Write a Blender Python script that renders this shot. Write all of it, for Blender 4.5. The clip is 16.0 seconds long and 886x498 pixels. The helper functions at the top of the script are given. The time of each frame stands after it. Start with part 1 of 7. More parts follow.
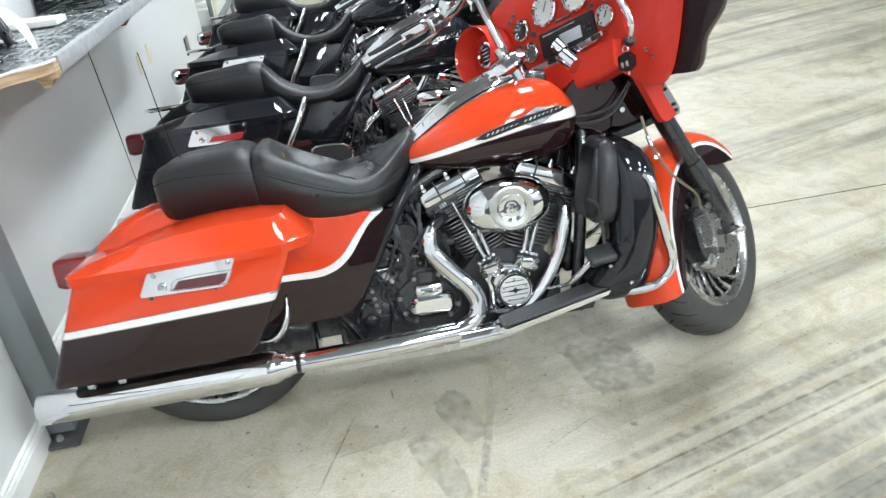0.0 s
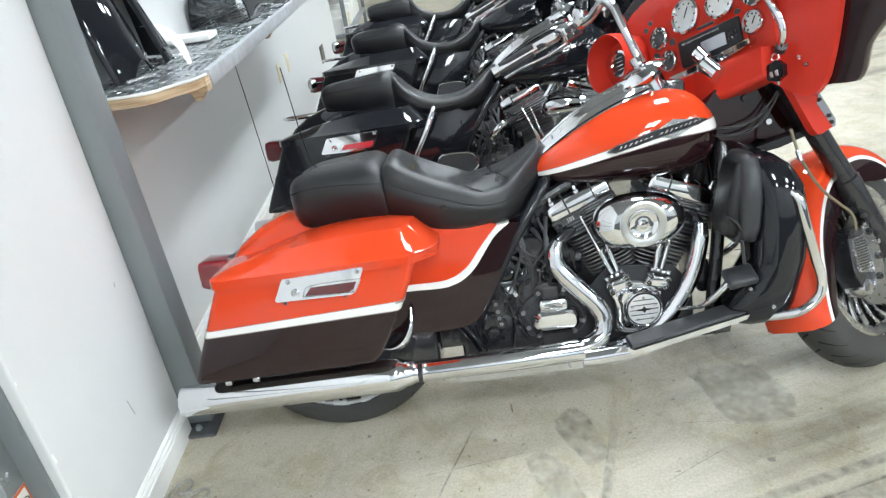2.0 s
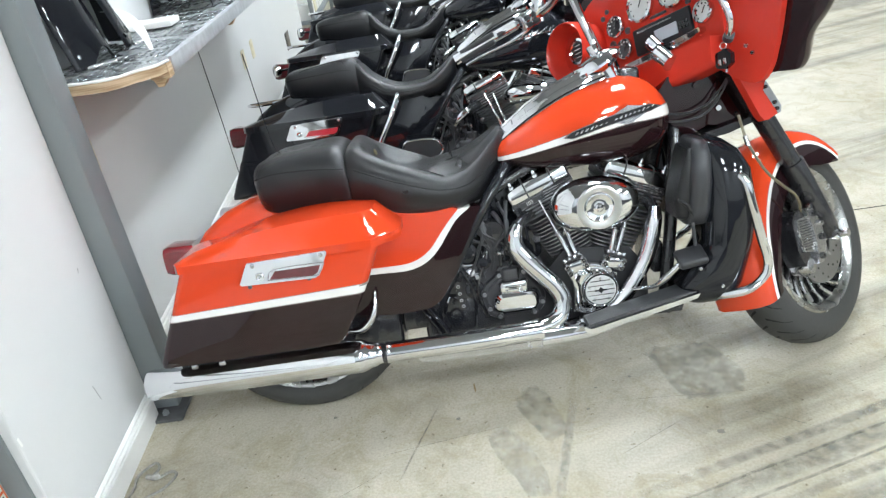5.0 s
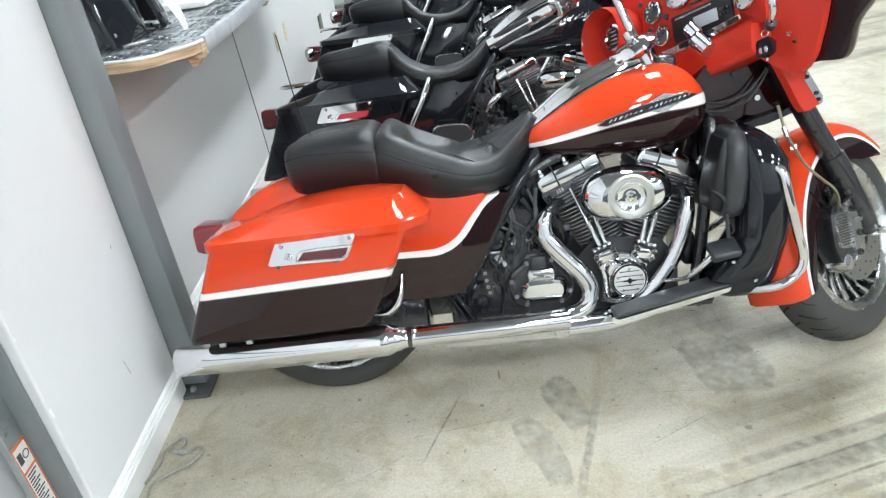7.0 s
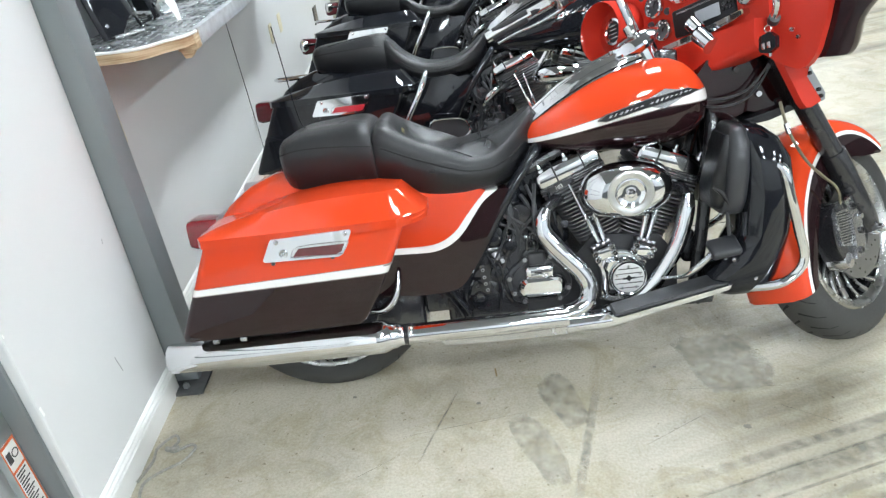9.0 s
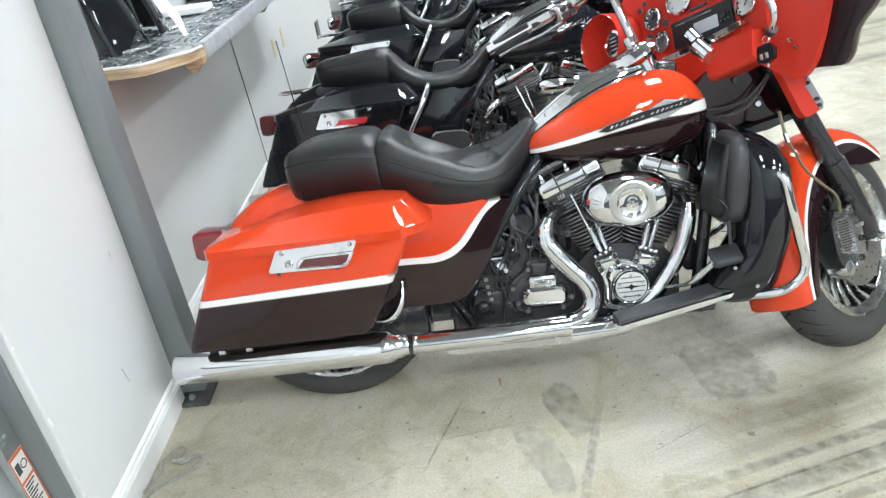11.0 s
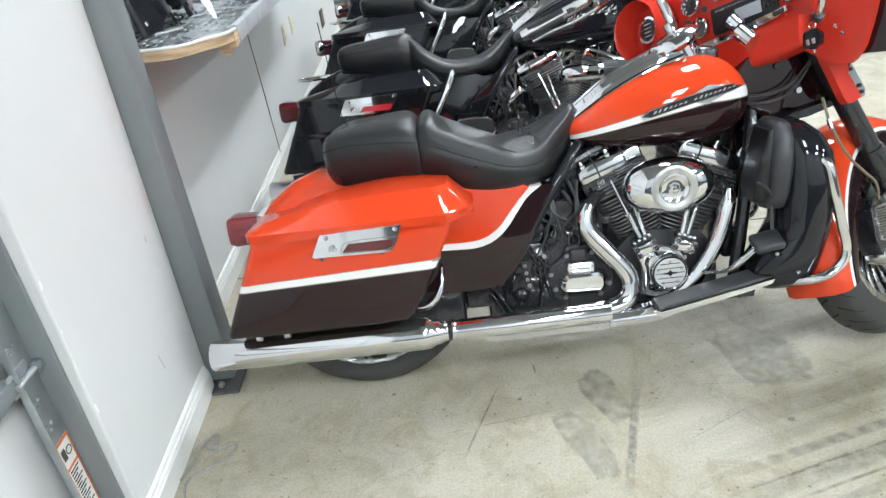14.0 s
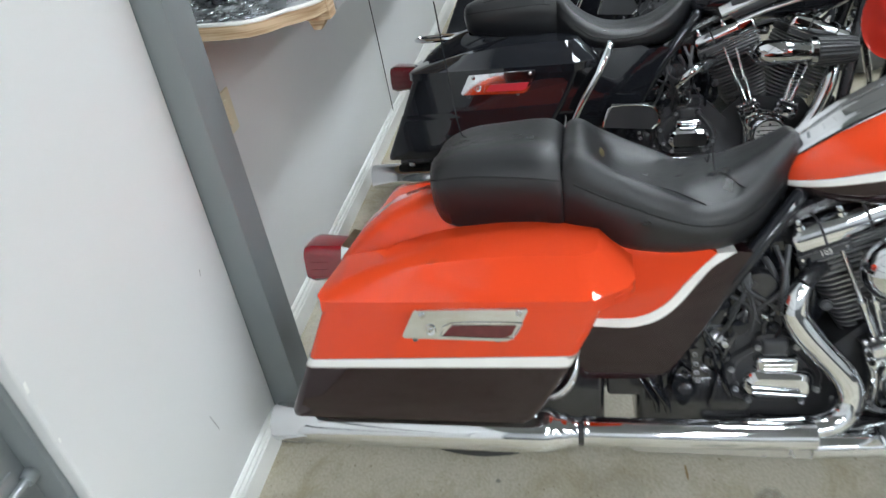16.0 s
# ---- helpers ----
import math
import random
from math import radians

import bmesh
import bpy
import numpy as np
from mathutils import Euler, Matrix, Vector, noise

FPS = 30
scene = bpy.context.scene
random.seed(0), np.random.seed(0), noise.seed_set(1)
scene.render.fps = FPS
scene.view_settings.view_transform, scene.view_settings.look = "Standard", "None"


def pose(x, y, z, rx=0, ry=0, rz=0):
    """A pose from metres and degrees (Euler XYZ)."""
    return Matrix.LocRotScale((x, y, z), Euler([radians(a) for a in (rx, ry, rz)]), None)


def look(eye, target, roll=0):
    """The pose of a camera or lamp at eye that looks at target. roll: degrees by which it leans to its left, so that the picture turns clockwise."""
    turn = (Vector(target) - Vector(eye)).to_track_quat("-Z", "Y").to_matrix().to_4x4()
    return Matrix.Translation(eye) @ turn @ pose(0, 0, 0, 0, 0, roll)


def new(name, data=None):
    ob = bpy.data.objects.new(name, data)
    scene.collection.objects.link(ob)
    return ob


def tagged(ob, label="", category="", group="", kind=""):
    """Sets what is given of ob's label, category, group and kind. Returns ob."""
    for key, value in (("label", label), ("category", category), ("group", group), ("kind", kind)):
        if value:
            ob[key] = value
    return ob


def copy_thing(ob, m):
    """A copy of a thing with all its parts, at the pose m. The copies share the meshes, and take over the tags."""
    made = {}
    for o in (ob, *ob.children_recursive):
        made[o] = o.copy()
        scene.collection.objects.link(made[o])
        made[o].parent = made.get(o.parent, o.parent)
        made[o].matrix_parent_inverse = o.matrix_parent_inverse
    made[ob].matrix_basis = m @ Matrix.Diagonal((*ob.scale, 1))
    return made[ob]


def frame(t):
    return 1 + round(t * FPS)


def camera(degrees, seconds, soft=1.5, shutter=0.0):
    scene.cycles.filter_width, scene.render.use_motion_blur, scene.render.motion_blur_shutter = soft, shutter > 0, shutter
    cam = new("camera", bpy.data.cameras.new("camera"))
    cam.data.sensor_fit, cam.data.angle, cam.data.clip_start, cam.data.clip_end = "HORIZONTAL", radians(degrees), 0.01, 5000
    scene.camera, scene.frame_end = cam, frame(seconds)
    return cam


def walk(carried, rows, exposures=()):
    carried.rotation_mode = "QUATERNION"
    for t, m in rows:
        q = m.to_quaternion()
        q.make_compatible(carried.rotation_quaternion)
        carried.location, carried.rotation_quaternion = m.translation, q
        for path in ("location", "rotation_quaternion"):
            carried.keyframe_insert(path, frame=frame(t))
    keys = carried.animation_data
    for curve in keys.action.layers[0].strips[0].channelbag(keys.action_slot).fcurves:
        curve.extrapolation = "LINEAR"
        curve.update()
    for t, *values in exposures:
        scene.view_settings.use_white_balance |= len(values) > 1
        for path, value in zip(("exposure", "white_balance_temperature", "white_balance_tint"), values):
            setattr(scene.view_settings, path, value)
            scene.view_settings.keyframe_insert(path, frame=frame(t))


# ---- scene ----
cam = camera(64.6, 16.0, 1.35, 0.35)
PATH = [
    (0, (0.52, -1.805, 1.454), (0.742, -0.063, 0.496), -6.2),
    (0.5, (0.436, -1.833, 1.469), (0.639, -0.093, 0.504), -9.5),
    (1, (0.514, -1.797, 1.474), (0.566, -0.042, 0.515), -7.6),
    (1.5, (0.563, -1.771, 1.469), (0.442, -0.007, 0.534), -8.4),
    (2, (0.507, -1.773, 1.475), (0.397, 0.003, 0.563), -9.4),
    (2.5, (0.486, -1.769, 1.466), (0.476, -0.025, 0.485), -8.1),
    (3, (0.51, -1.784, 1.472), (0.519, -0.048, 0.479), -8.0),
    (3.5, (0.515, -1.807, 1.478), (0.517, -0.068, 0.489), -7.8),
    (4, (0.52, -1.815, 1.478), (0.506, -0.065, 0.511), -8.1),
    (4.2, (0.531, -1.822, 1.482), (0.513, -0.062, 0.532), -8.6),
    (6.5, (0.524, -1.817, 1.477), (0.453, -0.07, 0.506), -7.9),
    (7, (0.525, -1.815, 1.475), (0.414, -0.073, 0.499), -8.4),
    (7.5, (0.516, -1.805, 1.474), (0.392, -0.067, 0.491), -8.3),
    (8, (0.507, -1.796, 1.467), (0.388, -0.06, 0.483), -7.9),
    (8.5, (0.508, -1.784, 1.465), (0.399, -0.056, 0.464), -7.8),
    (9, (0.514, -1.788, 1.47), (0.419, -0.055, 0.476), -7.9),
    (9.5, (0.517, -1.807, 1.474), (0.425, -0.067, 0.492), -8.0),
    (12, (0.505, -1.807, 1.475), (0.39, -0.053, 0.52), -8.9),
    (12.5, (0.511, -1.807, 1.479), (0.379, -0.053, 0.529), -9.0),
    (13, (0.515, -1.812, 1.476), (0.376, -0.061, 0.52), -8.3),
    (13.5, (0.44, -1.831, 1.482), (0.321, -0.075, 0.531), -8.1),
    (14, (0.356, -1.804, 1.468), (0.294, -0.064, 0.484), -7.6),
    (14.4, (0.408, -1.668, 1.435), (0.266, 0.011, 0.359), -9.2),
    (14.5, (0.41, -1.617, 1.443), (0.204, 0.043, 0.347), -8.9),
    (15, (0.459, -1.474, 1.48), (0.02, 0.162, 0.416), -11.7),
    (15.2, (0.45, -1.438, 1.479), (-0.04, 0.264, 0.551), -13.7),
    (15.5, (0.416, -1.374, 1.472), (-0.012, 0.237, 0.367), -10.6),
    (16, (0.305, -1.175, 1.471), (-0.096, 0.423, 0.337), -9.1),
]
walk(cam, [(t, look(eye, target, roll)) for t, eye, target, roll in PATH], [(0.0, 0.0), (13.5, 0.0), (14.0, -0.05), (15.0, -0.25), (15.5, -0.36), (16.0, -0.36)])

# ---- world, lights, exposure ----
world = bpy.data.worlds.new("world")
scene.world = world
world.use_nodes = True
world.node_tree.nodes["Background"].inputs[0].default_value = (0.9, 0.95, 1.0, 1)
world.node_tree.nodes["Background"].inputs[1].default_value = 0.3


# ---- materials ----
def material(name, color, rough=0.5, metal=0.0, coat=0.0, vary=0.0, scale=8.0, bump=0.0, bump_scale=200.0, spec=0.5, rough_vary=0.0):
    """A principled material with two scales of variation in colour and gloss, and fine relief."""
    m = bpy.data.materials.new(name)
    m.use_nodes = True
    nt = m.node_tree
    b = nt.nodes["Principled BSDF"]
    b.inputs["Base Color"].default_value = (*color, 1)
    b.inputs["Roughness"].default_value = rough
    b.inputs["Metallic"].default_value = metal
    b.inputs["Coat Weight"].default_value = coat
    b.inputs["Coat Roughness"].default_value = 0.04
    b.inputs["Specular IOR Level"].default_value = spec
    co = nt.nodes.new("ShaderNodeTexCoord")
    if vary or rough_vary:
        big = nt.nodes.new("ShaderNodeTexNoise")
        big.inputs["Scale"].default_value = scale
        big.inputs["Detail"].default_value = 6
        nt.links.new(co.outputs["Object"], big.inputs["Vector"])
        if vary:
            mix = nt.nodes.new("ShaderNodeMix")
            mix.data_type = "RGBA"
            mix.inputs["A"].default_value = (*[c * (1 - vary) for c in color], 1)
            mix.inputs["B"].default_value = (*[min(1, c * (1 + vary)) for c in color], 1)
            nt.links.new(big.outputs["Fac"], mix.inputs["Factor"])
            nt.links.new(mix.outputs["Result"], b.inputs["Base Color"])
        if rough_vary:
            mr = nt.nodes.new("ShaderNodeMapRange")
            mr.inputs["To Min"].default_value = max(0.02, rough - rough_vary)
            mr.inputs["To Max"].default_value = rough + rough_vary
            nt.links.new(big.outputs["Fac"], mr.inputs["Value"])
            nt.links.new(mr.outputs["Result"], b.inputs["Roughness"])
    if bump:
        fine = nt.nodes.new("ShaderNodeTexNoise")
        fine.inputs["Scale"].default_value = bump_scale
        fine.inputs["Detail"].default_value = 3
        nt.links.new(co.outputs["Object"], fine.inputs["Vector"])
        bn = nt.nodes.new("ShaderNodeBump")
        bn.inputs["Strength"].default_value = bump
        bn.inputs["Distance"].default_value = 0.002
        nt.links.new(fine.outputs["Fac"], bn.inputs["Height"])
        nt.links.new(bn.outputs["Normal"], b.inputs["Normal"])
    return m


def banded(name, low, mid, high, line=None):
    """Two-tone paint: the attribute 'band' is under 0 below the stripe, 0 to 1 in it, over 1 above; a thin dark line edges the stripe."""
    m = material(name, high, 0.30, 0, 1.0, spec=0.0)
    nt = m.node_tree
    a = nt.nodes.new("ShaderNodeAttribute")
    a.attribute_name = "band"
    ramp = nt.nodes.new("ShaderNodeValToRGB")
    mr = nt.nodes.new("ShaderNodeMapRange")
    mr.inputs["From Min"].default_value = -1
    mr.inputs["From Max"].default_value = 2
    nt.links.new(a.outputs["Fac"], mr.inputs["Value"])
    nt.links.new(mr.outputs["Result"], ramp.inputs["Fac"])
    ramp.color_ramp.interpolation = "CONSTANT"
    els = ramp.color_ramp.elements
    els[0].position, els[0].color = 0, (*low, 1)
    els[1].position, els[1].color = 0.3333, (*(line or mid), 1)
    for p, c in ((0.36, mid), (0.64, line or mid), (0.6667, high)):
        e = els.new(p)
        e.color = (*c, 1)
    nt.links.new(ramp.outputs["Color"], nt.nodes["Principled BSDF"].inputs["Base Color"])
    return m


def glowing(name, color, strength):
    m = bpy.data.materials.new(name)
    m.use_nodes = True
    b = m.node_tree.nodes["Principled BSDF"]
    b.inputs["Base Color"].default_value = (*color, 1)
    b.inputs["Emission Color"].default_value = (*color, 1)
    b.inputs["Emission Strength"].default_value = strength
    return m


ORANGE_C, MAROON_C, WHITE_C = (0.67, 0.056, 0.015), (0.0165, 0.0060, 0.0072), (0.80, 0.79, 0.76)
M = {}
M["orange"] = material("orange_paint", ORANGE_C, 0.30, 0, 1.0, 0.03, 5, 0, 900, spec=0.0)
M["maroon"] = material("dark_maroon_paint", MAROON_C, 0.30, 0, 1.0, 0.15, 5, 0, 900, spec=0.0)
# the same orange, with the fairing's shade put into a redder, darker colour
M["dash_shaded"] = material("orange_fairing_paint_shaded", (0.60, 0.042, 0.026), 0.36, 0, 0.8, 0.04, 5, 0, 900, spec=0.0)
M["white"] = material("white_pinstripe_paint", WHITE_C, 0.25, 0, 0.8, 0.03, 20)
M["two_tone"] = banded("two_tone_paint", MAROON_C, WHITE_C, ORANGE_C, (0.25, 0.2, 0.18))
M["black"] = material("gloss_black_paint", (0.011, 0.012, 0.0155), 0.30, 0, 1.0, 0.2, 6, 0, 900, spec=0.0)
M["satin"] = material("satin_black_metal", (0.020, 0.020, 0.023), 0.24, 0, 0.5, 0.25, 14, 0.15, 300, rough_vary=0.1)
M["plastic"] = material("black_plastic", (0.036, 0.037, 0.041), 0.36, 0, 0, 0.2, 20, 0.2, 700, rough_vary=0.08)
M["engine"] = material("wrinkle_black_engine", (0.040, 0.040, 0.044), 0.34, 0.2, 0, 0.3, 25, 0.5, 500, rough_vary=0.12)
M["leather"] = material("black_leather", (0.0095, 0.0098, 0.0115), 0.30, 0, 0, 0.2, 9, 0.5, 520, rough_vary=0.07, spec=0.5)
M["rubber"] = material("tyre_rubber", (0.042, 0.042, 0.040), 0.66, 0, 0, 0.3, 12, 0.4, 160, rough_vary=0.1)
M["chrome"] = material("chrome", (0.74, 0.75, 0.77), 0.05, 1.0, 0, 0.03, 10, 0, 10, rough_vary=0.025)
M["brushed"] = material("brushed_aluminium", (0.56, 0.56, 0.57), 0.26, 1.0, 0, 0.10, 30, 0, 10, rough_vary=0.05)
M["alloy"] = material("machined_wheel_alloy", (0.46, 0.46, 0.45), 0.27, 1.0, 0, 0.1, 20, 0, 10, rough_vary=0.06)
M["pinstripe"] = material("grey_pinstripe_paint", (0.22, 0.19, 0.17), 0.3, 0, 0.6, 0.05, 30)
M["stitch"] = material("dull_gold_thread", (0.16, 0.13, 0.05), 0.6, 0, 0, 0.2, 200)
M["turned"] = material("turned_aluminium", (0.62, 0.62, 0.61), 0.30, 1.0, 0, 0.06, 60, 0.05, 600, rough_vary=0.05)
M["rough_black"] = material("rough_black_casting", (0.016, 0.016, 0.018), 0.55, 0, 0, 0.3, 30, 0.3, 200, spec=0.3)
M["disc_steel"] = material("worn_disc_steel", (0.34, 0.34, 0.335), 0.36, 1.0, 0, 0.12, 40, 0, 10, rough_vary=0.05)
M["groove"] = material("tyre_groove", (0.008, 0.008, 0.008), 0.9)
M["badge"] = material("pale_badge_metal", (0.72, 0.72, 0.71), 0.38, 0.5, 0, 0.06, 60)
M["fin"] = material("fin_edge_metal", (0.36, 0.36, 0.375), 0.3, 0.9, 0, 0.2, 30)
M["red_lens"] = material("red_lens", (0.20, 0.010, 0.016), 0.10, 0, 1.0, 0.2, 60)
M["bright_lens"] = material("bright_red_reflector", (0.52, 0.03, 0.045), 0.15, 0, 0.8, 0.15, 90)
M["dark_lens"] = material("dark_red_reflector", (0.10, 0.012, 0.016), 0.2, 0, 0.8, 0.3, 90)
M["gauge"] = material("gauge_face", (0.62, 0.63, 0.62), 0.35, 0, 0.5, 0.1, 40)
M["dark_gauge"] = material("dark_gauge_face", (0.05, 0.05, 0.055), 0.2, 0, 0.6, 0.2, 40)
M["screen"] = material("radio_screen", (0.42, 0.43, 0.47), 0.12, 0, 0.5, 0.1, 20)
M["hose"] = material("brake_hose", (0.20, 0.17, 0.11), 0.4, 0.2, 0, 0.2, 60)
M["steel_grey"] = material("grey_painted_steel", (0.195, 0.213, 0.222), 0.42, 0, 0, 0.08, 5, 0.12, 120, rough_vary=0.08)
M["galv"] = material("galvanised_steel", (0.42, 0.45, 0.46), 0.38, 0.7, 0, 0.3, 22, 0.1, 80, rough_vary=0.12)
M["wall"] = material("white_wall_paint", (0.65, 0.654, 0.655), 0.55, 0, 0, 0.03, 1.6, 0.12, 130, rough_vary=0.08)
M["hall"] = material("pale_hall_wall", (0.42, 0.43, 0.44), 0.6, 0, 0, 0.1, 1.2)
M["trim"] = material("white_baseboard_paint", (0.78, 0.78, 0.76), 0.4, 0, 0, 0.06, 6, 0.1, 60)
M["wood"] = material("cut_pine", (0.56, 0.42, 0.27), 0.6, 0, 0, 0.3, 18, 0.3, 90)
wood_nt = M["wood"].node_tree
wood_place, wood_map, wood_noise, wood_ramp = (wood_nt.nodes.new(k) for k in ("ShaderNodeTexCoord", "ShaderNodeMapping", "ShaderNodeTexNoise", "ShaderNodeValToRGB"))
wood_map.inputs["Scale"].default_value = (9, 9, 190)
wood_noise.inputs["Scale"].default_value, wood_noise.inputs["Detail"].default_value = 1.0, 6
wood_ramp.color_ramp.elements[0].position, wood_ramp.color_ramp.elements[0].color = 0.34, (0.33, 0.21, 0.11, 1)
wood_ramp.color_ramp.elements[1].position, wood_ramp.color_ramp.elements[1].color = 0.60, (0.60, 0.46, 0.30, 1)
wood_nt.links.new(wood_place.outputs["Object"], wood_map.inputs["Vector"])
wood_nt.links.new(wood_map.outputs["Vector"], wood_noise.inputs["Vector"])
wood_nt.links.new(wood_noise.outputs["Fac"], wood_ramp.inputs["Fac"])
wood_nt.links.new(wood_ramp.outputs["Color"], wood_nt.nodes["Principled BSDF"].inputs["Base Color"])
M["ivory"] = material("ivory_plastic", (0.68, 0.62, 0.45), 0.4, 0, 0, 0.05, 20)
M["rope"] = material("grey_braided_cord", (0.31, 0.30, 0.27), 0.8, 0, 0, 0.45, 140, 0.6, 400)
M["paper"] = material("label_paper", (0.78, 0.77, 0.74), 0.5, 0, 0, 0.05, 30)
M["label_orange"] = material("label_orange", (0.75, 0.16, 0.05), 0.5)
M["ink"] = material("label_ink", (0.06, 0.06, 0.06), 0.6)
M["ceiling"] = material("grey_steel_ceiling", (0.24, 0.245, 0.25), 0.7, 0, 0, 0.15, 2)
M["ceiling_dark"] = material("dark_wall_paint", (0.06, 0.062, 0.066), 0.5, 0, 0, 0.15, 2)
M["edge_metal"] = material("scratched_sheet_edge", (0.50, 0.52, 0.54), 0.42, 0.35, 0, 0.35, 26, 0.15, 70, rough_vary=0.12)
M["dirty_steel"] = material("dirty_dark_steel", (0.085, 0.088, 0.09), 0.6, 0.2, 0, 0.5, 30, 0.3, 90)
M["worn_pad"] = material("worn_grey_rubber", (0.052, 0.053, 0.056), 0.40, 0, 0, 0.3, 30, 0.3, 200)
M["tube"] = glowing("lamp_diffuser", (0.88, 0.97, 1.03), 67.0)


def concrete():
    """Polished concrete: pale slab, cloudy patches, dark sweeping tyre streaks that also carry some shading, spots and
    scratches.
    """
    m = material("polished_concrete", (0.5, 0.48, 0.42), 0.45, spec=0.35)
    nt, N, L = m.node_tree, m.node_tree.nodes, m.node_tree.links
    b = N["Principled BSDF"]
    co = N.new("ShaderNodeTexCoord")

    def tex(scale, detail, stretch=(1, 1, 1), turn=0.0, rough=0.55, distort=0.0):
        mp = N.new("ShaderNodeMapping")
        mp.vector_type = "TEXTURE"
        mp.inputs["Scale"].default_value = [1 / s for s in stretch]
        mp.inputs["Rotation"].default_value = (0, 0, radians(turn))
        L.new(co.outputs["Object"], mp.inputs["Vector"])
        n = N.new("ShaderNodeTexNoise")
        n.inputs["Scale"].default_value = scale
        n.inputs["Detail"].default_value = detail
        n.inputs["Roughness"].default_value = rough
        n.inputs["Distortion"].default_value = distort
        L.new(mp.outputs["Vector"], n.inputs["Vector"])
        return n.outputs["Fac"]

    def ramp(fac, *stops):
        r = N.new("ShaderNodeValToRGB")
        L.new(fac, r.inputs["Fac"])
        els = r.color_ramp.elements
        els[0].position, els[0].color = stops[0][0], (*stops[0][1], 1)
        els[1].position, els[1].color = stops[-1][0], (*stops[-1][1], 1)
        for p, c in stops[1:-1]:
            els.new(p).color = (*c, 1)
        return r.outputs["Color"]

    def mult(a, c, f=1.0):
        x = N.new("ShaderNodeMix")
        x.data_type, x.blend_type = "RGBA", "MULTIPLY"
        x.inputs["Factor"].default_value = f
        L.new(a, x.inputs["A"])
        L.new(c, x.inputs["B"])
        return x.outputs["Result"]

    base = ramp(tex(1.3, 8), (0.25, (0.425, 0.382, 0.294)), (0.5, (0.495, 0.455, 0.366)), (0.75, (0.555, 0.518, 0.440)))
    cloud = ramp(tex(3.5, 10, (1, 1, 1), 20, 0.65, 0.6), (0.32, (0.66, 0.65, 0.63)), (0.50, (1, 1, 1)))
    # tyre streaks, deepened so they also hold the floor's shading towards +x
    streak = ramp(tex(1.6, 7, (0.16, 2.6, 1), 15, 0.62, 0.25), (0.38, (0.52, 0.52, 0.515)), (0.53, (1, 1, 1)))
    streak2 = ramp(tex(2.4, 5, (0.12, 4.6, 1), 19, 0.55, 0.15), (0.36, (0.80, 0.80, 0.80)), (0.48, (1, 1, 1)))
    patchy = N.new("ShaderNodeMapRange")
    patchy.inputs["From Min"].default_value, patchy.inputs["From Max"].default_value = 0.38, 0.54
    L.new(tex(0.9, 4, (0.35, 1.2, 1), 14, 0.5, 0.3), patchy.inputs["Value"])
    where = N.new("ShaderNodeMapRange")
    sep = N.new("ShaderNodeSeparateXYZ")
    L.new(co.outputs["Object"], sep.inputs["Vector"])
    L.new(sep.outputs["X"], where.inputs["Value"])
    where.inputs["From Min"].default_value, where.inputs["From Max"].default_value = 0.75, 1.5
    faded = N.new("ShaderNodeMix")
    faded.data_type = "RGBA"
    faded.inputs["A"].default_value = (1, 1, 1, 1)
    share = N.new("ShaderNodeMath")
    share.operation = "MULTIPLY"
    L.new(where.outputs["Result"], share.inputs[0])
    L.new(patchy.outputs["Result"], share.inputs[1])
    L.new(share.outputs["Value"], faded.inputs["Factor"])
    L.new(mult(streak, streak2), faded.inputs["B"])
    speck = ramp(tex(48, 3), (0.29, (0.40, 0.36, 0.29)), (0.335, (1, 1, 1)))
    grain = ramp(tex(130, 4), (0.3, (0.80, 0.80, 0.79)), (0.62, (1.0, 1.0, 1.0)))
    blot = ramp(tex(7.0, 12, (1, 1, 1), 40, 0.7, 0.9), (0.36, (0.76, 0.71, 0.58)), (0.54, (1, 1, 1)))
    base = mult(base, blot, 0.75)
    col = mult(mult(mult(mult(base, cloud, 0.6), faded.outputs["Result"]), speck, 0.8), grain)
    L.new(col, b.inputs["Base Color"])
    mr = N.new("ShaderNodeMapRange")
    mr.inputs["To Min"].default_value, mr.inputs["To Max"].default_value = 0.36, 0.62
    L.new(tex(2.0, 6), mr.inputs["Value"])
    L.new(mr.outputs["Result"], b.inputs["Roughness"])
    bn = N.new("ShaderNodeBump")
    bn.inputs["Strength"].default_value, bn.inputs["Distance"].default_value = 0.15, 0.002
    L.new(tex(90, 4), bn.inputs["Height"])
    L.new(bn.outputs["Normal"], b.inputs["Normal"])
    return m


M["concrete"] = concrete()


def diamond_plate():
    m = material("diamond_plate_aluminium", (0.42, 0.44, 0.45), 0.27, 0.95, 0, 0.15, 12, rough_vary=0.1)
    return m


M["tread"] = diamond_plate()


# ---- mesh helpers ----
def mesh_object(name, bm, mat, parent=None, label="", smooth=35.0, matrix=None):
    if matrix is not None:
        bm.transform(matrix)
    bmesh.ops.recalc_face_normals(bm, faces=bm.faces)
    me = bpy.data.meshes.new(name)
    bm.to_mesh(me)
    bm.free()
    me.materials.append(mat)
    if smooth:
        me.shade_smooth()
        me.set_sharp_from_angle(angle=radians(smooth))
    ob = new(name, me)
    ob.parent = parent
    if label:
        ob["label"] = label
    return ob


def part(name, bm, mat, parent, label="", smooth=35.0, matrix=None):
    return mesh_object(name, bm, mat, parent, label, smooth, matrix)


def thing(name, label, category, at=None, group="", kind=""):
    ob = new(name)
    ob.empty_display_size = 0.1
    if at is not None:
        ob.matrix_basis = at
    return tagged(ob, label, category, group, kind)


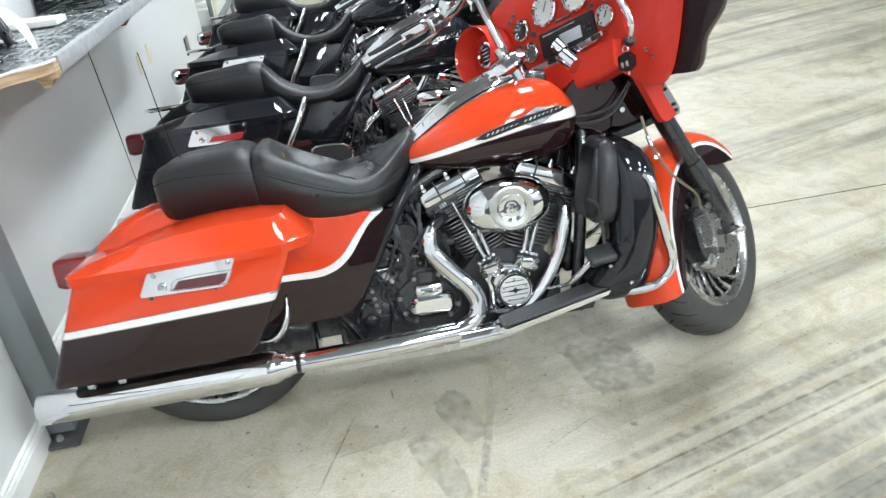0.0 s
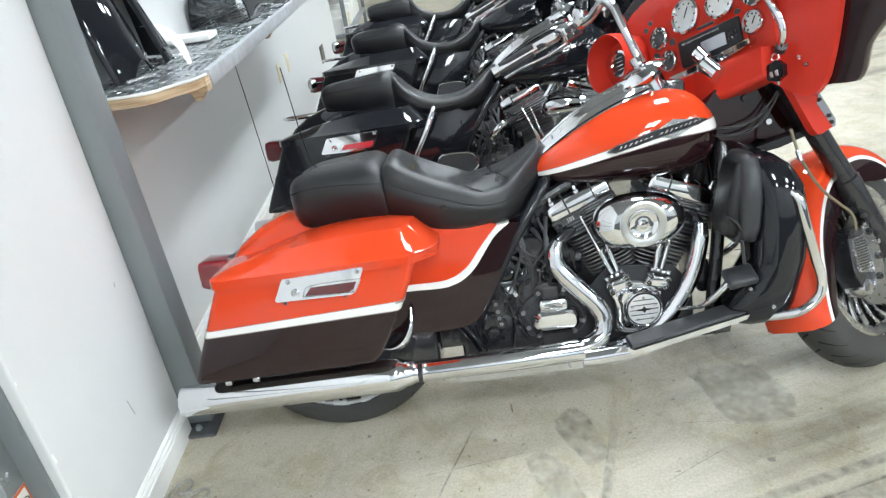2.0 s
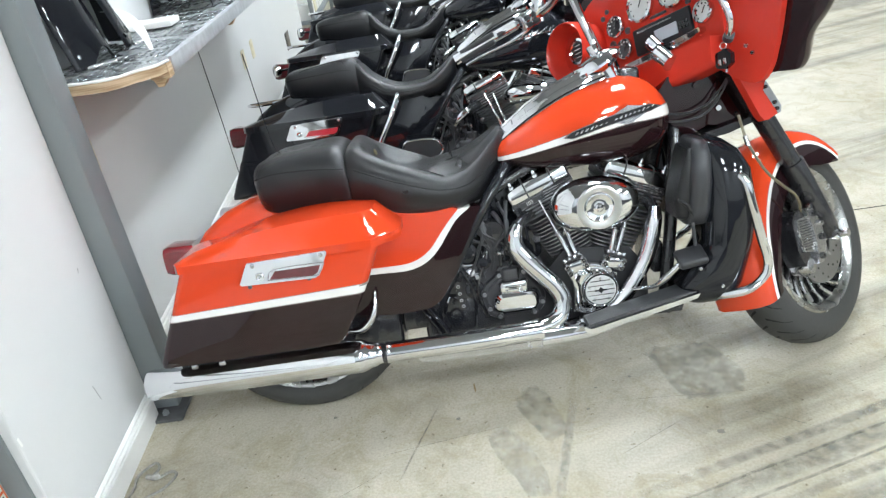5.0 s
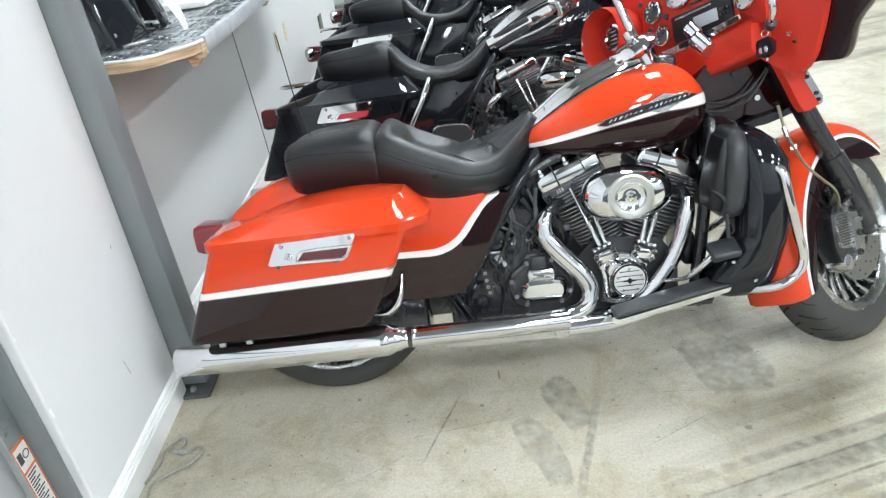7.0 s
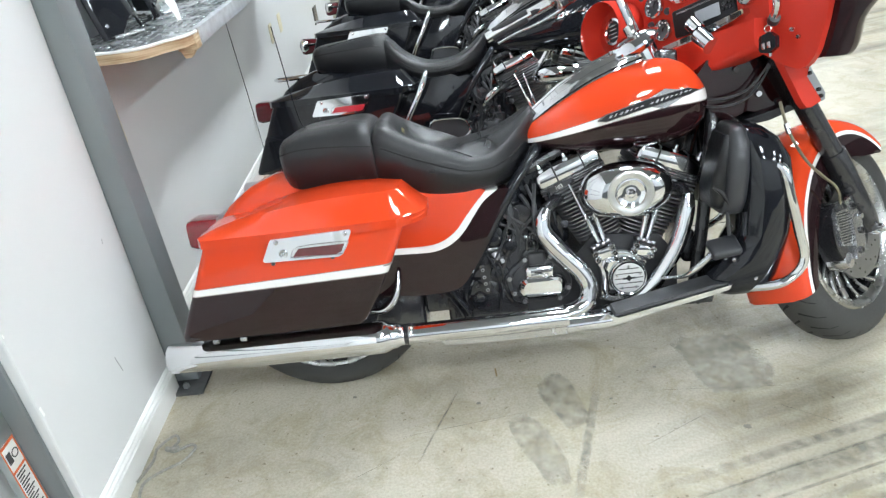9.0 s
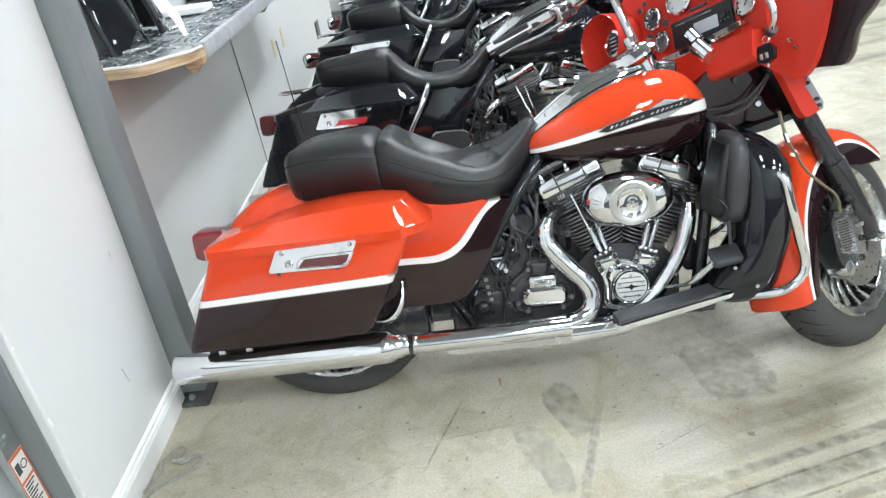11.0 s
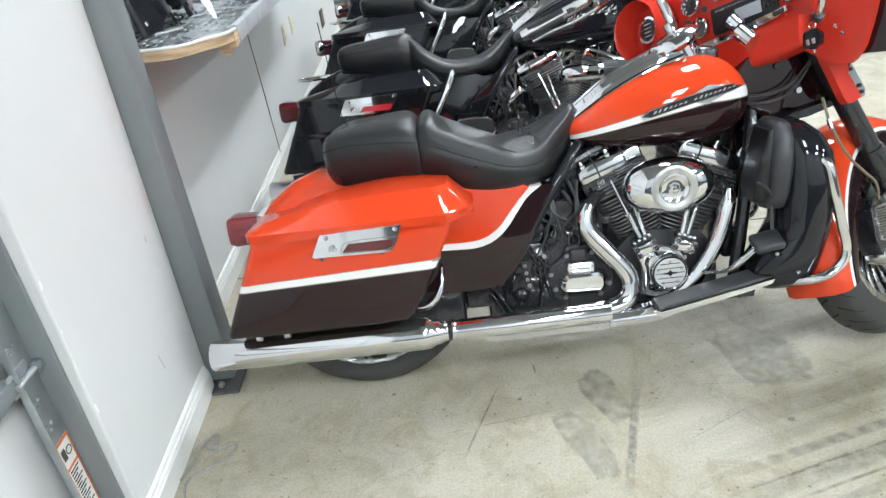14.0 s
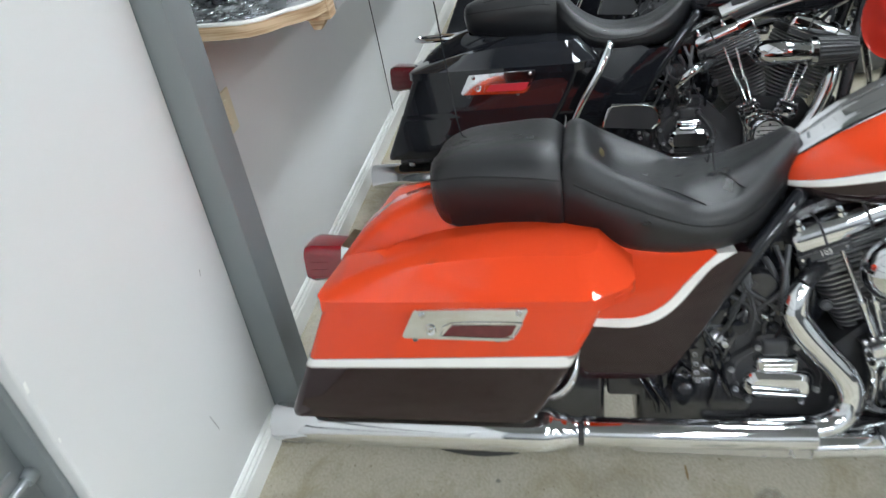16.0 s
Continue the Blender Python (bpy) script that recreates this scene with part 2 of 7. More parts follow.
def soften(bm, width=0.004, segments=2, angle=28.0):
    edges = [e for e in bm.edges if len(e.link_faces) == 2 and e.calc_face_angle(0) > radians(angle)]
    bmesh.ops.bevel(bm, geom=edges, offset=width, segments=segments, profile=0.5, affect="EDGES", clamp_overlap=True)
    return bm


def block(x0, x1, y0, y1, z0, z1, bevel=0.0, segments=2, into=None):
    bm = into or bmesh.new()
    made = bmesh.ops.create_cube(bm, size=1.0)["verts"]
    for v in made:
        v.co = Vector((x0 + (v.co.x + 0.5) * (x1 - x0), y0 + (v.co.y + 0.5) * (y1 - y0), z0 + (v.co.z + 0.5) * (z1 - z0)))
    if bevel:
        edges = list({e for v in made for e in v.link_edges})
        bmesh.ops.bevel(bm, geom=edges, offset=bevel, segments=segments, profile=0.5, affect="EDGES", clamp_overlap=True)
    return bm


def spline(points, steps):
    """Points on a Catmull-Rom curve through the given ones."""
    p = [Vector(q) for q in points]
    p = [2 * p[0] - p[1]] + p + [2 * p[-1] - p[-2]]
    out = []
    for i in range(1, len(p) - 2):
        for k in range(steps):
            t = k / steps
            a, b, c, d = p[i - 1], p[i], p[i + 1], p[i + 2]
            out.append(0.5 * (2 * b + (c - a) * t + (2 * a - 5 * b + 4 * c - d) * t * t + (3 * b - a - 3 * c + d) * t ** 3))
    out.append(p[-2].copy())
    return out


def rings(bm, loops, closed=True, caps=True):
    """Skin a row of rings with the same number of points."""
    rows = [[bm.verts.new(p) for p in loop] for loop in loops]
    n = len(rows[0])
    for a, b in zip(rows, rows[1:]):
        for i in range(n if closed else n - 1):
            j = (i + 1) % n
            bm.faces.new((a[i], a[j], b[j], b[i]))
    if caps and closed:
        bm.faces.new(rows[0][::-1])
        bm.faces.new(rows[-1])
    return rows


def tube(points, radius, sides=14, steps=5, caps=True, into=None, flat=1.0):
    """A round bar swept along a smooth curve; radius may be a list, one for each given point."""
    bm = into or bmesh.new()
    path = spline(points, steps)
    if isinstance(radius, (int, float)):
        radii = [radius] * len(path)
    else:
        radii = [v.x for v in spline([(r, 0, 0) for r in radius], steps)]
    side = None
    loops = []
    for i, p in enumerate(path):
        way = (path[min(i + 1, len(path) - 1)] - path[max(i - 1, 0)]).normalized()
        if side is None:
            side = way.cross(Vector((0, 0, 1)) if abs(way.z) < 0.9 else Vector((0, 1, 0))).normalized()
        side = (side - way * side.dot(way)).normalized()
        up = way.cross(side)
        loops.append([p + (side * math.cos(a) + up * math.sin(a) * flat) * radii[i] for a in (2 * math.pi * k / sides for k in range(sides))])
    rings(bm, loops, True, caps)
    return bm


def lathe(profile, centre, axis, sides=32, into=None, caps=False, closed_profile=False):
    """Turn a profile of (radius, height) about an axis through centre."""
    bm = into or bmesh.new()
    q = Vector((0, 0, 1)).rotation_difference(Vector(axis).normalized())
    prof = profile + [profile[0]] if closed_profile else profile
    loops = [[Vector(centre) + q @ Vector((max(r, 1e-5) * math.cos(a), max(r, 1e-5) * math.sin(a), h)) for a in (2 * math.pi * k / sides for k in range(sides))] for r, h in prof]
    rings(bm, loops, True, caps)
    bmesh.ops.remove_doubles(bm, verts=bm.verts, dist=1e-5)
    return bm


def plate(outline, y0, y1, bevel=0.004, segments=2, into=None):
    """A flat shape in x and z, thick from y0 to y1."""
    bm = into or bmesh.new()
    a = [bm.verts.new((x, y0, z)) for x, z in outline]
    b = [bm.verts.new((x, y1, z)) for x, z in outline]
    n = len(a)
    made = [bm.faces.new(a), bm.faces.new(b[::-1])] + [bm.faces.new((a[i], b[i], b[(i + 1) % n], a[(i + 1) % n])) for i in range(n)]
    if bevel:
        edges = list({e for f in made for e in f.edges if f in made[:2]})
        bmesh.ops.bevel(bm, geom=edges, offset=bevel, segments=segments, profile=0.5, affect="EDGES", clamp_overlap=True)
    return bm


def rounded(x0, x1, y0, y1, r, n=4):
    """Corners of a rounded rectangle, going round."""
    out = []
    for cx, cy, a0 in ((x1 - r, y1 - r, 0), (x0 + r, y1 - r, 90), (x0 + r, y0 + r, 180), (x1 - r, y0 + r, 270)):
        for k in range(n + 1):
            a = radians(a0 + 90 * k / n)
            out.append((cx + r * math.cos(a), cy + r * math.sin(a)))
    return out


def mirror_y(bm):
    bm.transform(Matrix.Scale(-1, 4, (0, 1, 0)))
    bmesh.ops.reverse_faces(bm, faces=bm.faces)
    return bm


def lerp_table(x, table):
    xs = [r[0] for r in table]
    return float(np.interp(x, xs, [r[1] for r in table]))


def digits(text, size, depth):
    """Raised characters in the built-in font, lying in x and y."""
    curve = bpy.data.curves.new("digits", "FONT")
    curve.body, curve.size, curve.extrude, curve.resolution_u = text, size, depth, 2
    holder = bpy.data.objects.new("digits", curve)
    me = bpy.data.meshes.new_from_object(holder)
    bm = bmesh.new()
    bm.from_mesh(me)
    bpy.data.objects.remove(holder)
    bpy.data.meshes.remove(me)
    bpy.data.curves.remove(curve)
    return bm


# ---- the room ----
def structure(name, bm, mat, label, category, smooth=None):
    return tagged(mesh_object(name, bm, mat, None, "", smooth), label, category, kind="structure")


FAR_X, NEAR_Y, FAR_Y, TOP = 11.0, -7.0, 12.0, 4.2
structure("floor", block(-2.2, FAR_X, NEAR_Y, FAR_Y, -0.1, 0.0), M["concrete"], "worn polished concrete floor with dark tyre streaks", "floor")
structure("ceiling", block(-2.2, FAR_X, NEAR_Y, FAR_Y, TOP, TOP + 0.1), M["ceiling"], "grey steel deck ceiling of the hall", "ceiling")
structure("wall_front", block(FAR_X, FAR_X + 0.1, NEAR_Y, FAR_Y, 0, TOP), M["hall"], "plain pale wall of the hall", "wall")
structure("wall_near", block(-2.2, FAR_X, NEAR_Y - 0.1, NEAR_Y, 0, TOP), M["hall"], "plain pale wall of the hall", "wall")
structure("wall_end", block(-2.2, FAR_X, FAR_Y, FAR_Y + 0.1, 0, TOP), M["hall"], "plain pale wall of the hall", "wall")
# two dark bands added low on the out-of-view walls
structure("unseen_band_near", block(-2.2, FAR_X, NEAR_Y, NEAR_Y + 0.03, 0, 1.0, 0.004), M["ceiling_dark"], "added unseen dark band low on the hall wall", "wall")
structure("unseen_band_front", block(FAR_X - 0.03, FAR_X, NEAR_Y + 0.03, FAR_Y, 0, 1.0, 0.004), M["ceiling_dark"], "added unseen dark band low on the hall wall", "wall")
LEANING = Matrix(((1, 0, 0.020, 0), (0, 1, 0, 0), (0, 0, 1, 0), (0, 0, 0, 1)))
pier = block(-0.75, -0.546, -0.552, 0.052, 0, TOP, 0.006)
pier.transform(LEANING)
structure("wall_pier", pier, M["wall"], "white painted drywall pier with a chipped corner", "wall")
structure("wall_rear", block(-0.75, -0.63, 0.056, 5.3, 0, TOP), M["wall"], "white painted drywall behind the parked motorcycles", "wall")
structure("wall_door_side", block(-2.2, -2.1, NEAR_Y, FAR_Y, 0, TOP), M["wall"], "plain white wall behind the shelves", "wall")


def baseboard(name, x, y0, y1):
    bm = bmesh.new()
    prof = [(0, 0), (0.016, 0), (0.016, 0.068), (0.013, 0.072), (0.013, 0.080), (0.008, 0.086), (0.008, 0.094), (0.003, 0.100), (0, 0.101)]
    rings(bm, [[Vector((x + px, y, pz)) for px, pz in prof] for y in (y0, y1)])
    structure(name, bm, M["trim"], "white moulded wooden baseboard", "baseboard", 30)


baseboard("baseboard_pier", -0.542, -0.552, 0.03)
baseboard("baseboard_rear", -0.63, 0.16, 5.3)


# ceiling lamps: square-cut panels, the hall's only light
def ceiling_light(x, y, length=0.6, width=1.2):
    lamp = thing("ceiling_light", "white panel light under the ceiling", "ceiling light", Matrix.Translation((x, y, TOP - 0.12)), "ceiling panel lights")
    part("frame", block(-length / 2, length / 2, -width / 2, width / 2, 0.02, 0.12, 0.01), M["ceiling"], lamp)
    part("diffuser", block(-length / 2 + 0.02, length / 2 - 0.02, -width / 2 + 0.02, width / 2 - 0.02, -0.02, 0.018, 0.008), M["tube"], lamp)
    return lamp


# the row at y -5.9 is unseen fill, added to brighten the near side
LAMPS = [(x, y) for y in (1.2, 3.6, 6.0, 8.4, -3.4, -5.9) for x in (1.7, 5.0, 8.3) if not (x > 3 and 0 < y < 5) and not (x > 6 and y > 5) and not (x < 3 and y == 6.0)]
first_lamp = ceiling_light(*LAMPS[0])
for lx, ly in LAMPS[1:]:
    copy_thing(first_lamp, Matrix.Translation((lx, ly, TOP - 0.12)))


# ---- steel column at the pier's corner ----
column = thing("steel_column", "grey painted square steel column bolted to the floor", "column", Matrix.Translation((-0.51, 0.105, 0)))
part("post", block(-0.05, 0.048, -0.05, 0.05, 0.012, TOP - 0.002, 0.006), M["steel_grey"], column)
part("base_plate", block(-0.035, 0.075, -0.115, 0.085, 0, 0.012, 0.003), M["dirty_steel"], column)
for bx, by in ((0.012, -0.082), (0.058, 0.065)):
    part("anchor_bolt", lathe([(0, 0.028), (0.007, 0.028), (0.008, 0.02), (0.012, 0.02), (0.012, 0.0121)], (bx, by, 0), (0, 0, 1), 6), M["galv"], column, "worn hexagonal anchor bolt")

# ---- motorcycles ----
LEAN_DEG = 12.0


def wheel(root, name, centre, radius, width, rim_r, blades, steer, mats, disc_sides):
    hub = new(name)
    hub.parent = root
    c = Vector(centre)
    ax = (0, 1, 0)
    w, r = width / 2, radius
    prof = [(rim_r - 0.004, -w * 0.80), (rim_r + 0.012, -w * 0.92), (r - 0.055, -w), (r - 0.028, -w * 0.93), (r - 0.010, -w * 0.70), (r - 0.002, -w * 0.35), (r, 0),
            (r - 0.002, w * 0.35), (r - 0.010, w * 0.70), (r - 0.028, w * 0.93), (r - 0.055, w), (rim_r + 0.012, w * 0.92), (rim_r - 0.004, w * 0.80), (rim_r - 0.01, 0)]
    part("tyre", lathe(prof, c, ax, 64, closed_profile=True), M["rubber"], hub, "black rubber tyre", 40, steer)
    # tread grooves: slanted dark cuts that follow the crown
    bm = bmesh.new()
    half = sorted((y / w, q) for q, y in prof[:13] if q > r - 0.05)
    for k in range(30):
        for s in (-1, 1):
            a0 = 2 * math.pi * (k + (0.5 if s > 0 else 0)) / 30
            rows = []
            for q in np.linspace(0.10, 0.90, 8):
                rr = float(np.interp(s * q, [h[0] for h in half], [h[1] for h in half])) + 0.0007
                wide = 0.0042 * (1.1 - q) / r + 0.003
                rows.append([bm.verts.new(c + Vector((rr * math.cos(a), s * q * w, rr * math.sin(a)))) for a in (a0 + 0.16 * q * q + 0.05 * q - wide, a0 + 0.16 * q * q + 0.05 * q + wide)])
            for p, q in zip(rows, rows[1:]):
                bm.faces.new((p[0], p[1], q[1], q[0]))
    tagged(part("tread", bm, M["groove"], hub, "", None, steer), kind="stuff")
    for s in (-1, 1):
        lip = [(rim_r, s * w * 0.98), (rim_r + 0.006, s * w * 0.90), (rim_r + 0.004, s * w * 0.74), (rim_r - 0.016, s * w * 0.64), (rim_r - 0.026, s * w * 0.66), (rim_r - 0.022, s * w * 0.80), (rim_r - 0.010, s * w * 0.95)]
        part("rim_lip", lathe(lip, c, ax, 64, closed_profile=True), mats["rim"], hub, "machined rim lip", 40, steer)
    # the barrel's shade is put into its colour: black, unlike the alloy lips
    barrel = [(rim_r - 0.004, -w * 0.72), (rim_r - 0.018, -w * 0.2), (rim_r - 0.018, w * 0.2), (rim_r - 0.004, w * 0.72), (rim_r - 0.017, w * 0.66), (rim_r - 0.030, w * 0.3), (rim_r - 0.030, -w * 0.3), (rim_r - 0.017, -w * 0.66)]
    part("rim_barrel", lathe(barrel, c, ax, 64, closed_profile=True), M["satin"], hub, "rim barrel coloured black for the shade inside the wheel", 40, steer)
    part("hub", lathe([(0.0, -w - 0.012), (0.030, -w - 0.012), (0.045, -w * 0.7), (0.05, -w * 0.4), (0.05, w * 0.4), (0.045, w * 0.7), (0.030, w + 0.012), (0, w + 0.012)], c, ax, 28), M["satin"], hub, "", 35, steer)
    part("web", lathe([(0.048, -w * 0.05), (rim_r - 0.028, -w * 0.05), (rim_r - 0.028, w * 0.05), (0.048, w * 0.05)], c, ax, 48, closed_profile=True), M["satin"], hub, "", 35, steer)
    for k in range(blades):
        a0 = 2 * math.pi * k / blades
        pts = []
        for f in np.linspace(0, 1, 6):
            rr = 0.046 + f * (rim_r - 0.03 - 0.046)
            a = a0 + 0.42 * f * f
            pts.append(c + Vector((rr * math.cos(a), -w * (0.40 + 0.22 * f), rr * math.sin(a))))
        part("spoke", tube(pts, [0.005, 0.005, 0.0055, 0.006, 0.007, 0.0085], 8, 3, flat=1.3), mats["rim"], hub, "", 40, steer)
    for s in disc_sides:
        d = s * (w + 0.004)
        bm = lathe([(0.075, d), (0.142, d), (0.142, d + s * 0.005), (0.075, d + s * 0.005)], c, ax, 48, closed_profile=True)
        disc = part("brake_disc", bm, M["disc_steel"], hub, "drilled steel brake disc", 35, steer)
        bm = bmesh.new()
        for k in range(30):
            a = 2 * math.pi * k / 30
            rr = 0.098 + 0.032 * ((k * 7) % 3) / 2
            lathe([(0, d + s * 0.0058), (0.0035, d + s * 0.0058), (0.0035, d + s * 0.004)], c + Vector((rr * math.cos(a), 0, rr * math.sin(a))), ax, 6, into=bm)
        tagged(part("drill_holes", bm, M["satin"], disc, "", None, steer), kind="stuff")
        for k in range(5):
            a = 2 * math.pi * k / 5 + 0.3
            p0, p1 = (c + Vector((q * math.cos(a + o), d, q * math.sin(a + o))) for q, o in ((0.03, -0.1), (0.085, 0.12)))
            part("disc_carrier", tube([p0, (p0 + p1) / 2, p1], [0.012, 0.007, 0.010], 8, 3), M["disc_steel"], disc, "", 40, steer)
    return hub


def x_rear(z):
    return -0.200 + (z - 0.580) * 0.456


def x_front(z):
    return float(np.interp(z, (0.30, 0.317, 0.342, 0.42, 0.487, 0.59), (0.185, 0.196, 0.216, 0.258, 0.298, 0.338)))


def lid_mesh():
    """Lid of a bag: an upright lip, flat sloping flanks, a cut corner and a sloping nose under a crowned top."""
    along = np.linspace(-0.165, 0.27, 9)
    low = [(-0.212, -0.15), (-0.213, -0.27), (-0.210, -0.328), (-0.196, -0.351)] + [(x - 0.005 + 0.03 * (x + 0.165) / 0.435, -0.357) for x in along] + [(0.318, -0.355), (0.378, -0.302), (0.392, -0.268), (0.394, -0.15)]
    top = [(-0.180, -0.15), (-0.176, -0.255), (-0.170, -0.276), (-0.160, -0.284)] + [(x + 0.012, -0.287 - 0.010 * i / 8) for i, x in enumerate(along)] + [(0.292, -0.298), (0.318, -0.282), (0.326, -0.262), (0.330, -0.15)]
    n = len(low)
    crest = [0.612 + 0.052 * math.sin(math.pi / 2 * min(1.0, max(0.0, (x + 0.18) / 0.42))) ** 0.85 for x, _ in top]
    bm = bmesh.new()
    loops = [[Vector((x, y, 0.5785)) for x, y in low], [Vector((x, y, 0.6015)) for x, y in low]]
    loops.append([Vector((x + (u - x) * 0.13, y + (v - y) * 0.13, 0.6050)) for (x, y), (u, v) in zip(low, top)])
    loops.append([Vector((u, v, z)) for (u, v), z in zip(top, crest)])
    loops.append([Vector((u + (0.10 - u) * 0.25, v + (-0.13 - v) * 0.55, z + 0.006)) for (u, v), z in zip(top, crest)])
    loops.append([Vector((0.10 + (u - 0.10) * 0.72, -0.125, z + 0.008)) for (u, v), z in zip(top, crest)])
    rings(bm, loops)
    return soften(bm, 0.0030, 2, 17)


def saddlebag(root, side, mats):
    bag = new("saddlebag")
    bag.parent = root

    def shell(levels, tilt=None):
        bm = bmesh.new()
        loops = []
        for z, g, b in levels:
            ring = []
            for x, y in rounded(x_rear(z) - g, x_front(z) + g, -0.335 - g - b, -0.165, 0.022, 5):
                f = (x - x_rear(z)) / (x_front(z) - x_rear(z))
                ring.append(Vector((x, y, z + tilt(z) * (f - 0.35) if tilt else z)))
            loops.append(ring)
        rings(bm, loops)
        return mirror_y(bm) if side > 0 else bm

    rise = lambda z: 0.010 if z < 0.47 else 0.016
    part("lower_shell", soften(shell([(0.308, -0.014, -0.012), (0.313, -0.004, -0.003), (0.328, 0, 0), (0.38, 0, 0.006), (0.450, 0, 0.008)], lambda z: 0.010 * (z - 0.30) / 0.15), 0.003), mats["low"], bag)
    part("stripe", shell([(0.450, 0.0012, 0.008), (0.470, 0.0012, 0.009)], rise), mats["stripe"], bag)
    if mats["stripe"] is M["white"]:
        for z in (0.4495, 0.4705):
            part("pinstripe", shell([(z - 0.0011, 0.0015, 0.0085), (z + 0.0011, 0.0015, 0.0085)], rise), M["pinstripe"], bag, "thin grey pinstripe")
    part("upper_shell", shell([(0.470, 0, 0.009), (0.53, 0, 0.009), (0.577, 0, 0.008)], lambda z: 0.016 * max(0.0, (0.577 - z) / 0.107)), mats["high"], bag)
    lid = lid_mesh()
    if side > 0:
        mirror_y(lid)
    part("lid", lid, mats["high"], bag, "", 32)
    part("gasket", shell([(0.5765, -0.001, 0.008), (0.5785, -0.001, 0.008)]), M["plastic"], bag, "thin black seal under the lid")
    # latch plate with its lock, hinge cover, frame and reflector
    if side < 0:
        shape = [(-0.040, 0.531), (-0.036, 0.526), (0.158, 0.521), (0.172, 0.528), (0.200, 0.584), (0.198, 0.591), (-0.008, 0.587), (-0.014, 0.581)]
        latch = part("latch", soften(plate(shape, -0.360, -0.343, 0), 0.003), mats["latch"], bag, "chrome latch plate")
        cover = part("hinge_cover", soften(plate([(-0.012, 0.570), (0.190, 0.572), (0.198, 0.590), (-0.006, 0.587)], -0.3645, -0.3595, 0), 0.002), mats["latch"], latch)
        frame_line = [(0.034, -0.3610, 0.531), (0.055, -0.3610, 0.558), (0.178, -0.3610, 0.560), (0.186, -0.3610, 0.554), (0.172, -0.3610, 0.532), (0.158, -0.3610, 0.5275), (0.034, -0.3610, 0.531)]
        part("reflector", soften(plate([(0.040, 0.534), (0.155, 0.530), (0.168, 0.535), (0.178, 0.5545), (0.058, 0.5545)], -0.3620, -0.3598, 0), 0.001), mats["reflector"], latch, "red reflector strip")
        part("reflector_frame", tube(frame_line, 0.0016, 6, 3), mats["latch"], latch)
        lock = part("lock", lathe([(0, 0.007), (0.004, 0.007), (0.004, 0.003), (0.008, 0.005), (0.0105, 0.005), (0.012, 0)], (0.016, -0.3597, 0.545), (0, -1, 0), 18), M["chrome"], latch)
        part("keyhole", block(0.0152, 0.0168, -0.3672, -0.3660, 0.542, 0.548), M["groove"], lock, "", None)
        for sx, sz in ((0.004, 0.578), (0.184, 0.582)):
            part("screw", lathe([(0, 0.003), (0.0035, 0.003), (0.006, 0.002), (0.0065, 0)], (sx, -0.3643, sz), (0, -1, 0), 12), M["brushed"], cover)
        for fx in (-0.018, 0.140):
            part("rubber_foot", block(fx - 0.005, fx + 0.005, -0.352, -0.344, 0.513, 0.527, 0.002), M["plastic"], latch)
        part("lid_clip", tube([(0.352, -0.322, 0.588), (0.372, -0.306, 0.590), (0.386, -0.280, 0.592)], 0.0035, 8, 3), mats["high"], bag)
    return bag


def muffler(root, side):
    y, z = side * 0.236, 0.227
    m = new("muffler")
    m.parent = root
    prof = [(0.0, -0.30), (0.033, -0.30), (0.034, -0.392), (0.037, -0.402), (0.041, -0.405), (0.0440, -0.398), (0.0460, -0.30), (0.0480, 0.0), (0.0485, 0.205), (0.0480, 0.222), (0.0430, 0.236), (0.0375, 0.246), (0.0370, 0.256), (0.0355, 0.262), (0.0310, 0.268), (0.029, 0.282), (0, 0.282)]
    part("can", lathe(prof, (0, y, z), (1, 0, 0), 44), M["chrome"], m, "polished chrome muffler", 40)
    part("clamp", lathe([(0.027, 0.281), (0.0300, 0.282), (0.0300, 0.292), (0.027, 0.293)], (0, y, z), (1, 0, 0), 28, closed_profile=True), M["satin"], m, "dark pipe clamp")
    part("strap", block(-0.30, 0.10, y - 0.004, y + 0.012, 0.272, 0.290, 0.003), M["satin"], m)
    for hx in (-0.255, -0.175):
        part("hanger", block(hx - 0.010, hx + 0.010, y - 0.022, y - 0.005, 0.268, 0.281, 0.003), M["brushed"], m)
    return m


def seat_mesh(table, low, n=9, crown=1.0):
    """Stations: x, half width, bottom z, piping z, top z."""
    bm = bmesh.new()
    loops = []
    pts = spline([(s[0], s[1], s[2]) for s in table], n)
    pts2 = spline([(s[3], s[4], 0) for s in table], n)
    for p, q in zip(pts, pts2):
        x, w, zb, zp, zt = p.x, p.y, p.z, q.x, q.y
        half = [(w * low, zb), (w * 0.93, zb + 0.35 * (zp - zb)), (w, zb + 0.75 * (zp - zb)), (w * 0.995, zp), (w * 0.93, zp + 0.50 * (zt - zp)), (w * 0.76, zp + 0.86 * (zt - zp)), (w * 0.5, zt), (w * 0.2, zt - 0.004 * crown)]
        ring = [Vector((x, -a, b)) for a, b in half] + [Vector((x, a, b)) for a, b in reversed(half)]
        loops.append(ring)
    rings(bm, loops)
    return bm


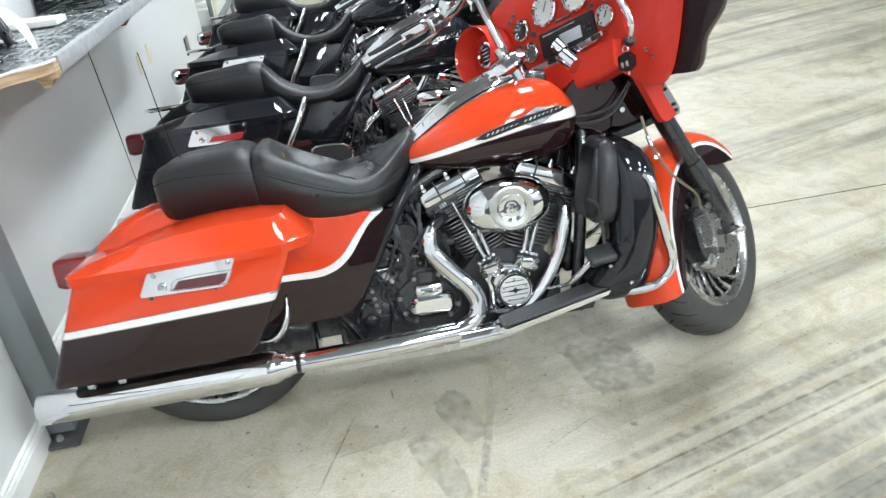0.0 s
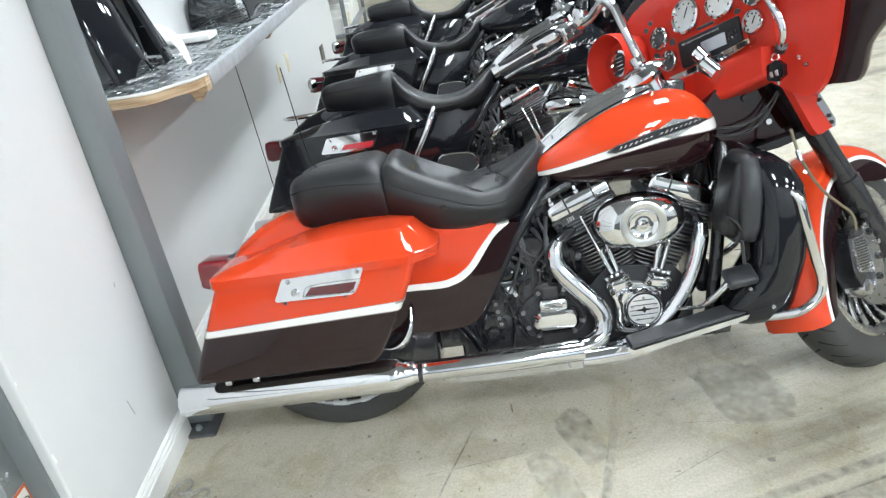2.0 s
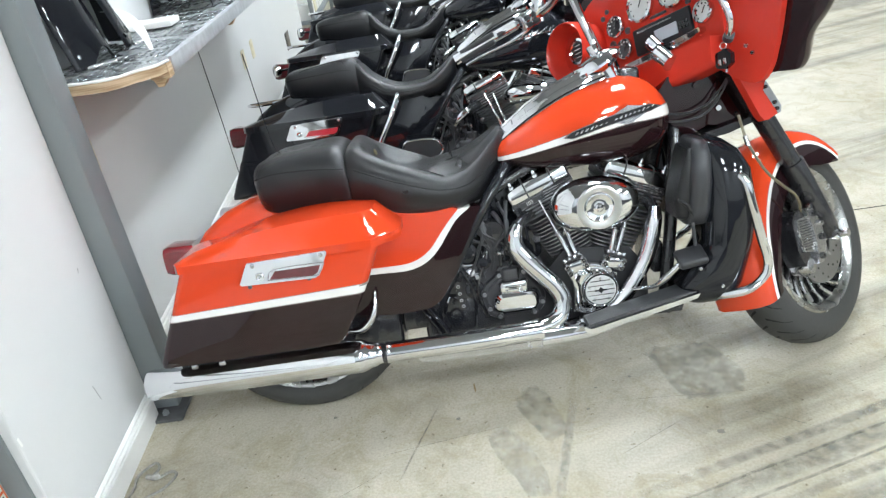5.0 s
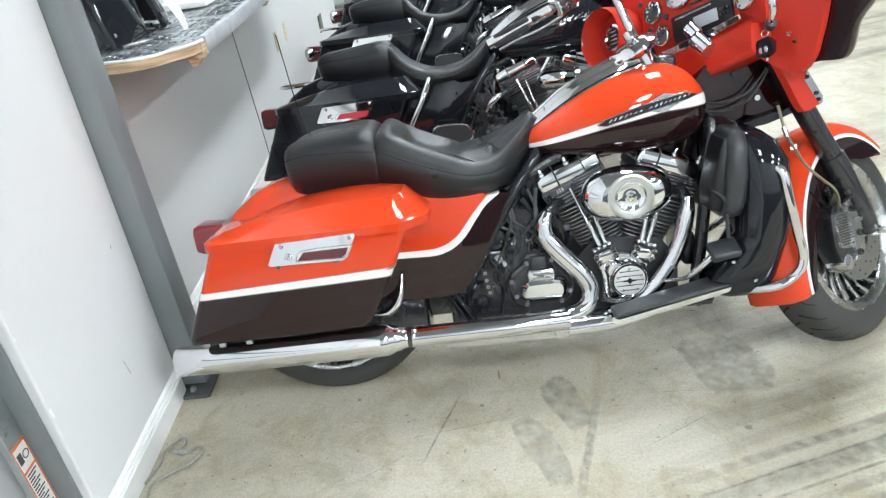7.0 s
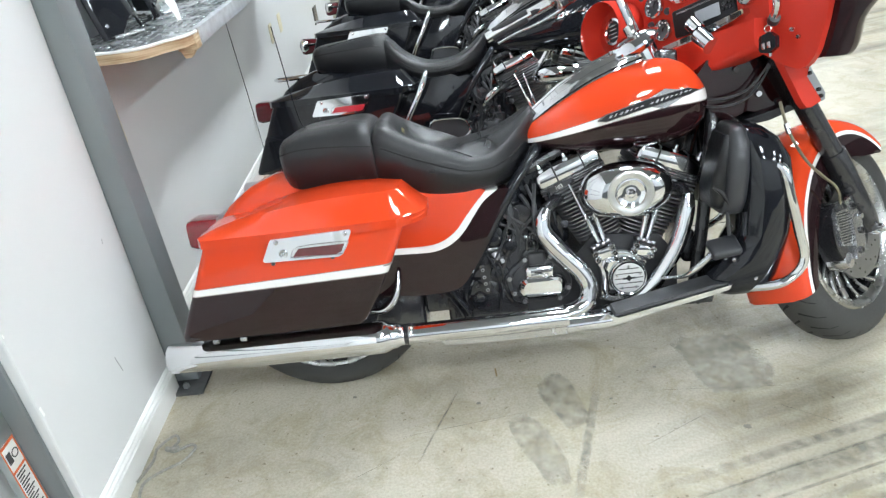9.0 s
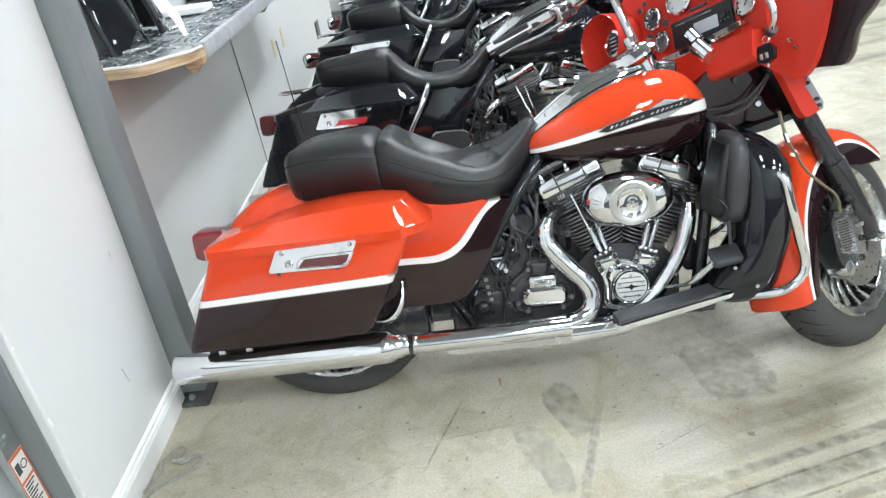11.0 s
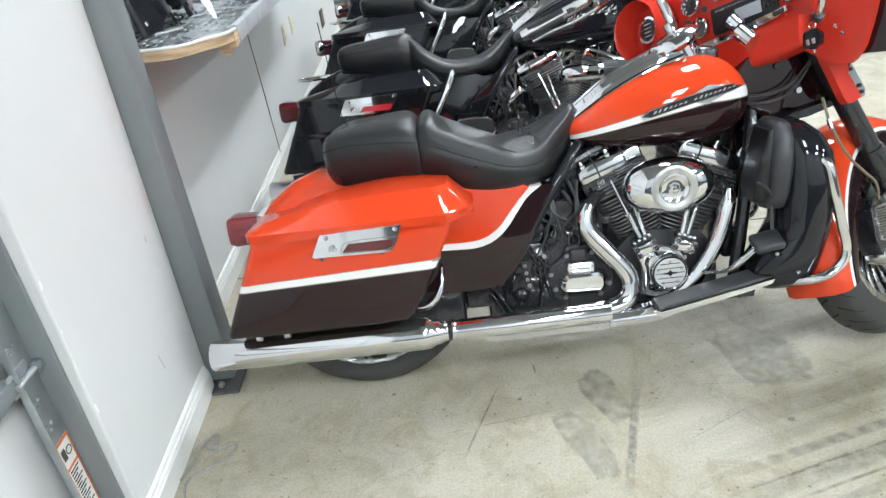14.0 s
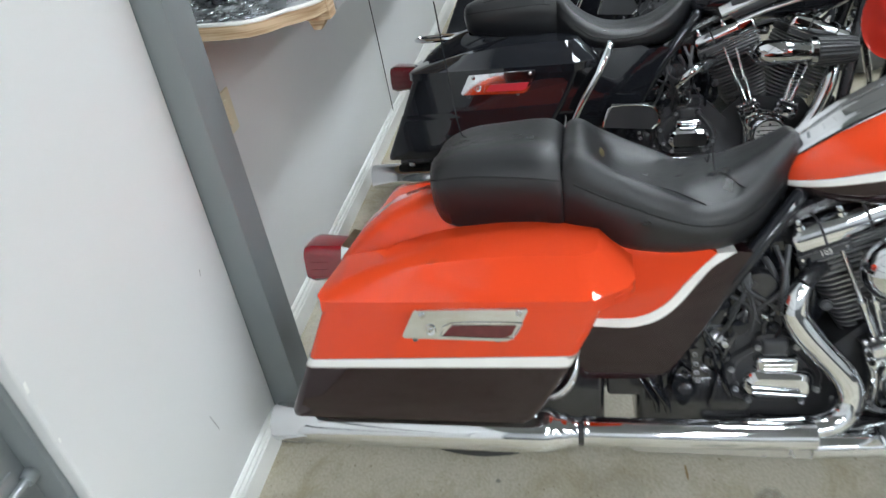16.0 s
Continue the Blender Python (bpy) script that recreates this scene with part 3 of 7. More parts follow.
def driver_pad(table, n=9):
    """Stations: x, half width, bottom z, piping z, bolster crest z, dish z; the bolster rolls over a dished middle."""
    bm = bmesh.new()
    loops = []
    pts = spline([(s[0], s[1], s[2]) for s in table], n)
    pts2 = spline([(s[3], s[4], s[5]) for s in table], n)
    for p, q in zip(pts, pts2):
        x, w, zb, zp, zc, zd = p.x, p.y, p.z, q.x, q.y, q.z
        half = [(w * 0.70, zb), (w * 0.90, zb + 0.30 * (zp - zb)), (w * 0.985, zb + 0.70 * (zp - zb)), (w, zp - 0.006), (w * 0.982, zp), (w * 0.985, zp + 0.010), (w * 0.96, zp + 0.55 * (zc - zp)), (w * 0.89, zp + 0.88 * (zc - zp)), (w * 0.80, zc),
                (w * 0.70, zc + 0.12 * (zd - zc)), (w * 0.59, zc + 0.60 * (zd - zc)), (w * 0.50, zc + 0.90 * (zd - zc)), (w * 0.34, zd), (w * 0.12, zd - 0.002)]
        loops.append([Vector((x, -a, b)) for a, b in half] + [Vector((x, a, b)) for a, b in reversed(half)])
    rings(bm, loops)
    return bm


def seat(root, deep=False):
    s = new("seat")
    s.parent = root
    pil = [(-0.016, 0.085, 0.705, 0.750, 0.772), (-0.010, 0.112, 0.69, 0.758, 0.788), (0.012, 0.142, 0.666, 0.766, 0.803), (0.06, 0.157, 0.656, 0.775, 0.817), (0.13, 0.164, 0.660, 0.775, 0.823), (0.20, 0.169, 0.658, 0.771, 0.828), (0.236, 0.170, 0.642, 0.767, 0.824), (0.256, 0.168, 0.632, 0.764, 0.808), (0.264, 0.162, 0.63, 0.762, 0.790)]
    drv = [(0.258, 0.160, 0.630, 0.762, 0.788, 0.792), (0.266, 0.168, 0.628, 0.761, 0.804, 0.812), (0.282, 0.174, 0.626, 0.757, 0.812, 0.822), (0.304, 0.178, 0.622, 0.748, 0.808, 0.818), (0.328, 0.181, 0.612, 0.737, 0.792, 0.790), (0.362, 0.184, 0.598, 0.722, 0.774, 0.742), (0.41, 0.187, 0.588, 0.703, 0.750, 0.720), (0.465, 0.187, 0.586, 0.682, 0.726, 0.715),
           (0.52, 0.182, 0.590, 0.667, 0.702, 0.726), (0.575, 0.168, 0.597, 0.665, 0.704, 0.736), (0.615, 0.144, 0.604, 0.674, 0.722, 0.750), (0.65, 0.112, 0.618, 0.690, 0.746, 0.768), (0.682, 0.080, 0.655, 0.712, 0.770, 0.788), (0.704, 0.056, 0.700, 0.735, 0.788, 0.802), (0.718, 0.036, 0.735, 0.755, 0.788, 0.798)]
    if deep:
        pil = [(-0.055, 0.08, 0.72, 0.745, 0.765), (-0.040, 0.11, 0.69, 0.75, 0.78), (0.0, 0.125, 0.675, 0.755, 0.793), (0.10, 0.130, 0.665, 0.76, 0.802), (0.20, 0.130, 0.655, 0.765, 0.812), (0.24, 0.126, 0.65, 0.76, 0.812), (0.27, 0.118, 0.64, 0.752, 0.795)]
        drv = [(0.262, 0.125, 0.63, 0.74, 0.788, 0.79), (0.285, 0.140, 0.622, 0.725, 0.772, 0.770), (0.32, 0.155, 0.612, 0.69, 0.732, 0.725), (0.37, 0.168, 0.602, 0.655, 0.696, 0.688), (0.43, 0.176, 0.598, 0.642, 0.672, 0.670), (0.50, 0.174, 0.600, 0.642, 0.668, 0.668), (0.56, 0.160, 0.605, 0.652, 0.678, 0.680), (0.62, 0.130, 0.612, 0.676, 0.708, 0.712), (0.67, 0.090, 0.64, 0.71, 0.748, 0.752), (0.704, 0.050, 0.70, 0.74, 0.77, 0.775)]
    pillion_ob = part("passenger_pad", seat_mesh(pil, 0.80), M["leather"], s, "black leather passenger pad", 60)
    driver_ob = part("driver_pad", driver_pad(drv), M["leather"], s, "black leather driver's seat", 60)
    for sd in (-1, 1):
        part("piping", tube([(x, sd * w * 0.998, zp) for x, w, _, zp, _ in pil[1:-1]], 0.0018, 6, 3), M["groove"], s, "", 60)
        part("piping", tube([(r[0], sd * r[1] * 0.990, r[3] + 0.0005) for r in drv[2:-2]], 0.0018, 6, 3), M["groove"], s, "", 60)
    if deep:
        part("pad_seam", tube([(0.02, -0.110, 0.783), (0.10, -0.096, 0.797), (0.19, -0.098, 0.806), (0.215, -0.118, 0.790), (0.222, -0.129, 0.765)], 0.0015, 6, 4), M["groove"], s, "", 60)
        return s
    # stitched seams, draped over the pads
    tops = [Vector(v.co) for ob in (pillion_ob, driver_ob) for v in ob.data.vertices if v.co.z > 0.66]

    def drape(path):
        out = []
        for x, y in path:
            near = sorted((v for v in tops), key=lambda v: (v.x - x) ** 2 + (v.y - y) ** 2)[:10]
            fit = np.linalg.lstsq(np.array([(1.0, v.x - x, v.y - y) for v in near]), np.array([v.z for v in near]), rcond=None)[0]
            out.append((x, y, float(fit[0]) + 0.0008))
        return out

    part("bolster_seam", tube(drape([(0.312, -0.020), (0.322, -0.060), (0.345, -0.096), (0.38, -0.110), (0.42, -0.117), (0.465, -0.124), (0.505, -0.136), (0.530, -0.150)]), 0.0015, 6, 4), M["groove"], s, "", 60)
    part("nose_seam", tube(drape([(0.556, 0.05), (0.557, 0.02), (0.558, -0.01), (0.562, -0.04), (0.570, -0.063), (0.582, -0.084), (0.594, -0.099), (0.606, -0.112)]), 0.0015, 6, 4), M["groove"], s, "", 60)
    part("pad_seam", tube(drape([(0.030, -0.100), (0.045, -0.040), (0.050, 0.03)]), 0.0014, 6, 4), M["groove"], s, "", 60)
    for k in range(4):
        part("badge_bar", block(0.334 + 0.005 * (k % 2), 0.346 + 0.005 * (k % 2), -0.048 + 0.010 * k, -0.042 + 0.010 * k, 0.7815 - 0.006 * (k % 2), 0.7835 - 0.006 * (k % 2), 0.0005), M["stitch"], s, "dull gold stitched badge", 35, Matrix.Translation((0.34, 0, 0.7825)) @ Matrix.Rotation(radians(48), 4, "Y") @ Matrix.Translation((-0.34, 0, -0.7825)))
    return s


TANK = [(0.682, 0.035, 0.700, 0.735), (0.70, 0.075, 0.690, 0.752), (0.75, 0.112, 0.674, 0.784), (0.82, 0.135, 0.661, 0.822), (0.90, 0.147, 0.654, 0.860), (0.98, 0.153, 0.651, 0.886), (1.05, 0.153, 0.652, 0.898), (1.10, 0.149, 0.658, 0.895),
        (1.145, 0.137, 0.672, 0.876), (1.178, 0.113, 0.696, 0.845), (1.198, 0.080, 0.725, 0.815), (1.206, 0.045, 0.750, 0.790)]
STRIPE_LOW = [(0.68, 0.700), (0.69, 0.703), (0.903, 0.744), (1.065, 0.772), (1.169, 0.773), (1.25, 0.772)]
STRIPE_TOP = [(0.68, 0.714), (0.695, 0.718), (0.905, 0.769), (1.002, 0.790), (1.10, 0.801), (1.175, 0.807), (1.25, 0.808)]


def tank(root, mats, emblem=True):
    t = new("fuel_tank")
    t.parent = root
    bm = bmesh.new()
    band = bm.verts.layers.float.new("band")
    pts = spline([(s[0], s[1], s[2]) for s in TANK], 8)
    tops = spline([(s[3], 0, 0) for s in TANK], 8)
    loops = []
    for p, q in zip(pts, tops):
        zb, zt, w = p.z, q.x, p.y
        zm = zb + 0.48 * (zt - zb)
        ring = []
        for k in range(56):
            a = 2 * math.pi * k / 56
            cy, sz = math.cos(a), math.sin(a)
            y = w * math.copysign(abs(cy) ** 0.72, cy)
            z = zm + (zt - zm if sz > 0 else zm - zb) * math.copysign(abs(sz) ** (0.95 if sz > 0 else 0.72), sz)
            ring.append(Vector((p.x, y, z)))
        loops.append(ring)
    rings(bm, loops)
    for v in bm.verts:
        lo, hi = lerp_table(v.co.x, STRIPE_LOW), lerp_table(v.co.x, STRIPE_TOP)
        v[band] = (v.co.z - lo) / (hi - lo)
    part("shell", bm, mats["tank"], t, "", 60)
    # chrome console down the middle
    bm = bmesh.new()
    loops = []
    rows = ((0.70, 0.744, 0.034, 0.020), (0.72, 0.766, 0.042, 0.026), (0.80, 0.818, 0.047, 0.032), (0.88, 0.859, 0.051, 0.034), (0.95, 0.886, 0.055, 0.034), (1.00, 0.899, 0.055, 0.032), (1.03, 0.905, 0.048, 0.022))
    for x, z, w, h in rows:
        loops.append([Vector((x, s * w * f, z + h * g)) for s, f, g in ((-1, 1, -0.6), (-1, 0.97, 0.25), (-1, 0.90, 0.40), (-1, 0.72, 0.50), (-1, 0.60, 0.95), (-1, 0.50, 1.0), (-1, 0.40, 0.86), (1, 0.40, 0.86), (1, 0.50, 1.0), (1, 0.60, 0.95), (1, 0.72, 0.50), (1, 0.90, 0.40), (1, 0.97, 0.25), (1, 1, -0.6))])
    rings(bm, loops)
    part("console", soften(bm, 0.002), M["chrome"], t, "chrome tank console with raised rails", 40)
    for sd in (-1, 1):
        part("console_trim", tube([(x, sd * (w + 0.001), z - 0.10 * h) for x, z, w, h in rows], 0.0025, 8, 3), M["groove"], t, "black rubber edge")
    part("filler_cap", lathe([(0, 0.022), (0.030, 0.020), (0.036, 0.012), (0.038, 0)], (0.985, 0.0, 0.918), (-0.35, 0, 0.94), 28), M["chrome"], t, "chrome filler cap")
    if emblem:
        for sd in (-1,):
            blade = [(0.878, 0.757), (0.902, 0.753), (1.01, 0.777), (1.125, 0.801), (1.152, 0.811), (1.12, 0.818), (1.01, 0.800), (0.90, 0.771)]
            e = part("emblem", soften(plate(blade, sd * 0.1575, sd * 0.148, 0), 0.002), M["rough_black"], t, "dark winged tank emblem with a chrome edge", matrix=Matrix.Identity(4))
            part("emblem_edge", tube([(x, sd * 0.1572, z) for x, z in blade + blade[:1]], 0.0013, 6, 1), M["chrome"], e, "", 50)
            for z0 in (-1, 1):
                part("emblem_diamond", soften(plate([(1.012, 0.790 + 0.009 * z0), (1.060, 0.797 + 0.026 * z0), (1.112, 0.806 + 0.009 * z0)], sd * 0.1560, sd * 0.148, 0), 0.001), M["brushed"], e, "pale silver diamond")
            rnd = random.Random(5)
            x = 0.908
            while x < 1.125:
                w, h = rnd.uniform(0.009, 0.014), rnd.choice((0.0026, 0.0030, 0.0044))
                if not 1.005 < x < 1.014:
                    zc = 0.7655 + (x - 0.908) * 0.216
                    part("emblem_bar", soften(plate([(x, zc - h), (x + w * 0.55, zc - h + 0.001), (x + w, zc + h), (x + w * 0.45, zc + h)], sd * 0.1586, sd * 0.1570, 0), 0.0004, 1), M["brushed"], e)
                x += w * 0.8 + 0.0045
    return t


def head_axis(lean_deg, base):
    a = radians(lean_deg)
    return Vector(base), Vector((math.sin(a), 0, math.cos(a)))


def engine(root, big_air=True):
    e = new("engine")
    e.parent = root
    case = soften(plate([(0.80, 0.22), (0.86, 0.17), (1.04, 0.17), (1.10, 0.23), (1.10, 0.33), (1.05, 0.40), (0.86, 0.42), (0.80, 0.36)], -0.10, 0.10, 0), 0.015, 3)
    part("crankcase", case, M["engine"], e, "black wrinkle-finish crankcase")
    for lean_deg, base in ((-21.0, (0.895, 0, 0.385)), (23.0, (0.995, 0, 0.375))):
        o, up = head_axis(lean_deg, base)
        along = Vector((up.z, 0, -up.x))
        m = Matrix((along, Vector((0, 1, 0)), up)).transposed().to_4x4()
        m.translation = o
        cyl = new("cylinder")
        cyl.parent = e
        part("barrel", lathe([(0.050, 0), (0.050, 0.16)], (0, 0, 0), (0, 0, 1), 28, caps=True), M["engine"], cyl, "", 35, m)
        for k in range(13):
            w = 0.066 + 0.0018 * k
            z = 0.010 + 0.0118 * k
            bm = bmesh.new()
            rings(bm, [[Vector((x, y, zz)) for x, y in rounded(-w + i, w - i, -0.088 + i, 0.088 - i, 0.03, 3)] for zz, i in ((z, 0.0015), (z + 0.0015, 0), (z + 0.004, 0), (z + 0.0052, 0.0015))])
            part("fin", bm, M["fin"], cyl, "", 35, m)
        head = new("cylinder_head")
        head.parent = e
        part("head_block", block(-0.096, 0.086, -0.090, 0.092, 0.166, 0.212, 0.006), M["engine"], head, "", 35, m)
        for k in range(4):
            part("head_fin", block(-0.100, 0.092, -0.096, 0.096, 0.170 + 0.011 * k, 0.1735 + 0.011 * k, 0.001, 1), M["fin"], head, "", 35, m)
        band = part("head_band", block(-0.103, -0.004, -0.1015, -0.094, 0.212, 0.234, 0.002), M["engine"], head, "black name band with a bright edge", 35, m)
        part("band_edge", tube([Vector((a, -0.1020, b)) for a, b in ((-0.101, 0.214), (-0.006, 0.214), (-0.006, 0.232), (-0.101, 0.232), (-0.101, 0.214))], 0.0011, 6, 1), M["chrome"], band, "", 50, m)
        for bx in (-0.095, -0.012):
            part("screw", lathe([(0, 0.003), (0.003, 0.003), (0.0042, 0)], (bx, -0.1015, 0.223), (0, -1, 0), 10), M["chrome"], band, "", 35, m)
        if big_air:
            part("band_number", digits("103", 0.016, 0.0012), M["badge"], band, "", None, m @ Matrix.Translation((-0.062, -0.1019, 0.2175)) @ Matrix.Rotation(radians(90), 4, "X"))
        for k in range(3):
            part("rocker_rib", block(-0.002, 0.094, -0.098, 0.094, 0.2135 + 0.0078 * k, 0.2175 + 0.0078 * k, 0.0012, 1), M["brushed"], head, "", 35, m)
        part("rocker_base", block(-0.100, 0.090, -0.093, 0.094, 0.213, 0.236, 0.004, 2), M["engine"], head, "", 35, m)
        bm = bmesh.new()
        rings(bm, [[Vector((x, y, z)) for x, y in rounded(-0.104 + i, 0.092 - i, -0.098 + i * 0.9, 0.094 - i, 0.012, 4)] for z, i in ((0.2365, 0.001), (0.240, 0), (0.262, 0.0), (0.274, 0.003), (0.282, 0.010), (0.286, 0.020))])
        cover = part("rocker_cover", bm, M["chrome"], head, "chrome rocker cover", 28, m)
        for sx in (-0.044, 0.040):
            part("cover_seam", tube([Vector((sx, -0.0985, 0.238)), Vector((sx, -0.0985, 0.263)), Vector((sx, -0.094, 0.276)), Vector((sx, -0.084, 0.2835)), Vector((sx, -0.04, 0.2872))], 0.0026, 8, 3), M["engine"], cover, "", 50, m)
        for bx, by in ((-0.078, -0.080), (0.0, -0.080), (0.074, -0.082)):
            part("cover_bolt", lathe([(0, 0.030), (0.0055, 0.030), (0.0065, 0.027), (0.0065, 0.018), (0.011, 0.016), (0.012, 0)], (bx, by, 0.272), (0, 0, 1), 12), M["chrome"], cover, "", 35, m)
    # pushrod tubes and lifter blocks
    for a, b in (((0.868, -0.128, 0.405), (0.797, -0.100, 0.580)), ((0.886, -0.116, 0.405), (0.836, -0.090, 0.575)), ((0.990, -0.128, 0.400), (1.040, -0.100, 0.560)), ((1.010, -0.116, 0.395), (1.076, -0.090, 0.555))):
        a, b = Vector(a), Vector(b)
        part("pushrod_tube", tube([a, a.lerp(b, 0.36), a.lerp(b, 0.37), a.lerp(b, 0.42), a.lerp(b, 0.43), b], [0.0080, 0.0080, 0.0095, 0.0095, 0.0052, 0.0052], 12, 2), M["chrome"], e, "chrome pushrod tube")
    for x, z, ang in ((0.878, 0.384, -21), (0.998, 0.380, 23)):
        m = Matrix.Translation((x, -0.116, z)) @ Matrix.Rotation(radians(ang), 4, "Y")
        lift = part("lifter_block", block(-0.032, 0.032, -0.026, 0.02, -0.034, 0.004, 0.007, 3), M["chrome"], e, "chrome lifter block", 35, m)
        for bx, bz in ((-0.026, -0.022), (0.026, -0.022), (-0.026, -0.002), (0.026, -0.002)):
            boss = part("bolt_boss", lathe([(0, 0.008), (0.008, 0.008), (0.0105, 0.005), (0.0115, 0)], (bx, -0.025, bz), (0, -1, 0), 14), M["chrome"], lift, "", 35, m)
            part("bolt", lathe([(0.0035, 0.010), (0.0035, 0.014), (0.0062, 0.014), (0.0068, 0.011), (0.0068, 0.007)], (bx, -0.025, bz), (0, -1, 0), 10), M["satin"], boss, "", 35, m)
        part("lifter_collar", block(-0.030, 0.030, -0.022, 0.016, 0.005, 0.014, 0.004, 2), M["engine"], lift, "black collar plate", 35, m)
        for k in range(4):
            part("collar_lug", lathe([(0, 0.009), (0.005, 0.009), (0.0062, 0.007), (0.0062, 0)], (-0.024 + 0.016 * k, -0.018 + 0.004 * (k % 2), 0.012), (0, 0, 1), 10), M["chrome"], lift, "", 35, m)
    # cam cover: a chrome pear with lugs under the lifters and a ringed badge
    ring_pts = [(p.x, p.z) for p in spline([(0.860, 0, 0.352), (0.872, 0, 0.372), (0.905, 0, 0.376), (0.945, 0, 0.372), (0.985, 0, 0.352), (1.004, 0, 0.310), (0.996, 0, 0.262), (0.965, 0, 0.228), (0.920, 0, 0.214), (0.882, 0, 0.218), (0.866, 0, 0.238), (0.868, 0, 0.275), (0.866, 0, 0.315), (0.858, 0, 0.338)], 4)]
    bm = bmesh.new()
    c0 = Vector((0.936, 0, 0.296))
    rings(bm, [[c0 + (Vector((x, 0, z)) - c0) * f + Vector((0, y, 0)) for x, z in ring_pts] for f, y in ((1, -0.10), (1, -0.124), (0.975, -0.132), (0.93, -0.1345), (0.84, -0.133), (0.76, -0.134), (0.70, -0.140), (0.66, -0.150))])
    cam_cover = part("cam_cover", bm, M["chrome"], e, "chrome cam cover", 50)
    for bx, bz in ((0.868, 0.232), (0.905, 0.221), (0.996, 0.330), (0.990, 0.256), (0.868, 0.345)):
        part("bolt", lathe([(0.003, 0.006), (0.003, 0.009), (0.0055, 0.009), (0.006, 0.006), (0.006, 0)], (bx, -0.124, bz), (0, -1, 0), 10), M["chrome"], cam_cover)
    part("cam_ring", lathe([(0.057, 0.138), (0.0565, 0.152), (0.054, 0.160), (0.051, 0.163), (0.047, 0.161)], (0.943, 0, 0.297), (0, -1, 0), 40, caps=True), M["chrome"], cam_cover)
    part("cam_groove", lathe([(0.0460, 0.1605), (0.0485, 0.1625), (0.0485, 0.1640), (0.0460, 0.1638)], (0.943, 0, 0.297), (0, -1, 0), 36, closed_profile=True), M["groove"], cam_cover)
    badge = part("badge", lathe([(0, 0.1645), (0.0435, 0.1645), (0.0455, 0.163), (0.0455, 0.158)], (0.943, 0, 0.297), (0, -1, 0), 36), M["badge"], cam_cover, "round ribbed metal badge")
    for k in range(5):
        z = 0.297 + (k - 2) * 0.0145
        h = math.sqrt(0.041 ** 2 - ((k - 2) * 0.0145) ** 2)
        part("badge_groove", block(0.943 - h, 0.943 + h, -0.1655, -0.1640, z - 0.0012, z + 0.0012), M["satin"], badge, "", None)
    part("badge_mark", plate([(0.925, 0.2945), (0.936, 0.2945), (0.943, 0.2870), (0.950, 0.2945), (0.961, 0.2945), (0.961, 0.2995), (0.950, 0.2995), (0.943, 0.3070), (0.936, 0.2995), (0.925, 0.2995)], -0.1666, -0.1642, 0), M["groove"], badge, "", None)
    for k in range(5):
        a = radians(90 + 72 * k)
        part("bolt", lathe([(0, 0.004), (0.003, 0.004), (0.005, 0.001), (0.005, 0)], (0.943 + 0.035 * math.cos(a), -0.164, 0.297 + 0.035 * math.sin(a)), (0, -1, 0), 12), M["chrome"], badge)
    # air cleaner
    if big_air:
        bm = bmesh.new()
        loops = []
        for f, y in ((0.90, -0.118), (0.97, -0.128), (1.0, -0.140), (0.995, -0.150), (0.965, -0.163), (0.90, -0.176), (0.80, -0.187), (0.68, -0.194), (0.56, -0.198), (0.47, -0.199)):
            loops.append([Vector((0.948 + f * 0.131 * math.copysign(abs(math.cos(a)) ** 0.90, math.cos(a)), y, 0.556 + f * 0.081 * math.copysign(abs(math.sin(a)) ** 0.93, math.sin(a)))) for a in (2 * math.pi * k / 72 for k in range(72))])
        rings(bm, loops)
        air = part("air_cleaner", bm, M["chrome"], e, "oval chrome air cleaner cover", 50, Matrix.Translation((0.948, 0, 0.556)) @ Matrix.Rotation(radians(1), 4, "Y") @ Matrix.Translation((-0.948, 0, -0.556)))
        part("ring", lathe([(0.064, 0.192), (0.0635, 0.2025), (0.060, 0.2045), (0.055, 0.2048), (0.044, 0.2015), (0.042, 0.197)], (0.950, 0, 0.558), (0, -1, 0), 48), M["turned"], air, "brushed metal ring")
        part("dish", lathe([(0.042, 0.197), (0.041, 0.2035), (0.038, 0.2040), (0.030, 0.2000), (0.020, 0.1985), (0.0125, 0.2000), (0.0120, 0.2050), (0.008, 0.2085), (0.0, 0.2090)], (0.950, 0, 0.558), (0, -1, 0), 40), M["chrome"], air)
        part("ring_number", digits("103", 0.0165, 0.0012), M["paper"], air, "raised white number", None, Matrix.Translation((0.934, -0.2035, 0.6035)) @ Matrix.Rotation(radians(78), 4, "X"))
    else:
        part("intake", tube([(0.90, -0.07, 0.55), (0.91, -0.15, 0.56), (0.96, -0.185, 0.565), (1.04, -0.185, 0.56)], [0.03, 0.04, 0.038, 0.034], 20, 5), M["chrome"], e, "chrome intake elbow")
        part("intake_collar", lathe([(0.034, 0), (0.046, 0.003), (0.046, 0.02), (0.034, 0.022)], (1.03, -0.185, 0.56), (1, 0, 0), 28, closed_profile=True), M["chrome"], e)
        bm = bmesh.new()
        loops = [[Vector((x, -0.185 + (r + 0.002 * (k % 2)) * math.cos(2 * math.pi * k / 48), 0.56 + (r + 0.002 * (k % 2)) * math.sin(2 * math.pi * k / 48))) for k in range(48)] for x, r in ((1.052, 0.046), (1.13, 0.042), (1.165, 0.036))]
        rings(bm, loops)
        part("cone_filter", bm, M["plastic"], e, "black pleated cone air filter", 20)
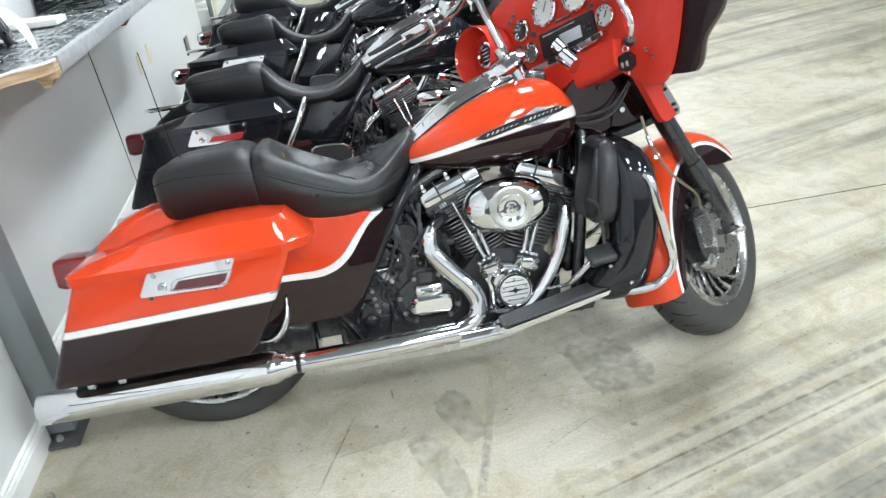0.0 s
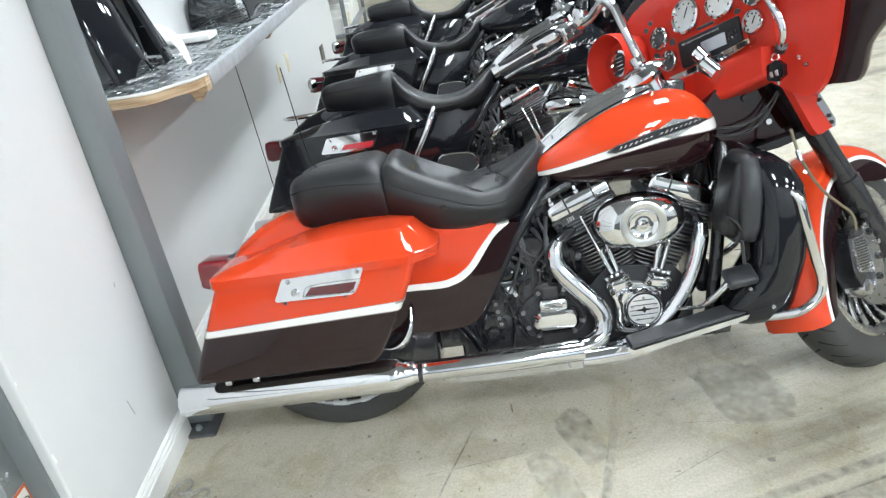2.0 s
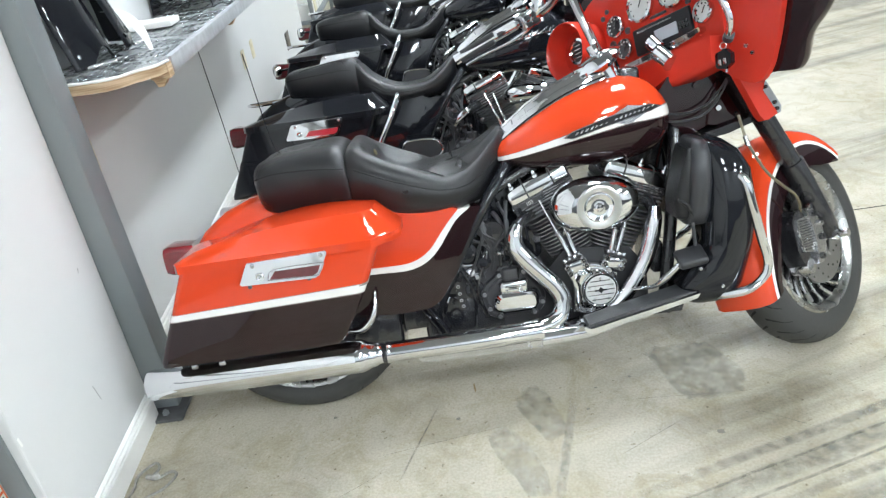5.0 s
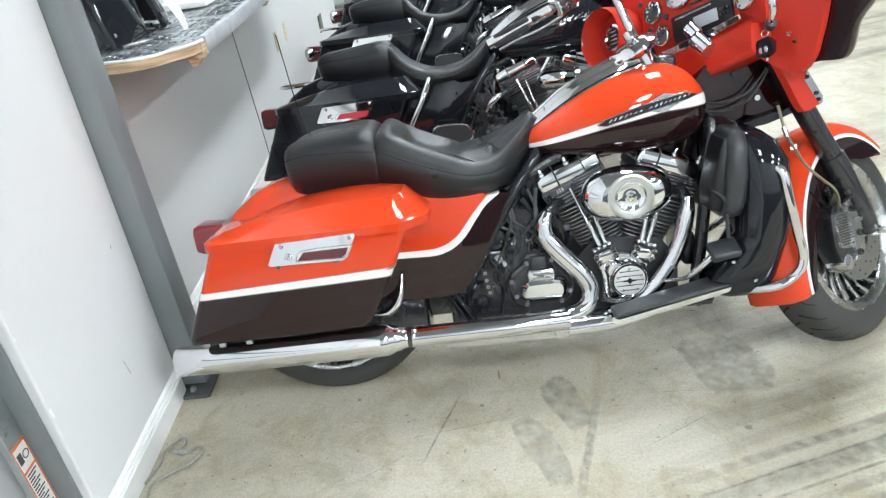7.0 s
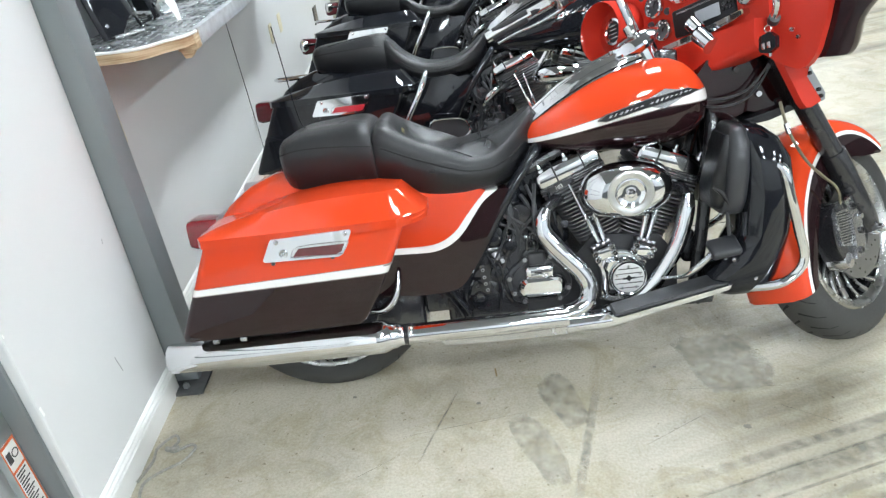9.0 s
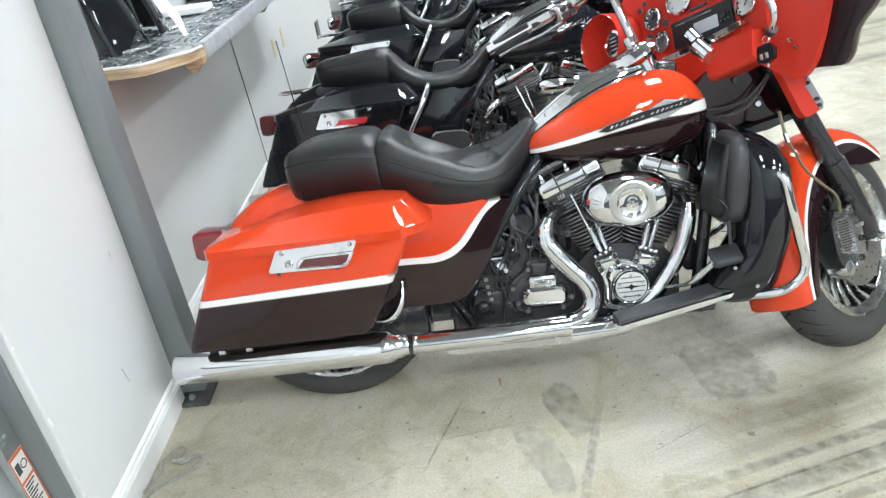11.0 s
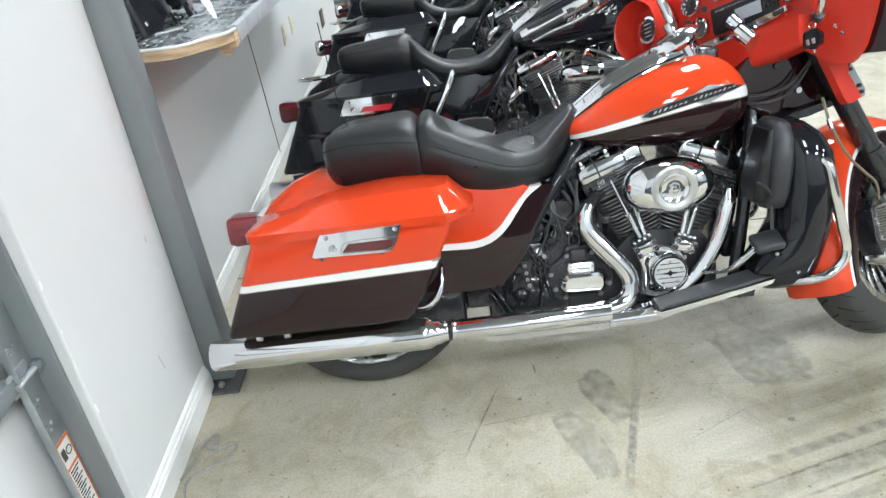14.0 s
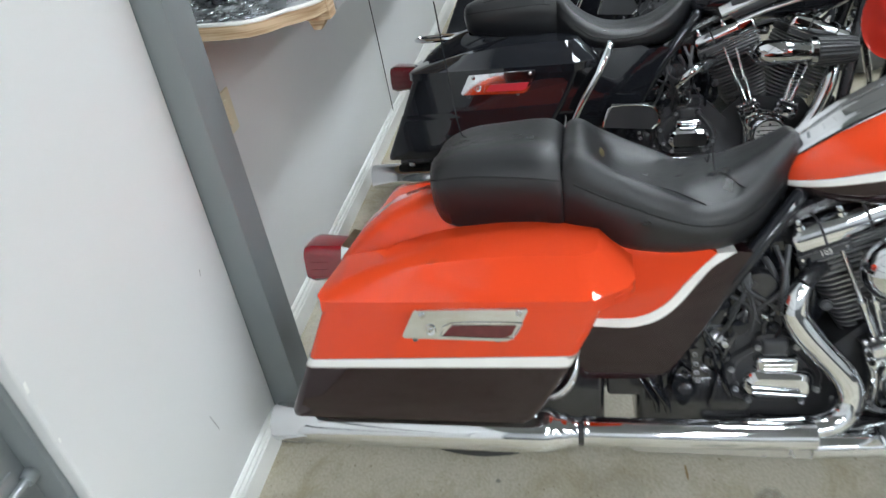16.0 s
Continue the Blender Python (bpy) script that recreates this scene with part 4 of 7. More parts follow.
    # gearbox and its chrome side cover
    part("gearbox", soften(plate([(0.56, 0.20), (0.80, 0.18), (0.82, 0.34), (0.74, 0.42), (0.62, 0.43), (0.56, 0.36)], -0.11, 0.10, 0), 0.014, 3), M["engine"], e, "black gearbox casing")
    bm = bmesh.new()
    case_line = [(p.x, p.z) for p in spline([(0.606, 0, 0.250), (0.640, 0, 0.236), (0.740, 0, 0.236), (0.776, 0, 0.256), (0.784, 0, 0.300), (0.762, 0, 0.340), (0.735, 0, 0.372), (0.715, 0, 0.398), (0.655, 0, 0.402), (0.638, 0, 0.372), (0.604, 0, 0.345), (0.590, 0, 0.312)], 4)]
    c1 = Vector((0.690, 0, 0.305))
    rings(bm, [[c1 + (Vector((x, 0, z)) - c1) * f + Vector((0, y, 0)) for x, z in case_line] for f, y in ((1, -0.095), (1, -0.118), (0.97, -0.123), (0.86, -0.125), (0.80, -0.119))])
    part("gearbox_plate", bm, M["engine"], e, "black clutch release cover", 40)
    bm = bmesh.new()
    rings(bm, [[Vector((x, y, z)) for x, z in rounded(0.625 + i, 0.766 - i, 0.252 + i * 0.85, 0.323 - i * 0.85, max(0.004, 0.030 - i * 0.8), 7)] for y, i in ((-0.118, -0.002), (-0.132, 0), (-0.139, 0.002), (-0.145, 0.008), (-0.149, 0.013), (-0.1515, 0.0155))])
    gear_cover = part("gearbox_cover", bm, M["chrome"], e, "domed chrome gearbox side cover", 38)
    bm = bmesh.new()
    rings(bm, [[Vector((x, y, z)) for x, z in rounded(0.648 + i, 0.733 - i, 0.319 + i * 0.5, 0.354 - i, max(0.003, 0.010 - i * 0.6), 4)] for y, i in ((-0.115, 0), (-0.134, 0.0), (-0.139, 0.003), (-0.141, 0.007))])
    cap = part("cover_cap", bm, M["chrome"], gear_cover, "", 38)
    for k in range(2):
        part("cap_rib", tube([(0.664, -0.141, 0.328 + 0.011 * k), (0.716, -0.141, 0.328 + 0.011 * k)], 0.0030, 8, 1), M["chrome"], cap, "", 50)
    bm = bmesh.new()
    rings(bm, [[Vector((x, y, z)) for x, z in rounded(0.658 + i, 0.712 - i, 0.354 + i, 0.394 - i, 0.008, 4)] for y, i in ((-0.10, 0), (-0.128, 0.0), (-0.134, 0.004), (-0.136, 0.010))])
    part("gearbox_top_cover", bm, M["engine"], e, "small dark top cover", 40)
    for bx, bz in ((0.650, 0.376), (0.724, 0.378), (0.601, 0.322), (0.612, 0.274), (0.772, 0.276), (0.657, 0.340), (0.724, 0.342), (0.640, 0.246), (0.745, 0.246)):
        boss = part("bolt_boss", lathe([(0, 0.012), (0.0085, 0.012), (0.0105, 0.008), (0.011, 0)], (bx, -0.120, bz), (0, -1, 0), 14), M["engine"], e)
        part("bolt", lathe([(0, 0.016), (0.003, 0.016), (0.003, 0.019), (0.0058, 0.019), (0.0064, 0.016), (0.0064, 0.010)], (bx, -0.120, bz), (0, -1, 0), 10), M["fin"], boss)
    # hoses, sensors and brackets crowded behind the cylinders
    rnd = random.Random(12)
    for k in range(12):
        x0, z0 = rnd.uniform(0.57, 0.74), rnd.uniform(0.40, 0.56)
        x1, z1 = x0 + rnd.uniform(-0.08, 0.08), z0 - rnd.uniform(0.08, 0.20)
        y = -0.108 - 0.020 * rnd.random()
        part("hose", tube([(x0, -0.09, z0 + 0.03), (x0 + rnd.uniform(-0.02, 0.02), y, z0), ((x0 + x1) / 2 + rnd.uniform(-0.03, 0.03), y - 0.006, (z0 + z1) / 2), (x1, y, z1), (x1 + 0.01, -0.09, z1 - 0.02)], rnd.choice((0.0035, 0.005, 0.007)), 8, 4), M[rnd.choice(("plastic", "engine", "satin", "black"))], e)
    for k in range(16):
        x0, z0 = rnd.uniform(0.545, 0.80), rnd.uniform(0.345, 0.50)
        if 0.59 < x0 < 0.79 and z0 < 0.41:
            continue
        s = rnd.uniform(0.006, 0.016)
        part("fitting", lathe([(0, 0.014), (s * 0.6, 0.013), (s * 0.7, 0.008), (s, 0.006), (s, -0.01)], (x0, -0.112 - 0.01 * rnd.random(), z0), (rnd.uniform(-0.4, 0.4), -1, rnd.uniform(-0.3, 0.5)), 12), M[rnd.choice(("satin", "black", "fin", "brushed", "engine"))], e)
    for bx, bz, s in ((0.565, 0.455, 0.034), (0.610, 0.420, 0.026), (0.575, 0.335, 0.030)):
        part("round_housing", lathe([(0, 0.020), (s * 0.5, 0.019), (s * 0.55, 0.012), (s * 0.9, 0.010), (s, 0.0), (s, -0.03)], (bx, -0.110, bz), (0, -1, 0.1), 20), M["black"], e, "", 45)
    return e


def exhaust(root, header="long"):
    x = new("exhaust")
    x.parent = root
    part("rear_port", tube([(0.80, -0.05, 0.535), (0.760, -0.09, 0.535), (0.722, -0.125, 0.515)], 0.019, 14, 5), M["satin"], x)
    if header == "short":
        part("exhaust_elbow", tube([(0.745, -0.10, 0.53), (0.705, -0.135, 0.52), (0.672, -0.14, 0.495), (0.655, -0.12, 0.47)], 0.016, 16, 5), M["chrome"], x, "chrome exhaust elbow", 60)
    else:
        part("rear_header", tube([(0.722, -0.138, 0.525), (0.709, -0.145, 0.497), (0.709, -0.149, 0.462), (0.730, -0.152, 0.425), (0.766, -0.155, 0.381), (0.808, -0.158, 0.330), (0.826, -0.162, 0.285), (0.818, -0.170, 0.245), (0.785, -0.182, 0.222), (0.72, -0.195, 0.217), (0.60, -0.205, 0.216)], [0.016, 0.024, 0.0265, 0.0275, 0.0275, 0.0275, 0.0275, 0.0275, 0.0275, 0.0275, 0.027], 22, 7), M["chrome"], x, "chrome rear exhaust pipe", 60)
    part("front_port", tube([(1.06, -0.05, 0.53), (1.110, -0.09, 0.535), (1.125, -0.115, 0.51)], 0.018, 14, 5), M["satin"], x)
    part("front_header", tube([(1.128, -0.122, 0.518), (1.122, -0.130, 0.480), (1.106, -0.137, 0.418), (1.078, -0.142, 0.352), (1.030, -0.147, 0.282), (0.978, -0.152, 0.226), (0.92, -0.158, 0.196), (0.86, -0.165, 0.186), (0.76, -0.175, 0.184)], [0.016] + [0.0235] * 8, 22, 7), M["chrome"], x, "chrome front exhaust pipe", 60)
    part("heat_shield", tube([(0.298, -0.224, 0.221), (0.45, -0.222, 0.220), (0.62, -0.217, 0.218), (0.752, -0.208, 0.216)], 0.0300, 24, 5), M["chrome"], x, "chrome exhaust heat shield", 60)
    part("shield_mouth", lathe([(0.026, -0.004), (0.0315, -0.004), (0.0322, 0.004), (0.030, 0.010)], (0.296, -0.224, 0.221), (1, 0, 0), 28), M["chrome"], x)
    part("lower_shield", soften(plate([(0.385, 0.184), (0.400, 0.172), (0.752, 0.170), (0.756, 0.205), (0.385, 0.205)], -0.226, -0.196, 0), 0.010, 3), M["brushed"], x, "pale lower heat shield", 50)
    part("collector", tube([(0.745, -0.205, 0.190), (0.82, -0.198, 0.189), (0.90, -0.190, 0.190), (0.945, -0.180, 0.200)], [0.029, 0.028, 0.026, 0.020], 20, 4), M["chrome"], x, "chrome collector pipe", 60)
    return x


FORK_TOP, FORK_MID, FORK_END = Vector((1.235, 0, 0.93)), Vector((1.475, 0, 0.53)), Vector((1.594, 0, 0.305))


def bulged(bm):
    """Cut a flat side cover into facets and swell its outer face."""
    for k in range(1, 14):
        bmesh.ops.bisect_plane(bm, geom=bm.verts[:] + bm.edges[:] + bm.faces[:], plane_co=(0.20 + 0.03 * k, 0, 0), plane_no=(1, 0, 0))
    for k in range(1, 15):
        bmesh.ops.bisect_plane(bm, geom=bm.verts[:] + bm.edges[:] + bm.faces[:], plane_co=(0, 0, 0.27 + 0.026 * k), plane_no=(0, 0, 1))
    for v in bm.verts:
        if v.co.y < -0.125:
            v.co.y -= 0.020 * max(0.0, math.cos(math.pi * (v.co.z - 0.44) / 0.42)) * min(1.0, max(0.0, (0.62 - v.co.x) / 0.16)) - 0.004
    return bm


def make_bike(label, place, paint, steer_deg, big_air=True, lowers=True, chrome_rail=False, guard_bars=False, signals=False):
    """A touring motorcycle on its side stand; x ahead, y to its left, the rear tyre's foot at the origin."""
    m = Matrix.Translation(place) @ Matrix.Translation((0, 0.02, 0)) @ Matrix.Rotation(radians(-LEAN_DEG), 4, "X")
    root = thing("motorcycle", label, "motorcycle", m, "row of parked motorcycles")
    axis_p, axis_d = Vector((1.26, 0, 0.88)), Vector((-0.45, 0, 0.89)).normalized()
    S = Matrix.Translation(axis_p) @ Matrix.Rotation(radians(steer_deg), 4, axis_d) @ Matrix.Translation(-axis_p)
    SW = Matrix.Translation(axis_p) @ Matrix.Rotation(radians(steer_deg + 7), 4, axis_d) @ Matrix.Translation(-axis_p) @ Matrix.Translation((0, -0.0265, 0))
    wheel(root, "rear_wheel", (0.034, 0, 0.329), 0.337, 0.175, 0.252, 10, Matrix.Identity(4), paint, ())
    saddlebag(root, -1, paint)
    saddlebag(root, 1, paint)
    for sd in (-1, 1):
        muffler(root, sd)
    seat(root, guard_bars)
    tank(root, paint, paint["emblem"])
    engine(root, big_air)
    exhaust(root, "short" if guard_bars else "long")

    # rear fender
    bm = bmesh.new()
    loops = []
    c = Vector((0.03, 0, 0.33))
    for a, r in ((150, 0.352), (152, 0.357), (140, 0.368), (128, 0.374), (116, 0.376), (104, 0.374), (92, 0.370), (80, 0.366), (66, 0.365), (50, 0.36)):
        d = Vector((math.cos(radians(a)), 0, math.sin(radians(a))))
        loops.append([c + d * (r - q) + Vector((0, y, 0)) for y, q in ((-0.115, 0.13), (-0.118, 0.06), (-0.105, 0.02), (-0.07, 0.004), (0, 0), (0.07, 0.004), (0.105, 0.02), (0.118, 0.06), (0.115, 0.13), (0.10, 0.12), (0.10, 0.03), (-0.10, 0.03), (-0.10, 0.12))])
    rings(bm, loops)
    part("rear_fender", bm, paint["high"], root, "", 50)
    # tail light on its chrome base
    tx = -0.288
    bm = bmesh.new()
    rings(bm, [[Vector((x, y, z)) for y, z in rounded(-w, w, 0.538 - h, 0.538 + h, 0.022, 5)] for x, w, h in ((tx + 0.034, 0.050, 0.040), (tx - 0.045, 0.055, 0.046), (tx - 0.062, 0.051, 0.041), (tx - 0.068, 0.040, 0.030))])
    tl = part("tail_light", bm, paint["tail"], root, "dark red tail light lens", 40)
    for k in range(4):
        part("lens_rib", block(tx - 0.0475, tx - 0.003, -0.0562, -0.0535, 0.508 + 0.019 * k, 0.511 + 0.019 * k, 0.001), paint["tail"], tl)
    part("tail_light_base", soften(plate([(tx + 0.022, 0.488), (tx + 0.040, 0.495), (tx + 0.066, 0.580), (tx + 0.036, 0.588)], -0.054, 0.054, 0), 0.006), M["chrome"], tl, "chrome tail light base")
    # side panels
    edge = [(p.x, p.z) for p in spline([(0.20, 0, 0.448), (0.30, 0, 0.446), (0.380, 0, 0.443), (0.420, 0, 0.450), (0.452, 0, 0.465), (0.485, 0, 0.493), (0.521, 0, 0.539), (0.549, 0, 0.572), (0.592, 0, 0.602)], 6)]
    rim = [(p.x, p.z) for p in spline([(0.20, 0, 0.466), (0.30, 0, 0.464), (0.375, 0, 0.463), (0.412, 0, 0.469), (0.440, 0, 0.482), (0.466, 0, 0.502), (0.496, 0, 0.537), (0.524, 0, 0.568), (0.556, 0, 0.600)], 6)]
    low_line = [(p.x, p.z) for p in spline([(0.622, 0, 0.598), (0.598, 0, 0.555), (0.560, 0, 0.485), (0.522, 0, 0.415), (0.482, 0, 0.348), (0.450, 0, 0.322), (0.41, 0, 0.312), (0.30, 0, 0.312), (0.20, 0, 0.33)], 5)]
    part("side_cover_lower", bulged(soften(plate(edge + low_line, -0.152, -0.10, 0), 0.008, 3, 60)), paint["low"], root, "", 45)
    part("side_cover_upper", bulged(soften(plate(rim + [(0.50, 0.63), (0.32, 0.66), (0.20, 0.62)], -0.152, -0.10, 0), 0.008, 3, 60)), paint["high"], root, "", 45)
    part("side_cover_stripe", bulged(soften(plate(edge + rim[::-1], -0.1545, -0.11, 0), 0.002, 2, 60)), paint["stripe"], root, "", 45)
    part("seat_post_tube", tube([(0.722, -0.070, 0.700), (0.698, -0.095, 0.672), (0.616, -0.126, 0.570), (0.565, -0.132, 0.492), (0.515, -0.130, 0.402), (0.478, -0.118, 0.335), (0.462, -0.100, 0.26)], [0.014, 0.016, 0.018, 0.019, 0.019, 0.018, 0.016], 18, 5), M["black"], root, "gloss black frame tube", 60)
    part("bag_guard", tube([(0.192, -0.195, 0.292), (0.225, -0.205, 0.296), (0.256, -0.205, 0.318), (0.276, -0.200, 0.355), (0.283, -0.180, 0.400)], [0.006, 0.012, 0.013, 0.010, 0.005], 12, 5), M["chrome"], root, "chrome saddlebag guard")

    # frame
    fr = new("frame")
    fr.parent = root
    for sd in (-1, 1):
        part("down_tube", tube([(1.235, sd * 0.02, 0.80), (1.20, sd * 0.09, 0.62), (1.155, sd * 0.12, 0.32), (1.12, sd * 0.12, 0.215), (0.95, sd * 0.12, 0.185), (0.55, sd * 0.12, 0.175)], 0.019, 12, 5), M["satin"], fr)
        part("swingarm", tube([(0.03, sd * 0.11, 0.322), (0.25, sd * 0.12, 0.325), (0.52, sd * 0.10, 0.31)], 0.024, 10, 3), M["satin"], fr)
        part("upper_rail", tube([(1.20, sd * 0.03, 0.80), (0.75, sd * 0.06, 0.66), (0.45, sd * 0.10, 0.52), (0.10, sd * 0.12, 0.52)], 0.017, 10, 4), M["satin"], fr)
        part("shock", tube([(0.10, sd * 0.135, 0.36), (0.22, sd * 0.135, 0.50)], 0.026, 12, 3), M["satin"], fr)
    part("neck", tube([(1.31, 0, 0.75), (1.24, 0, 0.89)], 0.04, 16, 3), M["satin"], fr)
    part("oil_tank", block(0.47, 0.66, -0.10, 0.10, 0.36, 0.60, 0.03, 4), M["black"], fr)
    part("sump", block(0.63, 0.86, -0.105, 0.10, 0.125, 0.245, 0.02, 3), M["engine"], fr)
    part("starter_housing", block(0.345, 0.60, -0.112, 0.09, 0.232, 0.42, 0.010, 3), M["satin"], fr)
    for k in range(6):
        q = 0.012 * ((k * 5) % 7 - 3)
        part("wiring", tube([(0.575 + 0.025 * k, -0.095, 0.59), (0.585 + 0.018 * k + q, -0.120 - 0.003 * k, 0.52), (0.60 + 0.020 * k - q, -0.118, 0.45), (0.57 + 0.03 * k, -0.10, 0.36 + q)], 0.0042 + 0.0006 * (k % 3), 8, 5), M["plastic"] if k % 3 else M["engine"], fr)
    part("brake_reservoir", lathe([(0, 0.02), (0.036, 0.018), (0.040, 0.0), (0.040, -0.03), (0, -0.03)], (0.645, -0.105, 0.505), (0, -1, 0), 24), M["satin"], fr)
    # pivot cover, drilled strap, gloss hoses and wires behind the side cover
    pivot_line = [(p.x, p.z) for p in spline([(0.504, 0, 0.328), (0.524, 0, 0.308), (0.534, 0, 0.275), (0.522, 0, 0.246), (0.507, 0, 0.228), (0.494, 0, 0.240), (0.482, 0, 0.268), (0.487, 0, 0.304), (0.497, 0, 0.325)], 4)]
    pivot = part("pivot_cover", soften(plate(pivot_line, -0.136, -0.108, 0), 0.005, 3), M["black"], fr, "gloss black swingarm pivot cover", 45)
    part("pivot_cap", lathe([(0, 0.010), (0.014, 0.009), (0.018, 0.004), (0.019, 0)], (0.509, -0.135, 0.276), (0, -1, 0), 20), M["satin"], pivot, "", 45)
    for bz in (0.311, 0.243):
        part("bolt", lathe([(0.003, 0.004), (0.003, 0.008), (0.006, 0.008), (0.007, 0.005), (0.007, 0)], (0.507, -0.136, bz), (0, -1, 0), 10), M["satin"], pivot)
    strap = part("drilled_strap", soften(plate([(0.514, 0.376), (0.530, 0.378), (0.546, 0.292), (0.536, 0.284), (0.524, 0.292)], -0.142, -0.137, 0), 0.002), M["satin"], fr, "black strap with a row of holes")
    for hx, hz in ((0.525, 0.362), (0.528, 0.339), (0.530, 0.318), (0.534, 0.299)):
        part("strap_hole", lathe([(0.0026, 0.0012), (0.0042, 0.0014), (0.0056, 0)], (hx, -0.142, hz), (0, -1, 0), 12), M["fin"], strap)
    for line, r in ((((0.405, -0.128, 0.345), (0.429, -0.132, 0.300), (0.470, -0.130, 0.233), (0.478, -0.120, 0.20)), 0.007), (((0.392, -0.124, 0.335), (0.414, -0.128, 0.294), (0.448, -0.126, 0.235), (0.455, -0.12, 0.20)), 0.0055)):
        part("frame_brace", tube(line, r, 10, 4), M["black"], fr)
    for line, r in ((((0.540, -0.125, 0.43), (0.545, -0.128, 0.401), (0.566, -0.130, 0.352), (0.572, -0.128, 0.291), (0.563, -0.120, 0.215)), 0.0042), (((0.542, -0.120, 0.44), (0.548, -0.126, 0.407), (0.580, -0.132, 0.362), (0.586, -0.128, 0.302), (0.607, -0.122, 0.245)), 0.0036)):
        part("vent_hose", tube(line, r, 8, 5), M["black"], fr)
    part("swingarm_box", block(0.18, 0.340, -0.12, 0.10, 0.135, 0.37, 0.025, 3), M["satin"], fr)
    part("gearbox_foot", block(0.410, 0.66, -0.115, 0.10, 0.115, 0.32, 0.02, 3), M["satin"], fr)
    part("battery_box", block(0.54, 0.80, -0.055, 0.09, 0.38, 0.655, 0.03, 4), M["black"], fr)
    part("bag_support", block(-0.27, 0.20, -0.185, -0.13, 0.245, 0.305, 0.012, 2), M["satin"], fr)
    part("rear_hub_drive", block(0.10, 0.45, 0.02, 0.09, 0.20, 0.50, 0.03, 3), M["satin"], fr)
    part("side_stand", tube([(0.85, 0.14, 0.16), (0.80, 0.26, 0.02), (0.76, 0.28, -0.045)], 0.011, 10, 3), M["satin"], fr, "folded-out side stand")

    # fork, front wheel and fender, turned with the bars
    wheel(root, "front_wheel", (1.593, 0, 0.3015), 0.324, 0.125, 0.228, 22, SW, paint, (-1, 1))
    for sd in (-1, 1):
        leg = part("fork_leg", tube([FORK_TOP + Vector((0, sd * 0.118, 0)), FORK_MID + Vector((-0.012, sd * 0.118, 0.02)), FORK_MID + Vector((-0.004, sd * 0.118, 0.007)), FORK_MID + Vector((0, sd * 0.118, 0)), FORK_END.lerp(FORK_MID, 0.3) + Vector((0, sd * 0.118, 0)), FORK_END + Vector((0, sd * 0.118, 0))], [0.030, 0.030, 0.030, 0.036, 0.035, 0.026], 20, 4), M["satin"], root, "satin black fork leg", 50, SW)
        part("axle_cap", lathe([(0, 0.052), (0.011, 0.052), (0.013, 0.048), (0.013, 0.02), (0.018, 0.016), (0.019, 0)], (1.593, sd * 0.118, 0.3015), (0, sd, 0), 18), M["chrome"], leg, "chrome axle nut", 35, SW)
        for fx, fz in ((1.474, 0.406), (1.513, 0.350)):
            part("fork_bolt", lathe([(0, 0.018), (0.007, 0.018), (0.008, 0.014), (0.008, 0)], (fx, sd * 0.125, fz), (0, sd, 0), 8), M["chrome"], leg, "", 35, SW)
    caliper = part("brake_caliper", soften(plate([(1.392, 0.372), (1.420, 0.402), (1.472, 0.404), (1.486, 0.345), (1.482, 0.262), (1.452, 0.226), (1.410, 0.240), (1.388, 0.290)], -0.122, -0.066, 0), 0.014, 3), M["satin"], root, "silver and black four-piston brake caliper", 45, SW)
    bridge = part("caliper_bridge", soften(plate([(1.452, 0.402), (1.492, 0.404), (1.524, 0.345), (1.524, 0.275), (1.496, 0.240), (1.462, 0.236), (1.474, 0.290), (1.474, 0.352)], -0.134, -0.112, 0), 0.006, 3), M["brushed"], caliper, "brushed silver caliper bridge", 45, SW)
    part("mesh_insert", soften(plate([(1.408, 0.376), (1.470, 0.380), (1.482, 0.350), (1.482, 0.296), (1.468, 0.272), (1.410, 0.280), (1.402, 0.330)], -0.128, -0.118, 0), 0.005, 3), M["brushed"], caliper, "perforated silver insert", 45, SW)
    bm = bmesh.new()
    for i in range(9):
        for j in range(12):
            lathe([(0, 0.1286), (0.0022, 0.1286), (0.0022, 0.126)], (1.415 + 0.0072 * i + 0.0036 * (j % 2), 0, 0.287 + 0.0075 * j), (0, -1, 0), 5, into=bm)
    tagged(part("perforation", bm, M["groove"], caliper, "", None, SW), kind="stuff")
    for bx, bz in ((1.490, 0.382), (1.508, 0.310), (1.488, 0.256)):
        part("caliper_bolt", lathe([(0, 0.003), (0.005, 0.003), (0.005, 0.006), (0.009, 0.006), (0.010, 0.002), (0.010, 0)], (bx, -0.134, bz), (0, -1, 0), 14), M["satin"], bridge, "", 35, SW)
    part("lower_caliper_lobe", lathe([(0, 0.028), (0.022, 0.024), (0.030, 0.0), (0.026, -0.03)], (1.438, -0.100, 0.236), (0, -1, 0), 20), M["brushed"], caliper, "", 45, SW)
    part("brake_hose", tube([(1.245, -0.13, 0.70), (1.237, -0.14, 0.63), (1.262, -0.143, 0.57), (1.30, -0.143, 0.523), (1.36, -0.142, 0.480), (1.41, -0.138, 0.452), (1.440, -0.130, 0.424), (1.452, -0.12, 0.395)], 0.0040, 10, 6), M["hose"], root, "braided brake hose", 45, SW)
    part("hose_fitting", tube([(1.237, -0.138, 0.64), (1.238, -0.141, 0.612)], 0.0062, 10, 1), M["brushed"], root, "", 45, SW)
    bm = bmesh.new()
    band = bm.verts.layers.float.new("band")
    loops, vals = [], []
    c = Vector((1.593, 0, 0.3015))
